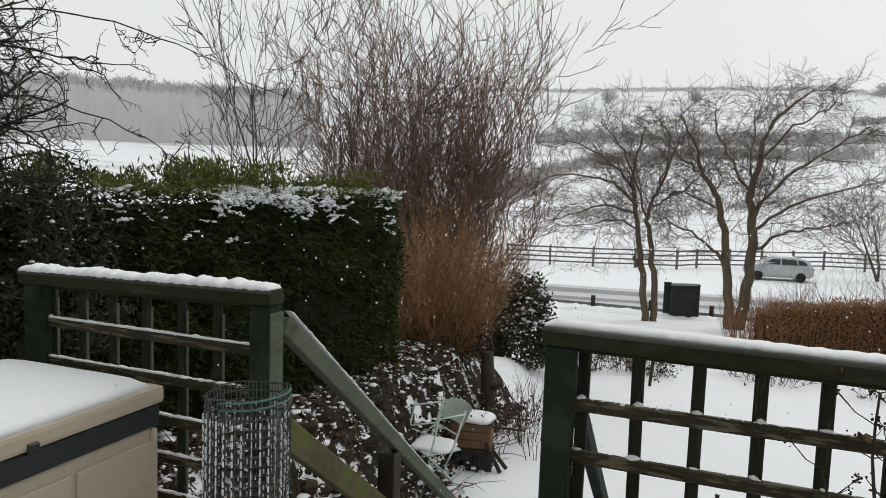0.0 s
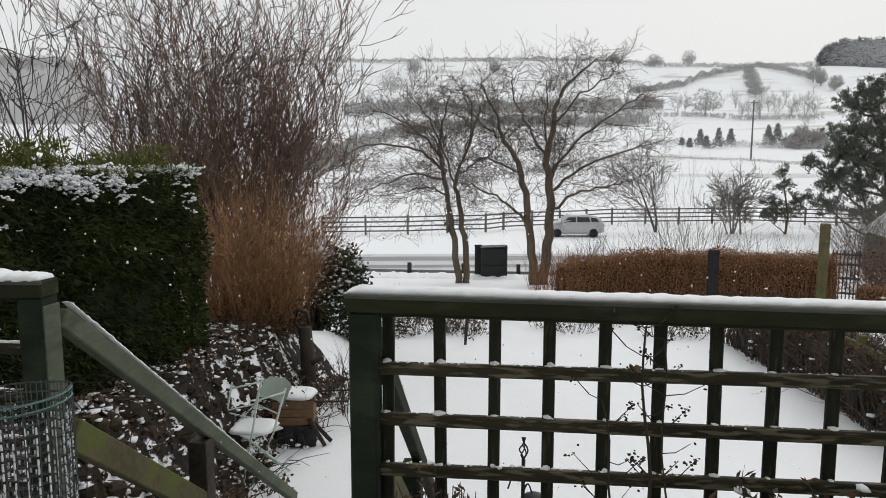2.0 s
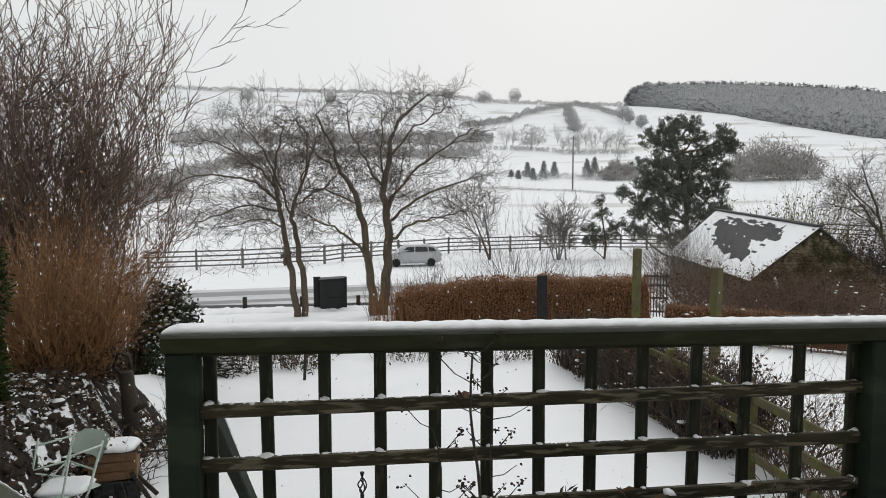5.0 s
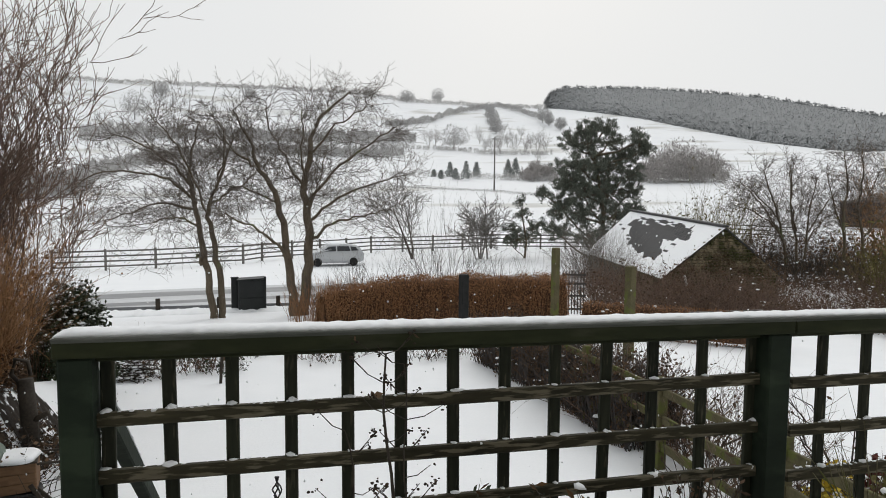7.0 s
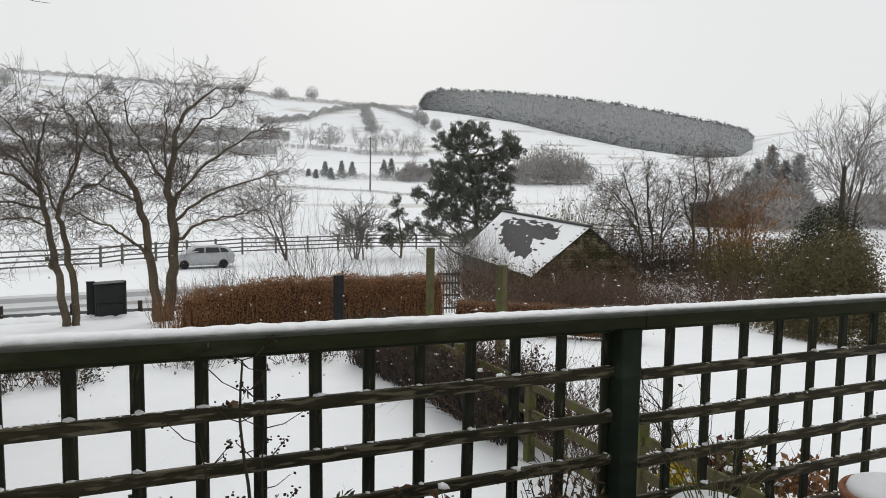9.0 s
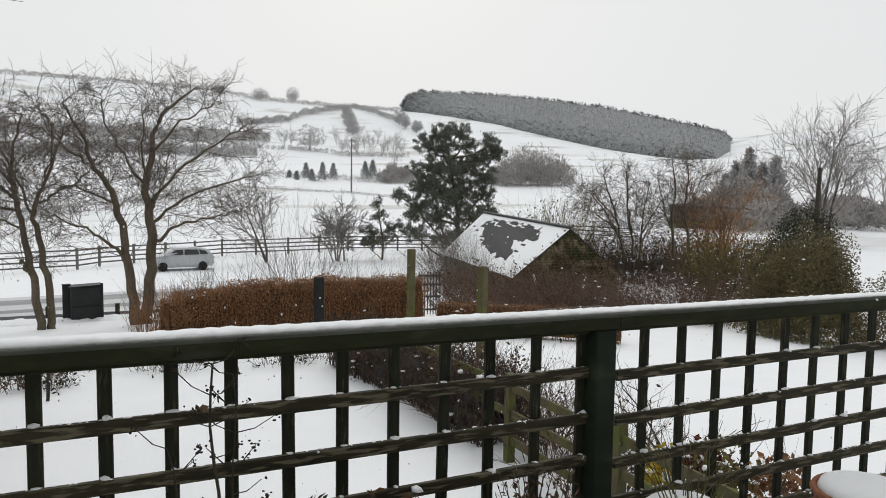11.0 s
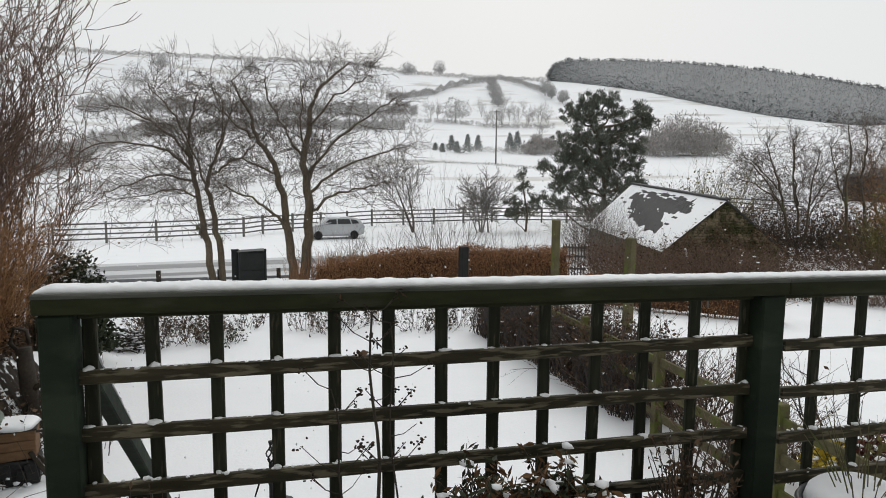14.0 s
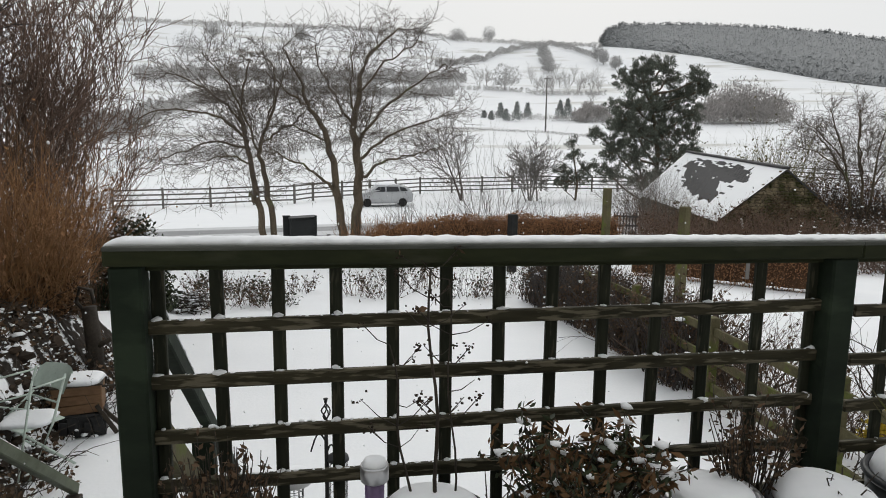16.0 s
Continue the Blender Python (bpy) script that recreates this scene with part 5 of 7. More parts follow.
    for k, (b, h) in enumerate(((3.2, 2.1), (5.2, 2.5), (6.8, 2.9), (8.4, 3.0), (9.8, 2.7))):
        q = P(-0.6, b, 0)
        stem_shrub("pale bare climber growing over the barn eave", (q.x, q.y, ground(q.x, q.y)), 60, h, 1.6, GREYTWIG if k % 2 else TREETWIG, 73 + k, "bare_climber", 0.008, 6, 0.45, 0.6, "climbers on the barn", bend=0.18)


barn()


# ---- pines and far trees ----
def clump_pine(label, at, h, clumps, seed, tuft=0.15, needles=46, length=0.17):
    """A pine with limbs that end in separate clumps of upright needle tufts. clumps: place (x, z) from the foot, half width, half height, tufts."""
    rng = np.random.default_rng(seed)
    at = np.array(at, float)
    t = thing("pine_tree", label, "tree", tuple(at))
    tb, pts, ways = Tubes(), [], []
    spine = smooth_line([at + np.array((0, 0, -0.2)), at + np.array((0.05 * h, 0, 0.3 * h)), at + np.array((-0.02 * h, 0, 0.6 * h)), at + np.array((-0.06 * h, 0, 0.85 * h))], rng, 0.02)
    tb.add(spine, 0.022 * h, 0.006 * h, 8)
    for x, z, rx, rz, n in clumps:
        n = int(n * (1.5 if z > 0.62 * h else 2.0))
        y0 = rng.uniform(-0.5, 0.5) * rx
        c = at + np.array((x, y0, z))
        low = spine[int(np.clip((z / h - 0.16) * (len(spine) - 1) / 0.85, 0, len(spine) - 1))]
        tb.add(smooth_line([low, (low + c) / 2 + np.array((0, 0, -0.03 * h)), c], rng, 0.02), 0.010 * h, 0.004 * h, 5)
        for k in range(n):
            d = unit(rng.normal(0, 1, 3)) * rng.random() ** 0.45 * 1.12
            p = c + d * np.array((rx, 0.85 * rx, rz))
            tb.add([c + (p - c) * 0.15, (c + p) / 2 - np.array((0, 0, 0.05)), p], 0.02, 0.008, 4)
            q = unit(rng.normal(0, 1, 3) + np.array((0, 0, 0.5)))
            pts.append(p + rng.normal(0, 1, (needles, 3)) * tuft * np.array((0.6, 0.6, 0.5)) * rng.uniform(0.7, 1.3))
            ways.append(np.repeat((unit(p - c) * 0.5 + q * 0.4 + np.array((0, 0, 0.7)))[None], needles, 0))
    part("trunk", tb.mesh("trunk"), BARK, t)
    part("crown", mesh_of("crown", *cards(np.concatenate(pts), length, rng, aim=np.concatenate(ways), spread=0.55, slim=0.16)), PINE, t)


clump_pine("broad dark pine with a ragged two-headed crown", polar(25.8, 45), 8.6,
           ((-0.9, 8.0, 0.75, 0.55, 26), (0.35, 8.25, 0.75, 0.5, 26), (-2.0, 7.3, 0.8, 0.55, 26), (-1.1, 7.2, 0.9, 0.7, 34), (0.5, 7.35, 0.8, 0.6, 22),
            (2.35, 7.4, 0.75, 0.75, 30), (3.0, 6.9, 0.65, 0.5, 20), (1.9, 6.5, 1.0, 0.6, 36), (-1.5, 5.8, 1.5, 0.9, 74), (0.7, 5.7, 1.4, 0.9, 66), (2.0, 5.4, 0.8, 0.7, 30),
            (-2.3, 4.9, 0.9, 0.7, 34), (-1.3, 4.2, 1.4, 0.9, 60), (0.7, 4.2, 1.5, 1.0, 56), (2.3, 4.3, 0.7, 0.5, 16), (-3.6, 4.0, 0.45, 0.4, 12), (-2.6, 3.2, 0.8, 0.7, 30),
            (-1.2, 2.8, 1.2, 0.8, 40), (0.9, 2.7, 1.5, 0.8, 40), (2.0, 3.2, 0.8, 0.6, 16), (-2.8, 1.8, 0.7, 0.6, 20), (-1.2, 1.5, 1.1, 0.6, 26), (0.8, 1.4, 1.0, 0.6, 18)), 85)
clump_pine("small dark pine beside the field fence", polar(19.9, 44.5), 3.6,
           ((-0.35, 3.6, 0.35, 0.35, 10), (-0.15, 2.8, 0.45, 0.45, 14), (-0.8, 1.9, 0.55, 0.4, 14), (0.6, 1.9, 0.6, 0.45, 16), (0.1, 1.2, 1.0, 0.5, 26), (1.1, 2.3, 0.35, 0.3, 7), (-1.0, 1.0, 0.5, 0.4, 10)), 83, 0.12, 40, 0.14)

FARTREE = [dict(segs=4, wander=0.07, up=0.06, kids=8, angle=(25, 55), ratio=(0.45, 0.75), thin=0.5, tip=0.3, sides=4, **{"from": 0.25}),
           dict(segs=4, wander=0.14, up=0.06, kids=7, angle=(25, 55), ratio=(0.4, 0.65), thin=0.5, tip=0.3, sides=3, least=0.02, **{"from": 0.15}),
           dict(segs=3, wander=0.15, up=0.05, kids=5, angle=(25, 55), ratio=(0.35, 0.6), thin=0.6, tip=0.5, sides=3, least=0.014),
           dict(segs=2, wander=0.15, up=0.03, tip=0.6, sides=3)]


def far_tree(b, r, h, label, seed, mats=(BARK, TWIG), stems=3, spread=0.16, category="tree", group="", least=None):
    rng = np.random.default_rng(seed)
    st = [(rng.normal(0, 0.2), rng.normal(0, 0.2), rng.normal(0, spread), rng.normal(0, spread), h * rng.uniform(0.55, 0.78), 0.018 * h) for _ in range(stems)]
    lv = [dict(l) for l in FARTREE]
    if least:
        lv[1]["least"], lv[2]["least"] = least * 1.3, least
    bare_tree(label, tuple(polar(b, r)), st, lv, seed, mats, 1, "tree", category, group)


far_tree(10.8, 43, 4.6, "small bare grey tree in front of the field fence", 91, (TWIG, GREYTWIG), 2, 0.28)
far_tree(16.6, 43.5, 3.4, "round bare grey shrub by the field fence", 92, (GREYTWIG, GREYTWIG), 5, 0.18)
spreading_tree("bare brown tree with several leaning trunks", polar(40.0, 36),
               ((0.09, 0.02, (-0.3, 0, -0.2), (-0.5, 0, 1.6), (-0.9, 0, 3.2), (-1.5, 0, 4.6), (-1.9, 0, 5.6)), (0.09, 0.02, (0.1, 0, -0.2), (0.1, 0, 2.0), (-0.2, 0.2, 3.6), (-0.3, 0.2, 5.8)),
                (0.08, 0.02, (0.3, 0, -0.2), (0.7, 0.1, 1.8), (0.8, 0.2, 3.6), (1.2, 0.2, 5.2))),
               ((0.05, 0.012, (-0.6, 0, 2.2), (-1.4, 0.3, 3.6), (-2.3, 0.4, 4.6)), (0.05, 0.012, (0, 0, 2.6), (-0.8, -0.5, 4.2), (-1.0, -0.8, 5.6)), (0.04, 0.012, (0.75, 0.1, 2.6), (1.5, 0, 3.8), (1.9, -0.2, 4.6)),
                (0.05, 0.012, (-0.4, 0, 1.9), (-1.5, -0.2, 3.1), (-2.7, -0.3, 3.7), (-3.6, -0.3, 3.9)), (0.045, 0.012, (0.6, 0.1, 2.0), (1.6, 0.3, 3.0), (2.5, 0.4, 3.6)),
                (0.04, 0.012, (-0.9, 0, 3.2), (-2.0, 0.3, 4.4), (-2.9, 0.4, 5.0))),
               93, "bare trees among the gardens", 7.6, (0.6, 1.6), (BARK, TREETWIG))
spreading_tree("tall bare brown tree with crooked limbs", polar(43.9, 37),
               ((0.10, 0.02, (-0.7, 0, -0.2), (-0.6, 0, 1.8), (-0.9, 0, 3.4), (-0.6, 0, 5.0), (-1.0, 0, 6.5)), (0.09, 0.02, (0.3, 0, -0.2), (0.4, 0, 2.0), (0.1, 0.2, 3.8), (0.4, 0.2, 5.6), (0.2, 0.3, 6.4))),
               ((0.05, 0.012, (-0.7, 0, 2.6), (-1.2, 0.3, 4.0), (-1.5, 0.4, 5.6)), (0.05, 0.012, (0.4, 0, 2.4), (1.2, -0.3, 3.6), (2.0, -0.4, 4.8)), (0.04, 0.012, (0.2, 0.1, 3.6), (1.0, 0.4, 4.6), (1.5, 0.4, 5.7))),
               94, "bare trees among the gardens", 7.6, (0.6, 1.6), (BARK, TREETWIG))
far_tree(46.5, 40, 5.9, "bare russet tree among gardens", 95, (REDTWIG, ORANGE), 5, 0.14, least=0.008)
far_tree(53.3, 70, 10.2, "tall bare oak beside a leaning pole", 96, (TWIG, GREYTWIG), 4, 0.2, least=0.016)


# ---- distant woods, hedgerows and hill trees ----
def hill_things():
    rng = np.random.default_rng(101)
    # broad-leaved wood on the left: a deep uneven front of bare crowns
    v, f, n, m = [], [], 420, 18
    for i in range(n + 1):
        b = -66 + 34.6 * i / n
        h = 22.5 + 2.2 * noise.noise((b * 0.5, 0, 1)) + 1.6 * noise.noise((b * 2.7, 0, 2)) + 0.9 * noise.noise((b * 8, 0, 3))
        h *= min(1, 0.72 + (-31.4 - b) / 8)
        for k in range(m + 1):
            q = k / m
            r = 292 + 10 * max(0, q - 0.75) * 4 + 1.2 * noise.noise((b * 0.8, q * 2.5, 4))
            v.append(tuple(polar(b, r)[:2]) + (polar(b, 292)[2] + h * min(1, q / 0.85) - 0.5,))
    for i in range(n):
        for k in range(m):
            a = i * (m + 1) + k
            f.append((a, a + m + 1, a + m + 2, a + 1))
    crest = np.array([v[i * (m + 1) + int(rng.integers(14, m))] for i in rng.integers(0, n + 1, 16000)])
    crest += rng.normal(0, 0.8, crest.shape)
    w = cards(crest, 1.3, rng, aim=(0, 0, 1.3), spread=0.5, slim=0.12)
    vv, ff = join((np.array(v), np.array(f)), w)
    stuff("far_woodland", (vv, ff), HAZEWOOD, "bare grey woodland on the far slope, coloured pale for haze", "woodland")
    # fir plantation on the right: a closed canopy climbing over the hill, with pointed tops
    edge = ((21.3, 6.72), (24.3, 6.46), (28.9, 5.78), (33.2, 4.77), (37.5, 3.86), (41.5, 3.25), (44, 3.0), (46.3, 3.1), (46.9, 3.7))
    crown = ((21.3, 7.2), (21.8, 7.95), (22.9, 8.3), (28.8, 8.1), (33.2, 7.67), (37.4, 7.12), (41.4, 6.25), (45.3, 5.35), (46.5, 4.95), (46.9, 4.5))
    feet = np.array([(b, where(b, table(edge, b))) for b in np.arange(21, 47.6, 1.0)])
    v, f, n, m = [], [], 440, 34
    for i in range(n + 1):
        b = 21.3 + 25.6 * i / n
        r0 = float(np.interp(b, feet[:, 0], feet[:, 1]))
        for k in range(m + 1):
            q = k / m
            r = r0 + q * q * min(60, 515 - r0) + 2.0 * noise.noise((b * 3, q * 9, 4)) + 1.9 * noise.noise((b * 9, q * 26, 4)) + 1.0 * noise.noise((b * 21, q * 50, 4))
            e = table(edge, b) - 0.06 + (1 - q) * (0.10 * noise.noise((b * 2.1, 1, 3)) + 0.08 * noise.noise((b * 11, 1, 3))) + (table(crown, b) - table(edge, b)) * q + 0.05 * noise.noise((b * 4, q * 12, 9))
            v.append(tuple(polar(b, r)[:2]) + (EYE[2] + r * math.tan(radians(e)),))
    for i in range(n):
        for k in range(m):
            a = i * (m + 1) + k
            f.append((a, a + m + 1, a + m + 2, a + 1))
    top = np.array([v[i * (m + 1) + int(m * (1 - abs(rng.normal(0, 0.3)) % 1))] for i in rng.integers(0, n + 1, 7000)]) + rng.normal(0, 0.7, (7000, 3))
    spire = np.array([v[i * (m + 1) + m] for i in rng.integers(0, n + 1, 600)])
    tips = np.concatenate([fir(p - np.array((0, 0, 2.0)), rng.uniform(2.2, 3.9), 1.3, 20, rng) for p in spire])
    stuff("fir_plantation", join((np.array(v), np.array(f)), cards(top, 1.1, rng, aim=(0, 0, 1.2), spread=0.5, slim=0.25), cards(tips, 0.9, rng, aim=(0, 0, 0.5), slim=0.4)), HAZEFIR,
          "dense fir plantation on the hill, coloured pale for haze", "woodland")

    def row(name, line, h, n, label, wide=2.0, mat=HAZEHEDGE, gap=0.35, size=0.75):
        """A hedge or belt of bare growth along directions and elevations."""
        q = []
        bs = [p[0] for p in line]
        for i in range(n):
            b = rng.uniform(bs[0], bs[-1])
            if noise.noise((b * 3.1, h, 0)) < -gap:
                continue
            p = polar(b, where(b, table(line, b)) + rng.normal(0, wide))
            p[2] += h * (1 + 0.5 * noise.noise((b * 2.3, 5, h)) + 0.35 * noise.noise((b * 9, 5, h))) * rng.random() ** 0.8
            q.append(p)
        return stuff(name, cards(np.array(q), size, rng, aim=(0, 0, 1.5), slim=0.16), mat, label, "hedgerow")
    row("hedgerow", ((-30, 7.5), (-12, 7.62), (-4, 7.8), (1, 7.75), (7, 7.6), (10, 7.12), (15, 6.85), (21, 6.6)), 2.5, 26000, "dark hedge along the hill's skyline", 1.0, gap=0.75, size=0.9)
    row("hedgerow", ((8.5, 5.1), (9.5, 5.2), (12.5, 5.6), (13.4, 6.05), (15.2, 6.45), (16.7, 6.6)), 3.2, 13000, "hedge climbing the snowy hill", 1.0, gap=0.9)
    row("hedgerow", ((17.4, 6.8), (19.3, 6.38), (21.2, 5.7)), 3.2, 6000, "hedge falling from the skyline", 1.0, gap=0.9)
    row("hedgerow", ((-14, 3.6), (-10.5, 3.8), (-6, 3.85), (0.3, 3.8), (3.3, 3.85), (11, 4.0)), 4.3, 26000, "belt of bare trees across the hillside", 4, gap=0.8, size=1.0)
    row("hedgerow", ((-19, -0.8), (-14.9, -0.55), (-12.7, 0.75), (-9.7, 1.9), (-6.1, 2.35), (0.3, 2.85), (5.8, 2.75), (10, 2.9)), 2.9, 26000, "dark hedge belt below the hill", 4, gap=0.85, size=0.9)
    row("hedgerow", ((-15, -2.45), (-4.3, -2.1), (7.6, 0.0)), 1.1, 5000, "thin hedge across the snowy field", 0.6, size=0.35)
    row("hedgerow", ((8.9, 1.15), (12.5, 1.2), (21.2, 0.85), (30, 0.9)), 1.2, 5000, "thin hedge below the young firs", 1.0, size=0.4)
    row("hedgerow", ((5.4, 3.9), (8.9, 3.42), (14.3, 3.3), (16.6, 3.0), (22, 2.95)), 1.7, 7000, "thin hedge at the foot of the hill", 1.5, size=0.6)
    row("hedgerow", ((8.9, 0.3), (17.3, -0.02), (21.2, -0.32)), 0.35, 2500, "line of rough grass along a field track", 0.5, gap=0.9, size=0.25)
    def copse(b0, b1, e, h, n, label):
        """Round-headed bare trees of many heights standing close, tallest in the middle."""
        q = []
        for i in range(n):
            f = rng.random()
            b = b0 + (b1 - b0) * f
            p = polar(b, where(b, e) + rng.normal(0, 5))
            hh = h * (0.35 + 0.65 * math.sin(math.pi * min(0.97, max(0.03, f))) ** 0.8) * rng.uniform(0.4, 1.05)
            k = int(190 * hh / h)
            d = rng.normal(0, 1, (k, 3))
            d /= np.linalg.norm(d, axis=1)[:, None]
            d *= rng.random((k, 1)) ** 0.4
            q.append(p + np.array((0, 0, hh * 0.5)) + d * np.array((hh * 0.36, hh * 0.36, hh * 0.52)))
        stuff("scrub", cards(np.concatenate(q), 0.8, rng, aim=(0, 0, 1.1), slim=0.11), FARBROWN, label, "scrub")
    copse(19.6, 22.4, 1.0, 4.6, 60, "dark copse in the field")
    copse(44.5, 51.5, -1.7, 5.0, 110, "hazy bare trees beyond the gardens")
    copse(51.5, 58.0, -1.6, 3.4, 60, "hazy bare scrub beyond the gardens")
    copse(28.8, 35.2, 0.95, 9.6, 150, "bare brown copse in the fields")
    # lone trees on the skyline and hillside
    for b, e, h, w, lab in ((10.25, 7.15, 8.5, 12, "round tree on the hill's skyline"), (12.75, 7.1, 11, 10, "round tree on the hill's skyline"), (7.2, 7.55, 5.5, 7, "small tree on the skyline"),
                            (-10.3, 5.1, 15, 14, "dark tree on the hillside"), (-8.4, 6.9, 10, 11, "dark tree on the hillside"), (-2, 6.9, 9, 7, "dark tree on the hillside"),
                            (14.1, 3.4, 12, 14, "broad bare tree below the hill"), (16.95, 6.25, 8, 8, "dark bush on the hill track"),
                            (17.1, 5.75, 8, 9, "dark bush on the hill track"), (17.3, 5.2, 8, 9, "dark bush on the hill track"), (17.5, 4.7, 7, 8, "dark bush on the hill track"), (21.2, 5.55, 12, 8, "dark tree below the plantation"),
                            (21.7, 5.3, 9, 6, "dark tree below the plantation"), (22.6, 4.95, 8, 7, "dark tree below the plantation")):
        r = where(b, e)
        p = polar(b, r)
        d = rng.normal(0, 1, (1700, 3))
        d /= np.linalg.norm(d, axis=1)[:, None]
        d *= (rng.random(1700) ** 0.42 * np.array([1 + 0.3 * noise.noise(tuple(a * 1.8 + b)) for a in d]))[:, None]
        d[:, 2] = np.where(d[:, 2] < 0, d[:, 2] * 0.55, d[:, 2])
        q = p + np.array((0, 0, h * 0.42)) + d * np.array((w * 0.5, w * 0.5, h * 0.55))
        t = thing("hill_tree", lab, "tree", tuple(p), "trees on the hill")
        tb = Tubes()
        tb.add([p, p + np.array((0, 0, h * 0.7))], 0.35, 0.1, 5)
        part("trunk", tb.mesh("trunk"), HAZEHEDGE, t)
        part("crown", mesh_of("crown", *cards(q, 0.9, rng, slim=0.22)), HAZETREE, t)
    # young firs in the field
    for b, e, h in ((12.5, 1.2, 1.5), (13.06, 1.05, 1.8), (13.79, 1.12, 3.6), (14.24, 0.95, 2.5), (15.1, 0.95, 4.1), (15.94, 1.1, 3.7), (18.5, 1.05, 4.4), (19.1, 1.05, 4.8)):
        p = polar(b, where(b, e))
        t = thing("young_fir", "young dark fir in the snowy field", "tree", tuple(p), "young firs in the field")
        part("foliage", mesh_of("foliage", *cards(fir(p, h, h * 0.38, 700, rng), 0.5, rng, aim=(0, 0, 0.4), slim=0.4)), FARFIR, t)
    p = polar(17.4, 131)
    t = thing("telegraph_pole", "tall grey wooden telegraph pole in the field", "pole", tuple(p))
    part("shaft", lathe([(0.16, -0.2), (0.11, 10.0)], tuple(p), 10), GREYWOOD, t)
    part("crossarm", box((1.1, 0.1, 0.12), (p[0], p[1], p[2] + 9.6)), GREYWOOD, t)


hill_things()

# ---- neighbouring gardens on the right ----
rng = np.random.default_rng(120)
p = [polar(36.4, 41.5), polar(43, 41.5), polar(50, 43)]
box_hedge("long dark unkempt hedge beyond the gardens", [tuple(a[:2]) for a in p], 2.0, 1.1, DEADLEAF, 8000, 0.10, 62, snow=120, stems=1500, stem_mat=TWIG, name="boundary_hedge", ragged=0.3)
rail_fence("dark rail fence in the far field", [tuple(polar(35.4, 65)[:2]), tuple(polar(40.4, 63)[:2])], 2.2, (0.3, 0.65, 1.0), GREYWOOD, "field_fence", 0.12, 1.15)

c = polar(53.0, 21)
pts = np.concatenate([dome(c, 1.35, 1.5, 3.1, 34000, rng, 0.5), dome(polar(50.6, 21.5), 1.0, 1.2, 2.8, 14000, rng, 0.5), dome(polar(58.0, 21), 0.9, 1.0, 2.0, 9000, rng, 0.5)])
leafy_mass("large olive-brown shrub at the garden's side", pts, 0.06, DARKOLIVE, 121, name="evergreen_shrub", snow=30, snow_size=0.035)
leafy_mass("dark conifer bush behind the gardens", dome(polar(52.2, 27), 1.9, 1.6, 4.0, 46000, rng, 0.5), 0.075, YEW, 122, name="conifer_bush")
for i, (b, r, h) in enumerate(((46.7, 96, 5.0), (47.4, 92, 6.5), (48.25, 95, 8.2), (49.2, 94, 6.4), (50.1, 93, 7.2))):
    p = polar(b, r)
    t = thing("far_conifer", "hazy dark conifer beyond the gardens", "tree", tuple(p), "far conifers")
    part("foliage", mesh_of("foliage", *cards(fir(p, h, h * 0.33, 1500, rng), 0.6, rng, aim=(0, 0, 0.4), slim=0.35)), HAZETREE, t)
for i, (b, r, h, n) in enumerate(((29.4, 23.0, 1.7, 110), (31.0, 21.6, 1.5, 120), (33.6, 22.0, 1.6, 140), (36.0, 22.3, 1.7, 150), (33.5, 24.0, 1.5, 120), (37.0, 24, 1.5, 150), (40.5, 24, 1.3, 140), (44.0, 24, 1.5, 140), (26.6, 25.6, 1.9, 190), (28.4, 25.2, 1.6, 150), (35.5, 25, 1.7, 130), (47, 24, 1.8, 150), (39, 29, 1.5, 90), (46, 29, 2.2, 130))):
    stem_shrub("tangled brown bramble and bare shrub", tuple(polar(b, r)), n, h, 2.2, REDTWIG, 130 + i, "bramble", 0.009, 5, 0.7, 1.0, "tangled shrubs round the barn", leaves=DEADLEAF, leaf=0.08, leaf_n=700, bend=0.18)
for i, (b, r, h, n, m) in enumerate(((32.4, 44, 3.4, 110, OLIVELEAF), (35.0, 43, 4.6, 120, OLIVELEAF), (46.0, 38, 3.4, 50, ORANGE), (47.2, 30, 3.0, 150, OLIVELEAF))):
    stem_shrub("ochre and olive winter shrub", tuple(polar(b, r)), n, h, 1.6, m, 140 + i, "winter_shrub", 0.014, 4, 0.5, 0.9, leaves=m, leaf=0.14, leaf_n=800, bend=0.16)
for i, (b, r, h, n) in enumerate(((13.0, 21.6, 3.4, 40), (14.3, 22.2, 2.4, 18), (18.7, 21.6, 2.2, 22), (16.6, 22.2, 1.7, 12), (9.4, 21.6, 2.0, 26), (7.2, 21.3, 1.7, 34), (5.4, 21.1, 1.6, 34), (3.8, 20.8, 1.5, 28), (11.0, 22.2, 1.8, 18), (20.7, 22, 1.8, 18))):
    stem_shrub("bare grey-brown shrub behind the beech hedge", tuple(polar(b, r)), n, h, 2.0, TWIG if i % 3 else GREYTWIG, 150 + i, "bare_shrub", 0.010, 6, 0.42, 0.42, "bare shrubs behind the hedge", bend=0.13, low=0.4)

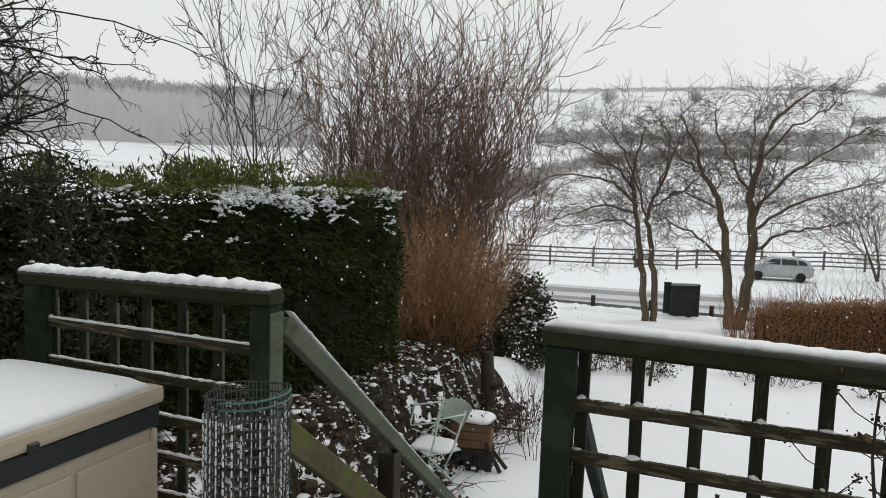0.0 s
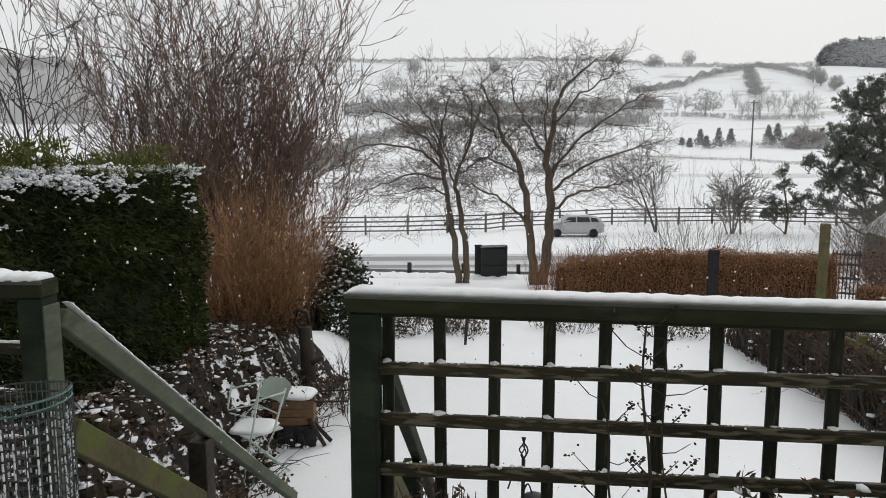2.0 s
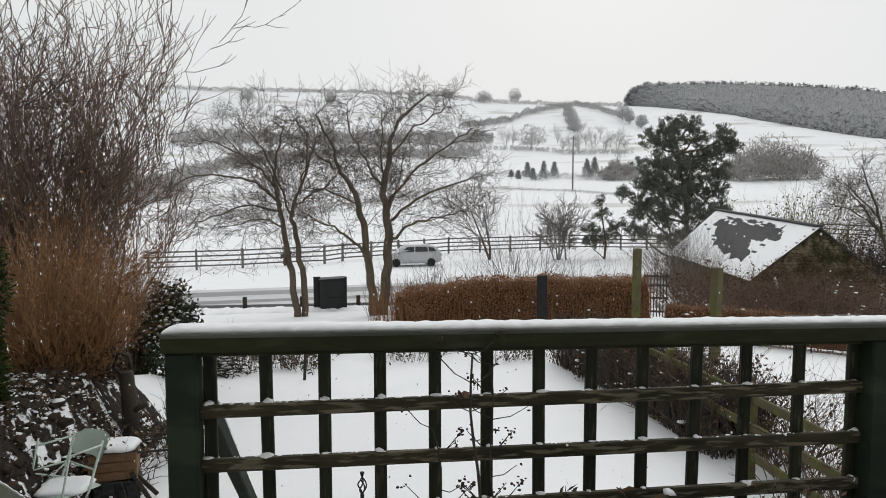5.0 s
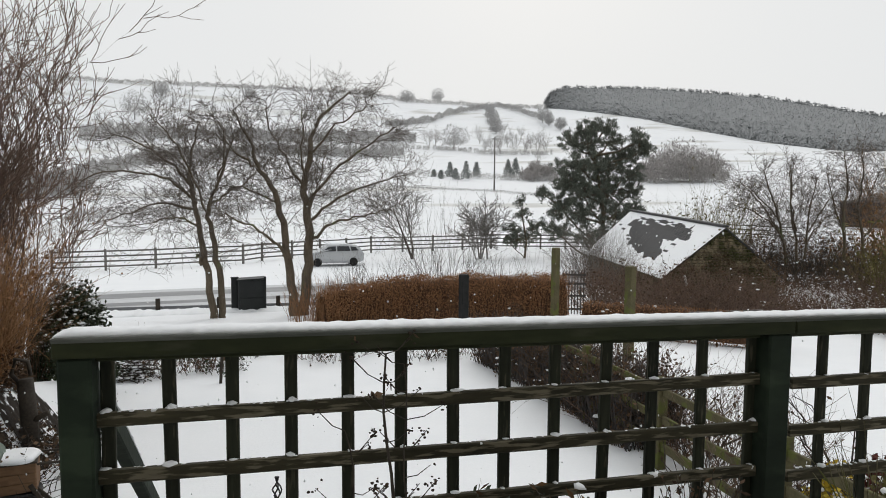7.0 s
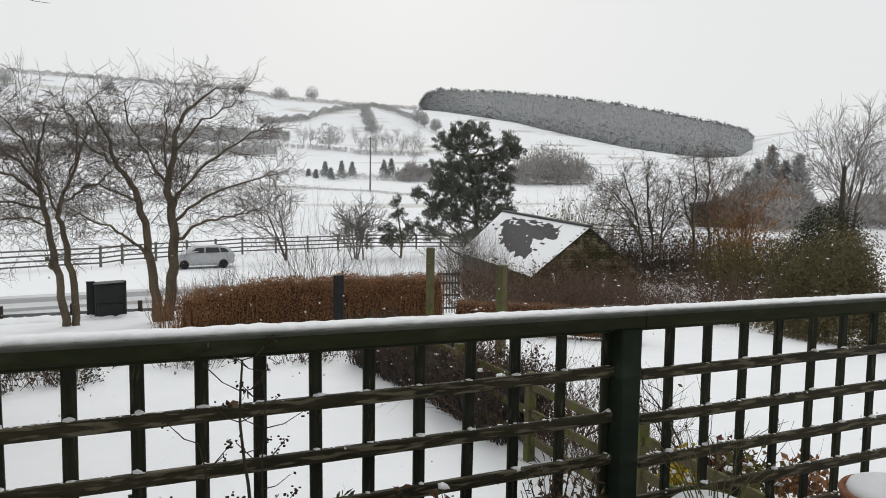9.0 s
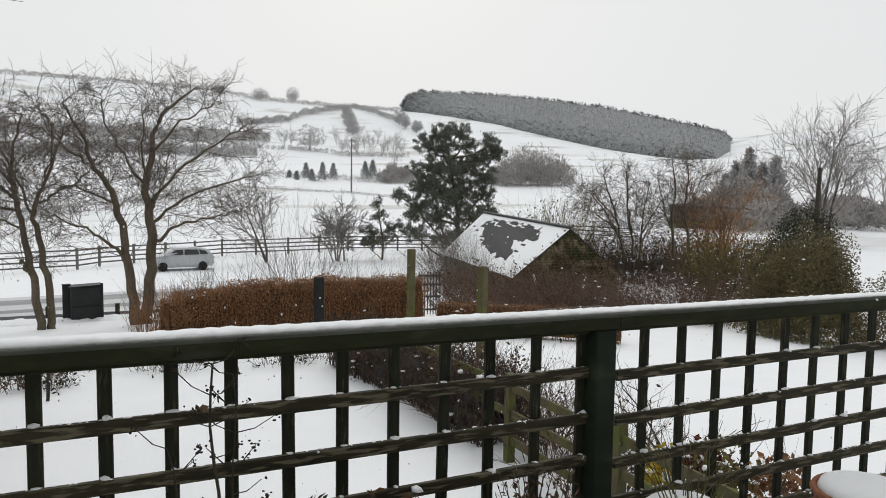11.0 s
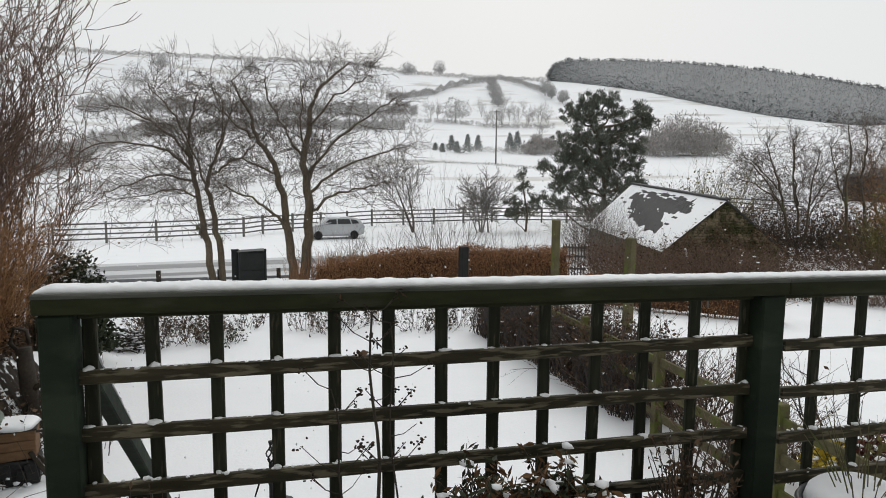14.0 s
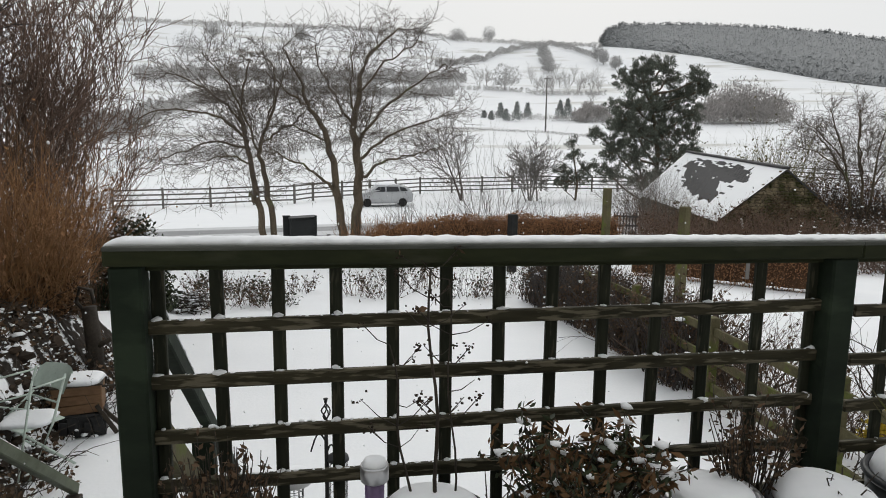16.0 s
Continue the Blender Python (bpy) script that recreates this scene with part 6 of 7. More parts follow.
# ---- bare trees on the slopes and behind the gardens ----
def far_bare(seed, h, mat, spread):
    """One bare tree at the origin, to be copied."""
    r = np.random.default_rng(seed)
    t = thing("bare_tree", "bare tree on the slope, coloured pale for haze", "tree", (0, 0, 0), "bare trees on the slopes")
    lv = [dict(l) for l in FARTREE[:3]]
    out = [Tubes() for _ in lv]
    lv[1]["least"] = 0.03
    for k in range(3):
        grow(lv, out, np.array((r.normal(0, 0.2), r.normal(0, 0.2), -0.2)), unit(np.array((r.normal(0, spread), r.normal(0, spread), 1))), h * r.uniform(0.6, 0.8), 0.018 * h, 0, r)
    tb = Tubes()
    for o in out[1:]:
        off = len(tb.v)
        tb.v += o.v
        tb.f += [tuple(i + off for i in f) for f in o.f]
    part("trunk", out[0].mesh("trunk"), mat, t)
    part("crown", tb.mesh("crown"), mat, t)
    return t


kinds = [far_bare(401, 7.0, HAZEHEDGE, 0.15), far_bare(402, 7.0, FARBROWN, 0.25), far_bare(403, 7.0, HAZEHEDGE, 0.1)]
spots = [(b, where(b, e), s) for b, e, s in ((12.1, 3.5, 1.1), (12.6, 3.7, 1.2), (16.6, 3.1, 1.0), (17.1, 3.05, 1.1), (17.9, 3.1, 1.2), (18.4, 3.6, 0.9), (19.1, 3.1, 1.2), (19.8, 3.1, 1.1), (20.3, 3.5, 1.0), (20.8, 3.1, 1.3), (21.5, 3.2, 1.0),
                                             (19.5, 4.2, 0.9), (16.2, 3.9, 1.0), (9.5, 3.7, 1.0), (18.0, 4.3, 1.1), (20.9, 2.2, 0.7))]
spots += [(b, r, s) for b, r, s in ((44.0, 94, 0.8), (46.2, 105, 1.0), (48.4, 110, 1.0), (50.6, 102, 1.0), (55.2, 108, 1.1), (57, 100, 1.2), (40.2, 95, 0.7), (36.6, 88, 0.6))]
for i, (b, r, s) in enumerate(spots):
    ob = kinds[i % 3]
    made = ob if i < 3 else copy_thing(ob, pose(0, 0, 0))
    p = polar(b, r)
    made.matrix_basis = pose(*p, 0, 0, 67 * i) @ Matrix.Diagonal((s, s, s, 1))


def far_shed():
    p = polar(48.7, 84)
    t = thing("far_shed", "low dark grey shed with a snowy roof beyond the gardens", "shed", tuple(p))
    part("wall", box((2.6, 2.6, 3.0), (p[0], p[1], p[2] + 0.6), (0, 0, -40), 0.02), SLATE, t)
    rf = bmesh.new()
    M = pose(p[0], p[1], p[2] + 2.1, 0, 0, -40)
    vs = [rf.verts.new(M @ Vector(q)) for q in ((-1.5, -1.5, 0), (1.5, -1.5, 0), (1.5, 1.5, 0), (-1.5, 1.5, 0), (-1.5, 0, 0.9), (1.5, 0, 0.9))]
    for f in ((0, 1, 5, 4), (2, 3, 4, 5), (1, 2, 5), (3, 0, 4), (3, 2, 1, 0)):
        rf.faces.new([vs[k] for k in f])
    part("roof", rf, SNOW, t, "snow-covered pitched roof")


far_shed()


def low_barn():
    p = polar(44.8, 80)
    t = thing("low_barn", "long low brown timber barn with a thin snowy roof", "barn", tuple(p))
    M = pose(p[0], p[1], p[2], 0, 0, -45)
    for k in range(14):
        bm = box((0.38, 0.06, 2.3), (-2.6 + 0.4 * k, -1.55, 1.1), bevel=0.01)
        bm.transform(M)
        part("board", bm, DARKBROWN if k % 3 else DARKWOOD, t)
    bm = box((5.5, 3.0, 2.3), (0, 0, 1.1), bevel=0.02)
    bm.transform(M)
    part("body", bm, DARKWOOD, t)
    bm = box((5.9, 3.5, 0.14), (0, 0, 2.34), (3, 0, 0), 0.02)
    bm.transform(M)
    part("roof", bm, SLATE, t, "dark shallow roof")


low_barn()
p = polar(52.8, 52)
tb = Tubes()
tb.add([p, np.array((p[0] + 0.22, p[1], 3.7))], 0.16, 0.13, 8)
tagged(part("timber_pole", tb.mesh("timber_pole"), DARKWOOD, None), "short dark timber pole beyond the gardens", "pole")

q = []
for i in range(260):
    b, r = rng.uniform(35.5, 49), rng.uniform(21, 37)
    p = polar(b, r)
    p[2] += rng.uniform(0.1, 1.5)
    q.append(p)
stuff("clinging_snow", blobs(np.array(q), rng.uniform(0.015, 0.05, 260), rng, 0.45), SNOW, "lumps of snow caught in the tangled shrubs", "snow")

# ---- border beyond the lawn ----
for i, (b, r) in enumerate(((37, 36), (39.3, 35), (41.5, 36), (43.8, 35), (46, 34), (48, 33))):
    stem_shrub("dark tangled brush below the far wall", tuple(polar(b, r)), 110, 2.1, 2.2, DARKWOOD, 420 + i, "bramble", 0.012, 5, 0.7, 1.1, "tangled shrubs round the barn", leaves=DEADLEAF, leaf=0.1, leaf_n=600, bend=0.2)
for i in range(16):
    x = (-2.6 + 0.22 * i if i < 9 else 0.3 + 0.5 * (i - 9)) + rng.uniform(-0.1, 0.1)
    y = 12.3 + rng.uniform(0, 1.7)
    stem_shrub("low dark border plant with bare stems in snow", (x, y, ground(x, y)), 30, rng.uniform(0.3, 0.7), 1.6, TWIG if i % 3 else REDTWIG, 180 + i, "border_plant", 0.005, 4, 0.6, 0.28,
               "plants in the border", leaves=IVY if i % 2 else DEADLEAF, leaf=0.06, leaf_n=150, bend=0.16)



def brush_pile():
    """Cut branches heaped beyond the lawn, with snow on them."""
    r = np.random.default_rng(340)
    x, y = polar(-11.4, 12.6)[:2]
    g = ground(x, y)
    t = thing("brush_pile", "heap of cut dark branches under snow", "brush pile", (x, y, g))
    tb, top = Tubes(), []
    for i in range(170):
        a, q = r.uniform(0, math.pi), 0.42 * math.sqrt(r.random())
        c = np.array((x + r.normal(0, 0.22), y + r.normal(0, 0.18), g + 0.03 + (0.42 - q) * r.random()))
        d = np.array((math.cos(a), 0.6 * math.sin(a), r.normal(0, 0.25))) * r.uniform(0.15, 0.42)
        tb.add([c - d, c + np.array((0, 0, r.uniform(0, 0.05))), c + d], r.uniform(0.004, 0.012), 0.003, 4)
        top.append(c + np.array((0, 0, 0.03)))
    part("branch_growth", tb.mesh("branch_growth"), DARKWOOD, t)
    part("snow_layer", mesh_of("snow_layer", *blobs(top, r.uniform(0.015, 0.06, len(top)), r, 0.4), True), SNOW, t, "snow caught on the branches")
    p = polar(-4.5, 11.6)
    tagged(part("garden_stake", box((0.045, 0.045, 0.75), (p[0], p[1], p[2] + 0.22), (2, 3, 10), 0.006), DARKWOOD, None), "slim dark wooden stake in the snowy lawn", "stake")


brush_pile()

# ---- steps' side: bank with leaf litter ----
def bank():
    n = 15000
    x, y = rng.uniform(-3.9, -1.75, n), rng.uniform(2.3, 9.0, n)
    pts = np.array([(a, b, ground(a, b) + 0.02 + 0.05 * rng.random()) for a, b in zip(x, y) if noise.noise((a * 2.2, b * 2.2, 1)) > -0.12 and (a < -2.6 or b < 4.4)])
    stuff("leaf_litter", cards(pts, 0.048, rng, slim=0.6), DEADLEAF, "dead brown leaves lying in the snowy bank", "leaves")
    m = 1500
    x, y = rng.uniform(-3.9, -1.8, m), rng.uniform(2.3, 7.8, m)
    keep = (x < -2.62) | (y < 4.4)
    x, y = x[keep], y[keep]
    size = rng.uniform(0.02, 0.07, len(x)) * np.where(rng.random(len(x)) < 0.12, 1.5, 1.0)
    pts = np.array([(a, b, ground(a, b) + 0.01) for a, b in zip(x, y)])
    stuff("bank_stones", blobs(pts, size, rng, 0.75), CLOD, "dark clods and stones half under snow", "stones")
    some = rng.random(len(x)) < 0.6
    top = pts[some] + np.stack([rng.normal(0, 0.02, some.sum()), rng.normal(0, 0.02, some.sum()), size[some] * 0.62], 1)
    v, f = blobs(top, size[some] * rng.uniform(0.3, 0.85, some.sum()), rng, 0.3)
    fx, fy = rng.uniform(-3.9, -1.8, 5200), rng.uniform(2.3, 8.6, 5200)
    fk = np.array([(a, b, ground(a, b) + 0.03 + 0.03 * rng.random()) for a, b in zip(fx, fy) if (a < -2.62 or b < 4.4) and noise.noise((a * 2.6, b * 2.6, 21)) > -0.05])
    v, f = join((v, f), blobs(fk, rng.uniform(0.006, 0.024, len(fk)) * np.where(rng.random(len(fk)) < 0.06, 2.2, 1), rng, 0.4))
    tagged(part("bank_snow", mesh_of("bank_snow", v, f, True), SNOW, None), "patches of snow lying on the stones of the bank", "snow", kind="stuff")
    tb = Tubes()
    for i in range(420):
        a, b = rng.uniform(-3.7, -2.3), rng.uniform(2.6, 8.6)
        p = np.array((a, b, ground(a, b) + 0.03))
        d = np.array((rng.normal(), rng.normal(), abs(rng.normal(0, 0.5))))
        d = unit(d) * rng.uniform(0.15, 0.5)
        tb.add([p, p + d * 0.5 + np.array((0, 0, 0.03)), p + d], 0.005, 0.002, 4)
    tagged(part("fallen_twigs", tb.mesh("fallen_twigs"), DARKWOOD, None), "fallen dark twigs scattered on the bank", "twigs", kind="stuff")



def soil_sheet():
    """Bare earth breaking through the snow on the bank."""
    v, f, ids = [], [], {}
    nx, ny = 70, 190
    for i in range(nx + 1):
        for j in range(ny + 1):
            x, y = -3.8 + 2.1 * i / nx, 2.2 + 7.2 * j / ny
            ids[i, j] = len(v)
            v.append((x, y, ground(x, y) + 0.012 + 0.05 * max(0, noise.noise((x * 4, y * 4, 3)) + 0.1) + 0.03 * noise.noise((x * 11, y * 11, 3))))
    for i in range(nx):
        for j in range(ny):
            x, y = v[ids[i, j]][:2]
            edge = min(1, (-1.72 - x) / 0.25 + 0.2)
            if noise.noise((x * 1.9, y * 1.9, 8)) + 0.5 * noise.noise((x * 6, y * 6, 8)) + 0.35 * edge - (9 if x > -2.6 + 0.1 * noise.noise((x * 5, y * 5, 2)) and y > 4.3 else 0) > 0.05:
                f.append((ids[i, j], ids[i + 1, j], ids[i + 1, j + 1], ids[i, j + 1]))
    stuff("bank_earth", (np.array(v), f), SOIL, "dark wet earth breaking through the snow", "soil")


soil_sheet()
bank()


def bistro_chair(at, turn, label):
    """A folding chair of slim steel tube with a curved back panel."""
    t = thing("folding_chair", label, "chair", at)
    M = pose(*at, 0, 0, turn)

    def tube(name, pts, r=0.011):
        tb = Tubes()
        tb.add([np.array(M @ Vector(p)) for p in pts], r, r, 8)
        part(name, tb.mesh(name), MINT, t)
    for s in (-1, 1):
        tube("front_leg", [(s * 0.20, 0.20, 0.83), (s * 0.20, 0.06, 0.44), (s * 0.20, -0.19, 0.0)])
        tube("rear_leg", [(s * 0.175, -0.20, 0.45), (s * 0.175, 0.24, 0.0)])
    for s in (-1, 1):
        tube("arm_upright", [(s * 0.235, -0.30, 0.0), (s * 0.235, -0.10, 0.86)], 0.009)
        tube("arm_bar", [(s * 0.235, -0.12, 0.80), (s * 0.215, 0.19, 0.80)], 0.009)
    tube("stay", [(-0.235, -0.26, 0.62), (-0.2, 0.10, 0.46)], 0.008)
    tube("stay", [(-0.235, -0.22, 0.36), (-0.2, 0.16, 0.62)], 0.008)
    tube("stay", [(-0.235, -0.17, 0.60), (-0.2, 0.13, 0.60)], 0.008)
    tube("cross_bar", [(-0.2, -0.10, 0.16), (0.2, -0.10, 0.16)], 0.008)
    tube("cross_bar", [(-0.175, 0.14, 0.10), (0.175, 0.14, 0.10)], 0.008)
    tube("cross_bar", [(-0.2, 0.12, 0.60), (0.2, 0.12, 0.60)], 0.008)
    bm = bmesh.new()
    n, rows = 12, ((0.66, 0.0), (0.82, 0.012), (0.845, 0.02))
    for off in (0, 0.008):
        g = [[bm.verts.new(M @ Vector((-0.215 + 0.43 * i / n, 0.15 + 0.10 * (z - 0.66) / 0.18 + 0.07 * math.sin(math.pi * i / n) + off, z - (0.03 if k == 2 and i in (0, n) else 0)))) for i in range(n + 1)]
             for k, (z, _) in enumerate(rows)]
        for a, b in zip(g, g[1:]):
            for i in range(n):
                bm.faces.new((a[i], a[i + 1], b[i + 1], b[i]))
    part("back_panel", bm, MINT, t, "pale mint curved steel back panel")
    st = box((0.40, 0.38, 0.015), (0, -0.02, 0.45), bevel=0.006)
    st.transform(M)
    part("seat", st, MINT, t)
    c = M @ Vector((0, -0.02, 0.458))
    flat_bank(lambda w, s: (c.x + 0.205 * s * max(-1, min(1, 1.2 * math.cos(w))), c.y + 0.195 * s * max(-1, min(1, 1.2 * math.sin(w)))), c.z, 0.035, "seat_snow", "snow on the chair seat", 8)


bistro_chair((-2.66, 6.2, ground(-2.6, 6.2)), -38, "pale mint folding metal chair with snow on its seat")


def garden_cart():
    g = ground(-2.2, 6.85)
    t = thing("garden_cart", "old brown wooden box cart with a rubber wheel, snow on top", "cart", (-2.47, 7.0, g))
    M = pose(-2.55, 7.0, g, 0, 0, 12) @ Matrix.Scale(0.80, 4)

    def put(name, bm, mat, label=""):
        bm.transform(M)
        part(name, bm, mat, t, label)
    for i in range(3):
        put("board", box((0.52, 0.03, 0.105), (0, -0.2, 0.34 + 0.112 * i), (0, 0.8 * (i - 1), 0), 0.005), BROWNBOARD)
    put("end_board", box((0.03, 0.42, 0.33), (-0.25, 0, 0.45)), BROWNBOARD)
    put("end_board", box((0.03, 0.42, 0.33), (0.25, 0, 0.45)), BROWNBOARD)
    put("back_board", box((0.52, 0.03, 0.33), (0, 0.2, 0.45)), BROWNBOARD)
    put("base", box((0.50, 0.40, 0.03), (0, 0, 0.30)), DARKWOOD)
    put("lid", box((0.56, 0.46, 0.02), (0, 0, 0.625)), DARKWOOD)
    # Crate and slats are made up for a dark jagged heap.
    put("lower_crate", box((0.50, 0.36, 0.27), (0.04, -0.05, 0.14), (0, 3, 0), 0.02), IRON, "black crate standing in for a dark heap under the box")
    for x, w, h, a in ((-0.17, 0.09, 0.22, 6), (-0.05, 0.12, 0.27, -4), (0.09, 0.08, 0.19, 9), (0.21, 0.12, 0.25, -8)):
        put("slat", box((w, 0.025, h), (x, -0.245, h / 2), (8, a, 0), 0.006), IRON, "black broken slat")
    for x, z, q in ((-0.1, 0.03, 0.05), (0.06, 0.05, 0.035), (0.16, 0.02, 0.045), (-0.02, 0.12, 0.02)):
        vv, ff = blobs([(x, -0.275, z)], [q], np.random.default_rng(int(900 * q)), 0.6)
        me = mesh_of("snow_clump", vv, ff, True)
        me.transform(M)
        part("snow_clump", me, SNOW, t, "clump of snow")
    put("leg", box((0.05, 0.03, 0.42), (0.30, -0.22, 0.19), (0, -28, 0)), DARKWOOD)
    put("leg", box((0.05, 0.03, 0.36), (0.36, -0.14, 0.17), (0, -40, 0)), DARKWOOD)
    put("shaft", bar((0.22, -0.15, 0.58), (0.70, -0.10, 0.55), 0.025, 0.025), DARKWOOD)
    put("shaft", bar((0.22, 0.10, 0.64), (0.74, 0.14, 0.62), 0.02, 0.02), DARKWOOD)
    c = M @ Vector((0, 0, 0.634))
    flat_bank(lambda w, s: (c.x + 0.225 * s * max(-1, min(1, 1.2 * math.cos(w))), c.y + 0.185 * s * max(-1, min(1, 1.2 * math.sin(w)))), c.z, 0.045, "cart_snow", "mound of snow on the cart lid", 10)


garden_cart()
for i, (x, y, n, h) in enumerate(((-2.70, 7.75, 44, 0.5), (-2.62, 8.3, 40, 0.55), (-2.85, 6.9, 36, 0.4), (-2.55, 5.6, 22, 0.3), (-2.75, 5.0, 24, 0.35))):
    stem_shrub("dead dark undergrowth on the bank's edge", (x, y, ground(x, y)), n, h, 1.6, DARKWOOD, 320 + i, "undergrowth", 0.004, 4, 0.9, 0.28, "undergrowth on the bank", leaves=DEADLEAF, leaf=0.05, leaf_n=260, bend=0.25)
for i, (x, y, n, h) in enumerate(((-2.15, 8.0, 18, 0.5), (-2.0, 7.5, 9, 0.3), (-2.35, 8.7, 18, 0.7))):
    stem_shrub("bare dark canes beside the cart in snow", (x, y, ground(x, y)), n, h, 1.0, DARKWOOD, 310 + i, "bare_canes", 0.006, 2, 0.35, 0.18, "canes beside the cart", low=0.5)
p = np.array((-2.75, 8.15, ground(-2.75, 8.15)))
tb = Tubes()
tb.add([p, p + np.array((0.0, 0, 0.4)), p + np.array((-0.03, 0, 0.85))], 0.095, 0.08, 9)
tb.add([p + np.array((-0.02, -0.02, 0.75)), p + np.array((-0.14, -0.05, 0.92)), p + np.array((-0.10, -0.05, 1.08)), p + np.array((0.02, -0.05, 1.05)), p + np.array((0.04, -0.05, 0.9))], 0.025, 0.02, 6)
tb.add([p + np.array((0.02, -0.02, 0.4)), p + np.array((0.2, -0.06, 0.5))], 0.04, 0.03, 6)
tagged(part("tree_stump", tb.mesh("tree_stump"), DARKWOOD, None), "dark dead stump with a looped branch", "stump")


# ---- pots and plants before the trellis ----
def pot(at, r, h, mat, label, snow=0.05, rim=0.012):
    """A round planter with a rim; its snow rests on top."""
    t = thing("plant_pot", label, "plant pot", at, "pots before the trellis")
    part("body", lathe([(r * 0.78, 0), (r * 0.86, h * 0.3), (r * 0.98, h * 0.92), (r, h), (r - rim, h), (r - rim, h - 0.03)], at, 36), mat, t)
    tb = Tubes()
    tb.add([np.array((at[0] + r * math.cos(a), at[1] + r * math.sin(a), at[2] + h - 0.004)) for a in np.linspace(0, 2 * math.pi, 37)], rim, rim, 6)
    part("rim", tb.mesh("rim"), mat, t)
    if snow:
        flat_bank(lambda w, s: (at[0] + (r - rim * 0.6) * s * math.cos(w), at[1] + (r - rim * 0.6) * s * math.sin(w)), at[2] + h - 0.012, snow, "pot_snow", "round cap of snow on a pot", 12)
    return t


pot((0.07, 1.72, 0.02), 0.135, 0.54, GREYPOT, "grey pot holding a bare rose", 0.06)
pot((0.45, 1.70, 0.02), 0.21, 0.50, GREYPOT, "wide dark pot holding a brown-leaved shrub", 0.05)
pot((0.80, 1.72, 0.02), 0.12, 0.54, LAMPSTEEL, "slim metal pot with snow in it", 0.04)
pot((1.10, 1.68, 0.02), 0.14, 0.52, GREYPOT, "dark pot with snow and dead stalks", 0.06)
pot((1.54, 1.80, 0.02), 0.17, 0.49, BLACKP, "large black pot with dry grasses", 0.07)
pot((2.20, 1.64, 0.02), 0.17, 0.54, TERRA, "terracotta pot capped with snow", 0.05)
pot((-0.46, 1.80, 0.02), 0.12, 0.34, GREYPOT, "small dark pot with dead stalks", 0.02)


def rose():
    r = np.random.default_rng(210)
    t = thing("rose", "leggy bare rose with withered hips before the trellis", "plant", (0.07, 1.72, 0.55))
    tips = []
    for x, top, th, dx in ((0.015, 0.93, 0.004, -0.03), (0.085, 1.13, 0.0055, 0.0), (0.125, 1.10, 0.003, 0.01)):
        tb = Tubes()
        base = np.array((x, 1.74, 0.56))
        n = 9
        pts = [base + np.array((dx * f + 0.008 * math.sin(9 * f + x * 50), 0.19 * f, (top - 0.56) * f)) for f in np.linspace(0, 1, n)]
        tb.add(pts, th, th * 0.5, 6)
        for i in range(3, n):
            for s in (-1, 1):
                if r.random() < 0.8:
                    L = r.uniform(0.04, 0.12)
                    a = pts[i]
                    q = a + np.array((s * L * 0.8, r.normal(0, 0.02), L * r.uniform(0.2, 0.7)))
                    m = (a + q) / 2 + np.array((0, 0, -0.01))
                    tb.add([a, m, q], 0.0016, 0.0009, 4)
                    tips.append(q)
                    if r.random() < 0.6:
                        q2 = m + np.array((s * 0.04, 0.0, 0.045))
                        tb.add([m, q2], 0.0016, 0.001, 4)
                        tips.append(q2)
        part("stem", tb.mesh("stem"), DARKWOOD if th < 0.006 else MOSSWOOD, t)
    hips = [q + r.normal(0, 0.007, 3) for q in tips for _ in range(8) if r.random() < 0.6]
    part("hip_growth", mesh_of("hip_growth", *blobs(hips, r.uniform(0.0022, 0.0042, len(hips)), r, 0.9), True), CLOD, t, "dark withered hips")
    part("leaf_growth", mesh_of("leaf_growth", *cards(np.array(tips)[r.integers(0, len(tips), 14)], 0.022, r, slim=0.6, lift=-0.4)), DEADLEAF, t)


rose()


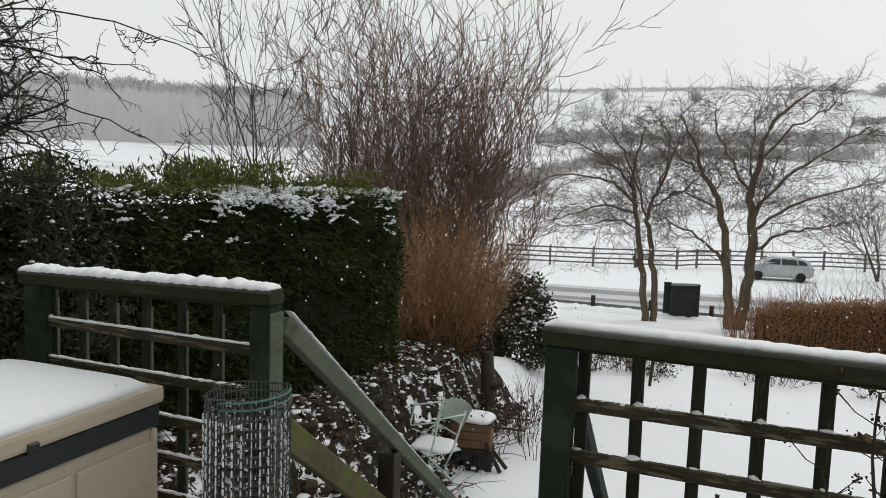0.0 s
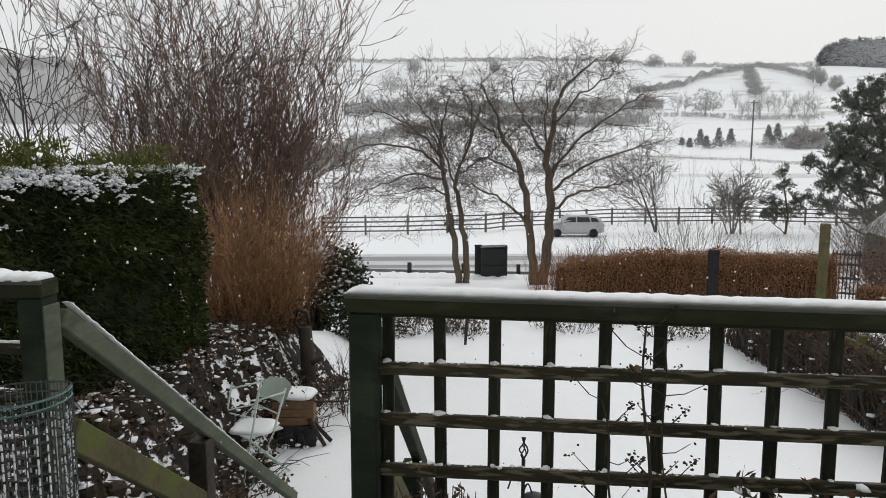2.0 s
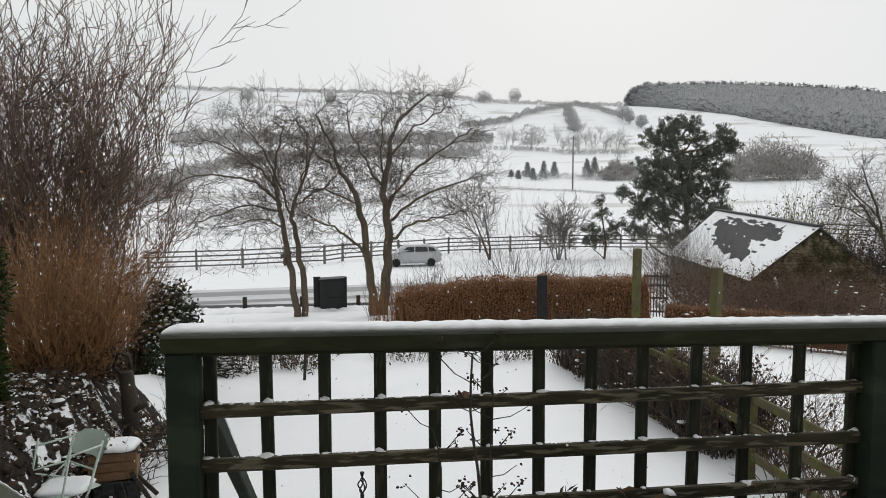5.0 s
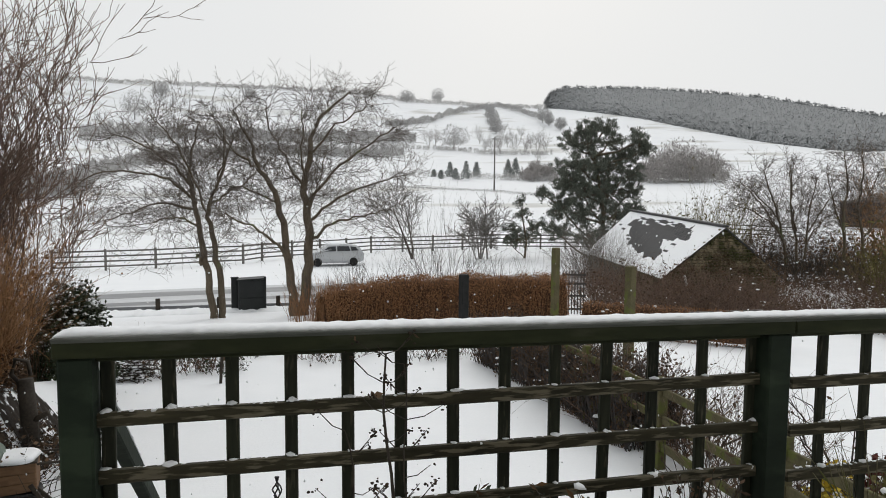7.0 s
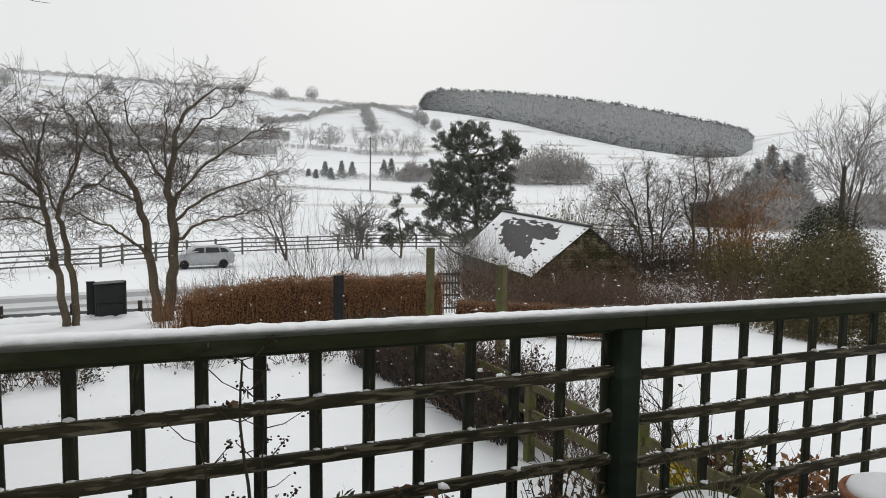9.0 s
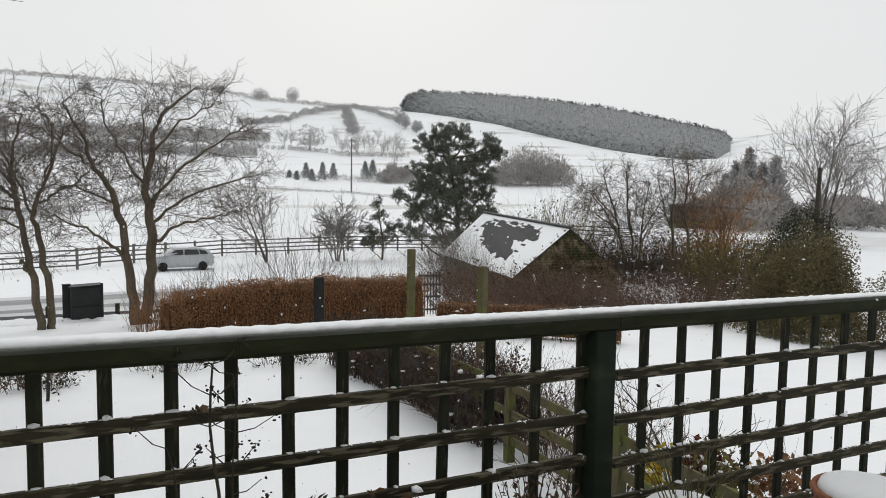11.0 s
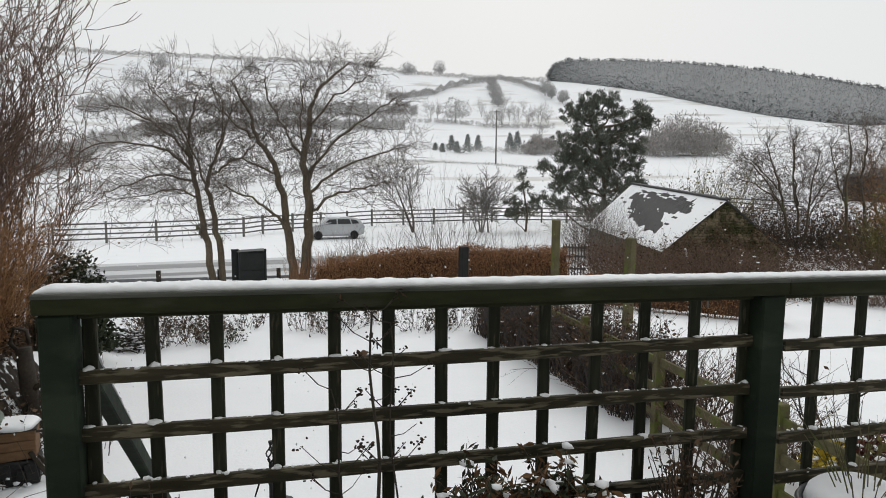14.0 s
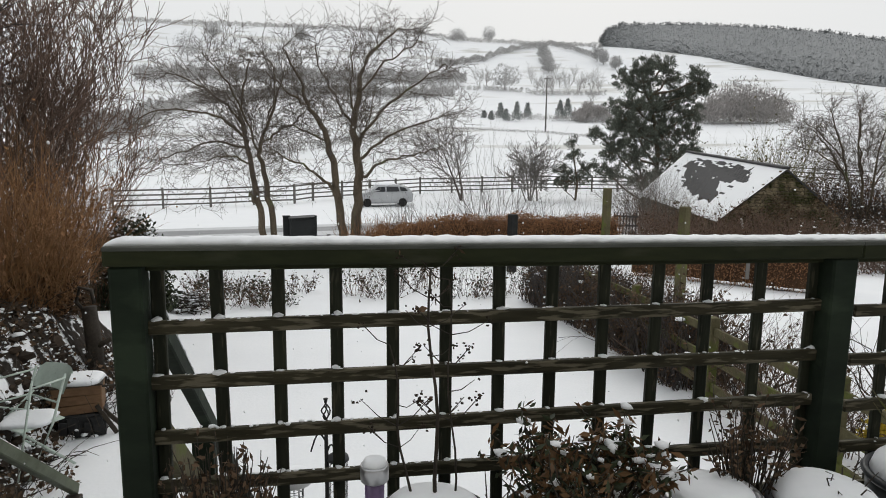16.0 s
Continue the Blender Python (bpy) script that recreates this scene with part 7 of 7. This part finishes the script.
def brown_shrub():
    r = np.random.default_rng(220)
    c = (0.45, 1.70, 0.52)
    t = thing("potted_shrub", "brown-leaved evergreen shrub in a pot, flecked with snow", "shrub", c)
    L = [dict(segs=4, wander=0.2, up=0.05, kids=5, angle=(25, 60), ratio=(0.4, 0.7), thin=0.6, tip=0.5, sides=5, **{"from": 0.3}), dict(segs=3, wander=0.25, up=0.08, tip=0.5, sides=3)]
    out, ends = [Tubes(), Tubes()], []
    for i in range(40):
        a = r.uniform(0, 2 * math.pi)
        k = r.uniform(0.1, 0.75)
        grow(L, out, np.array((c[0] + 0.08 * math.cos(a), c[1] + 0.08 * math.sin(a), c[2])), unit(np.array((k * math.cos(a), 0.6 * k * math.sin(a), 1))), r.uniform(0.11, 0.21), 0.004, 0, r, ends)
    for o, nm in zip(out, ("branch_growth", "twig_growth")):
        part(nm, o.mesh(nm), DARKWOOD, t)
    pts = []
    for p, d in ends:
        for k in range(12):
            pts.append(p - d * r.uniform(0, 0.07) + r.normal(0, 0.008, 3))
    pts = np.array(pts)
    half = r.random(len(pts)) < 0.55
    part("brown_foliage", mesh_of("brown_foliage", *cards(pts[half], 0.032, r, slim=0.30, lift=-0.6)), BROWNLEAF, t, "dull brown leaves")
    part("dark_foliage", mesh_of("dark_foliage", *cards(pts[~half], 0.028, r, slim=0.30, lift=-0.1)), IVY, t, "dark olive leaves")
    sp = pts[r.integers(0, len(pts), 60)] + np.array((0, 0, 0.012))
    part("snow_layer", mesh_of("snow_layer", *blobs(sp, r.uniform(0.006, 0.02, 60), r, 0.5), True), SNOW, t, "snow on the leaves")


brown_shrub()


def stalks(label, at, n, h, lean, mat, seed, heads=True, wide=0.06, name="dead_stalks", th=0.0022):
    """Dry stalks with seed heads."""
    r = np.random.default_rng(seed)
    t = thing(name, label, "plant", at)
    tb, hd = Tubes(), []
    for i in range(n):
        a, q = r.uniform(0, 2 * math.pi), math.sqrt(r.random())
        p = np.array(at) + np.array((wide * q * math.cos(a), wide * q * math.sin(a), 0))
        L = h * r.uniform(0.5, 1.0)
        e = p + np.array((lean * q * math.cos(a) * r.uniform(0.5, 1.2), lean * q * math.sin(a) * 0.7, L))
        m = (p + e) / 2 + np.array((r.normal(0, 0.01), r.normal(0, 0.01), 0.02))
        tb.add([p, m, e], th, th * 0.5, 4)
        if heads:
            for k in range(int(9 * r.uniform(0.5, 1.3))):
                f = r.uniform(0.35, 1.0)
                hd.append(m + (e - m) * (2 * f - 1) if f > 0.5 else p + (m - p) * 2 * f)
    part("stalk_growth", tb.mesh("stalk_growth"), mat, t)
    if heads:
        part("seed_cluster", mesh_of("seed_cluster", *cards(np.array(hd), 0.02, r, slim=0.45, lift=0.6)), DEADLEAF, t, "withered flower spikes")


stalks("withered lavender stalks standing in a pot", (0.95, 1.80, 0.48), 70, 0.29, 0.10, DARKWOOD, 231, True, 0.07)
stalks("withered dark stalks before the trellis", (-0.44, 1.80, 0.34), 150, 0.40, 0.09, DARKWOOD, 232, True, 0.06)
stalks("few dead stalks poking through snow", (1.12, 1.68, 0.56), 7, 0.07, 0.08, DARKWOOD, 233, False, 0.08)
stalks("dry tan grasses in a black pot", (1.54, 1.80, 0.52), 26, 0.34, 0.22, MOSSWOOD, 234, False, 0.06, "dry_grasses")
stalks("bare dark shoots beside the rose pot", (0.21, 1.68, 0.55), 4, 0.15, 0.06, DARKWOOD, 235, False, 0.05)
stalks("bare dark twigs behind the trellis", (-1.9, 2.3, -0.2), 40, 0.75, 0.25, DARKWOOD, 236, True, 0.15)


def solar_light():
    x, y = -0.07, 1.75
    t = thing("solar_light", "steel solar stake light capped with snow", "garden light", (x, y, 0.1))
    part("stake", lathe([(0.004, 0), (0.009, 0.1), (0.009, 0.47)], (x, y, 0.1), 10), BLACKP, t)
    part("body", lathe([(0.018, 0.47), (0.023, 0.49), (0.024, 0.545)], (x, y, 0.1), 20), VIOLET, t, "violet tinted lamp body")
    part("head", lathe([(0.026, 0.545), (0.034, 0.55), (0.035, 0.585), (0.033, 0.59), (0.030, 0.588)], (x, y, 0.1), 28), LAMPSTEEL, t, "brushed steel head")
    flat_bank(lambda w, s: (x + 0.031 * s * math.cos(w), y + 0.031 * s * math.sin(w)), 0.684, 0.02, "lamp_snow", "dome of snow on the solar light", 6)


solar_light()


def feeder_pole():
    x, y = -0.20, 3.45
    g = ground(x, y)
    t = thing("bird_feeder_pole", "black iron feeder pole with a hook and wire feeders", "bird feeder", (x, y, g))
    tb = Tubes()
    tb.add([np.array((x, y, g - 0.1)), np.array((x, y, 0.09))], 0.012, 0.010, 8)
    part("pole", tb.mesh("pole"), IRON, t)
    fin = Tubes()
    for k in range(4):
        a = k * math.pi / 2
        fin.add([np.array((x + 0.022 * math.sin(math.pi * f) * math.cos(a + 2.5 * f), y + 0.022 * math.sin(math.pi * f) * math.sin(a + 2.5 * f), 0.09 + 0.085 * f)) for f in np.linspace(0, 1, 8)], 0.004, 0.004, 5)
    fin.add([np.array((x, y, 0.175)), np.array((x, y, 0.20))], 0.005, 0.012, 8)
    part("finial", fin.mesh("finial"), IRON, t, "twisted iron basket finial")
    for s, z in ((-0.5, -0.03), (0.35, -0.09)):
        hk = Tubes()
        hk.add([np.array((x + s * 0.15 * f, y, z + 0.07 * math.sin(math.pi * f) - 0.04 * f)) for f in np.linspace(0, 1, 9)], 0.005, 0.004, 6)
        part("hook", hk.mesh("hook"), IRON, t)
    for s, z, h in ((-1, -0.35, 0.24), (0.35, -0.27, 0.3)):
        cx = x + s * 0.16
        cage = Tubes()
        for k in range(12):
            a = k * math.pi / 6
            cage.add([np.array((cx + 0.045 * math.cos(a), y + 0.045 * math.sin(a), z - h / 2)), np.array((cx + 0.045 * math.cos(a), y + 0.045 * math.sin(a), z + h / 2))], 0.0015, 0.0015, 4)
        for zz in np.linspace(z - h / 2, z + h / 2, 9):
            cage.add([np.array((cx + 0.045 * math.cos(a), y + 0.045 * math.sin(a), zz)) for a in np.linspace(0, 2 * math.pi, 13)], 0.0015, 0.0015, 4)
        fd = part("feeder", cage.mesh("feeder"), GALV, t, "wire mesh bird feeder")
        part("cap", lathe([(0.055, 0), (0.05, 0.02), (0.01, 0.035)], (cx, y, z + h / 2), 16), GREYPOT, fd)
    cx = x - 0.16
    flat_bank(lambda w, s: (cx + 0.09 * s * math.cos(w), y + 0.09 * s * math.sin(w)), -0.22, 0.06, "feeder_snow", "dome of snow on a feeder", 6)


feeder_pole()


# ---- plants along the garden fence ----
for i in range(12):
    x, y = 3.98 + 0.5 * rng.random(), 5.3 + 0.4 * i
    stem_shrub("bare brown shrub tangled through the garden fence", (x, y, ground(x, y)), 30, rng.uniform(0.7, 1.4), 1.8, (TWIG, REDTWIG, DEADLEAF)[i % 3], 250 + i, "fence_shrub", 0.006, 5, 0.5, 0.3,
               "shrubs along the garden fence", leaves=DEADLEAF, leaf=0.05, leaf_n=160, bend=0.16)
for x, y, m, lab, s in ((4.5, 5.1, YELLOW, "bright yellow-leaved shrub in the snow", 0.22), (4.95, 5.05, REDLEAF, "dark red-leaved shrub in the snow", 0.24), (4.75, 4.6, OLIVELEAF, "olive and amber-leaved shrub in the snow", 0.3),
                        (5.2, 4.4, BEECH, "amber-leaved shrub in the snow", 0.26)):
    g = ground(x, y)
    leafy_mass(lab, dome((x, y, g + 0.25), s * 1.3, s, s * 1.7, 420, rng, 0.6), 0.07, m, 270 + int(x * 10), name="leafy_shrub", slim=0.6, snow=12, snow_size=0.04)
    stem_shrub("stems of a low shrub in the snow", (x, y, g), 18, 0.7, 1.6, TWIG, 280 + int(x * 10), "low_shrub", 0.005, 4, 0.5, 0.1)
stem_shrub("arching bare dark shrub in the next garden", (5.6, 6.2, ground(5.6, 6.2)), 9, 1.3, 2.6, DARKWOOD, 290, "arching_shrub", 0.016, 4, 1.2, 0.1, bend=0.3)
stem_shrub("arching bare dark shrub in the next garden", (4.6, 7.0, ground(4.6, 7.0)), 9, 1.5, 2.4, DARKWOOD, 291, "arching_shrub", 0.016, 4, 1.1, 0.1, bend=0.3)


def garden_stand():
    x, y = polar(38.2, 12.5)[:2]
    g = ground(x, y)
    t = thing("timber_stand", "grey slatted timber stand in the next garden", "stand", (x, y, g))
    for dx in (-0.22, 0.22):
        part("post", box((0.07, 0.07, 1.15), (x + dx, y, g + 0.5)), GREYWOOD, t)
    for k in range(5):
        part("slat", box((0.5, 0.03, 0.06), (x, y - 0.04, g + 0.35 + 0.15 * k)), GREYWOOD, t)
    x, y = polar(35.5, 17)[:2]
    g = ground(x, y)
    f = thing("picket_fence", "short pale picket fence in the next garden", "fence", (x, y, g))
    part("rail", box((1.9, 0.03, 0.08), (x, y, g + 0.75)), GREYWOOD, f)
    for k in range(9):
        part("picket", box((0.09, 0.02, 0.5), (x - 0.85 + 0.21 * k, y - 0.02, g + 0.5)), GREYWOOD, f)


garden_stand()
p, q = polar(33.2, 24.2), polar(32.6, 24.2)
tagged(part("white_stick", bar((p[0], p[1], -2.4), (q[0] - 0.1, q[1], -1.1), 0.07, 0.07, 0.02), WHITEPAINT, None), "white painted pole leaning by the barn", "pole")


# ---- overhanging thorn tree by the hedge ----
def thorn():
    r = np.random.default_rng(300)
    t = thing("thorn_tree", "gnarled bare thorn tree overhanging the hedge", "tree", (-4.20, 2.42, -0.6))
    L = [dict(segs=6, wander=0.22, up=0.0, kids=6, angle=(30, 75), ratio=(0.35, 0.65), thin=0.5, tip=0.35, sides=5, least=0.005, **{"from": 0.2}),
         dict(segs=6, wander=0.32, up=-0.06, kids=4, angle=(35, 80), ratio=(0.25, 0.5), thin=0.6, tip=0.35, sides=4, least=0.003, **{"from": 0.1}),
         dict(segs=4, wander=0.35, up=-0.03, kids=3, angle=(40, 85), ratio=(0.15, 0.35), thin=0.7, tip=0.5, sides=3, least=0.0022),
         dict(segs=2, wander=0.2, up=0.0, tip=0.6, sides=3)]
    out = [Tubes() for _ in L]
    for lx, ly, lz, n in ((0.5, 0.1, 0.5, 0.65), (0.6, 0.4, 0.3, 0.6), (0.2, 0.2, 1.0, 0.9), (0.6, 0.2, 0.1, 0.6), (0.1, 0.5, 0.9, 0.8), (0.5, 0.3, 0.7, 0.8), (0.3, 0.3, 0.4, 0.7), (0.6, 0.1, -0.1, 0.5)):
        grow(L, out, np.array((-4.10, 2.52, 1.55)), unit(np.array((lx, ly, lz))), n, 0.014, 0, r)
    for k in range(34):
        grow(L, out, np.array((-4.18, 2.50, r.uniform(1.15, 2.5))), unit(np.array((r.normal(0.45, 0.35), r.normal(0.5, 0.35), r.normal(0.0, 0.4)))), r.uniform(0.45, 0.95), 0.010, 0, r)
    # long arching limbs with short drooping shoots
    for pts in (((-4.05, 2.52, 1.9), (-4.2, 2.45, 2.3), (-3.9, 2.75, 2.42), (-3.5, 3.1, 2.43), (-3.2, 3.4, 2.32), (-2.95, 3.7, 2.12)),
                ((-4.05, 2.52, 2.1), (-4.1, 2.6, 2.7), (-3.7, 3.1, 2.95), (-3.3, 3.6, 2.85)), ((-4.05, 2.52, 1.8), (-4.1, 2.5, 1.95), (-3.75, 2.9, 1.98), (-3.45, 3.3, 1.8), (-3.3, 3.5, 1.62))):
        pts = [np.array(p) for p in pts]
        for _ in range(2):
            pts = [pts[0]] + [q for a, b in zip(pts, pts[1:]) for q in (a * 0.75 + b * 0.25, a * 0.25 + b * 0.75)] + [pts[-1]]
        pts = [p + r.normal(0, 0.008, 3) for p in pts]
        out[0].add(pts, 0.0075, 0.002, 6)
        for a, b in zip(pts, pts[1:]):
            if r.random() < 0.6:
                grow(L[1:], out[1:], a + (b - a) * r.random(), unit(np.array((r.normal(0.1, 0.5), r.normal(0.1, 0.5), -0.5 + r.normal(0, 0.6)))), r.uniform(0.12, 0.28), 0.0035, 0, r)
    for o, nm in zip(out, ("limb_growth", "branch_growth", "twig_growth", "spur_growth")):
        part(nm, o.mesh(nm), DARKWOOD, t)
    tr = Tubes()
    tr.add([np.array((-4.15, 2.37, -0.7)), np.array((-4.25, 2.42, 0.5)), np.array((-4.10, 2.52, 1.6))], 0.09, 0.05, 9)
    part("trunk", tr.mesh("trunk"), BARK, t)


thorn()
leafy_mass("dark evergreen growth against the hedge, flecked with snow", dome((-4.02, 3.05, 0.5), 0.42, 0.55, 1.2, 9000, np.random.default_rng(302), 0.5), 0.05, YEW, 303, name="evergreen_growth", slim=0.3, snow=160, snow_size=0.016)


# ---- snow in the air ----
def falling_snow():
    """Sparse flakes of the light snowfall over the garden."""
    r = np.random.default_rng(400)
    b, e, d = np.radians(r.uniform(-56, 62, 700)), np.radians(r.uniform(-26, -1, 700)), r.uniform(2.3, 9.0, 700)
    pts = np.stack([EYE[0] + d * np.sin(b), EYE[1] + d * np.cos(b), EYE[2] + d * np.tan(e)], 1)
    stuff("snowflakes", blobs(pts, r.uniform(0.0022, 0.0045, 700), r, 1.3), SNOW, "small white flakes of light falling snow", "snow")


falling_snow()
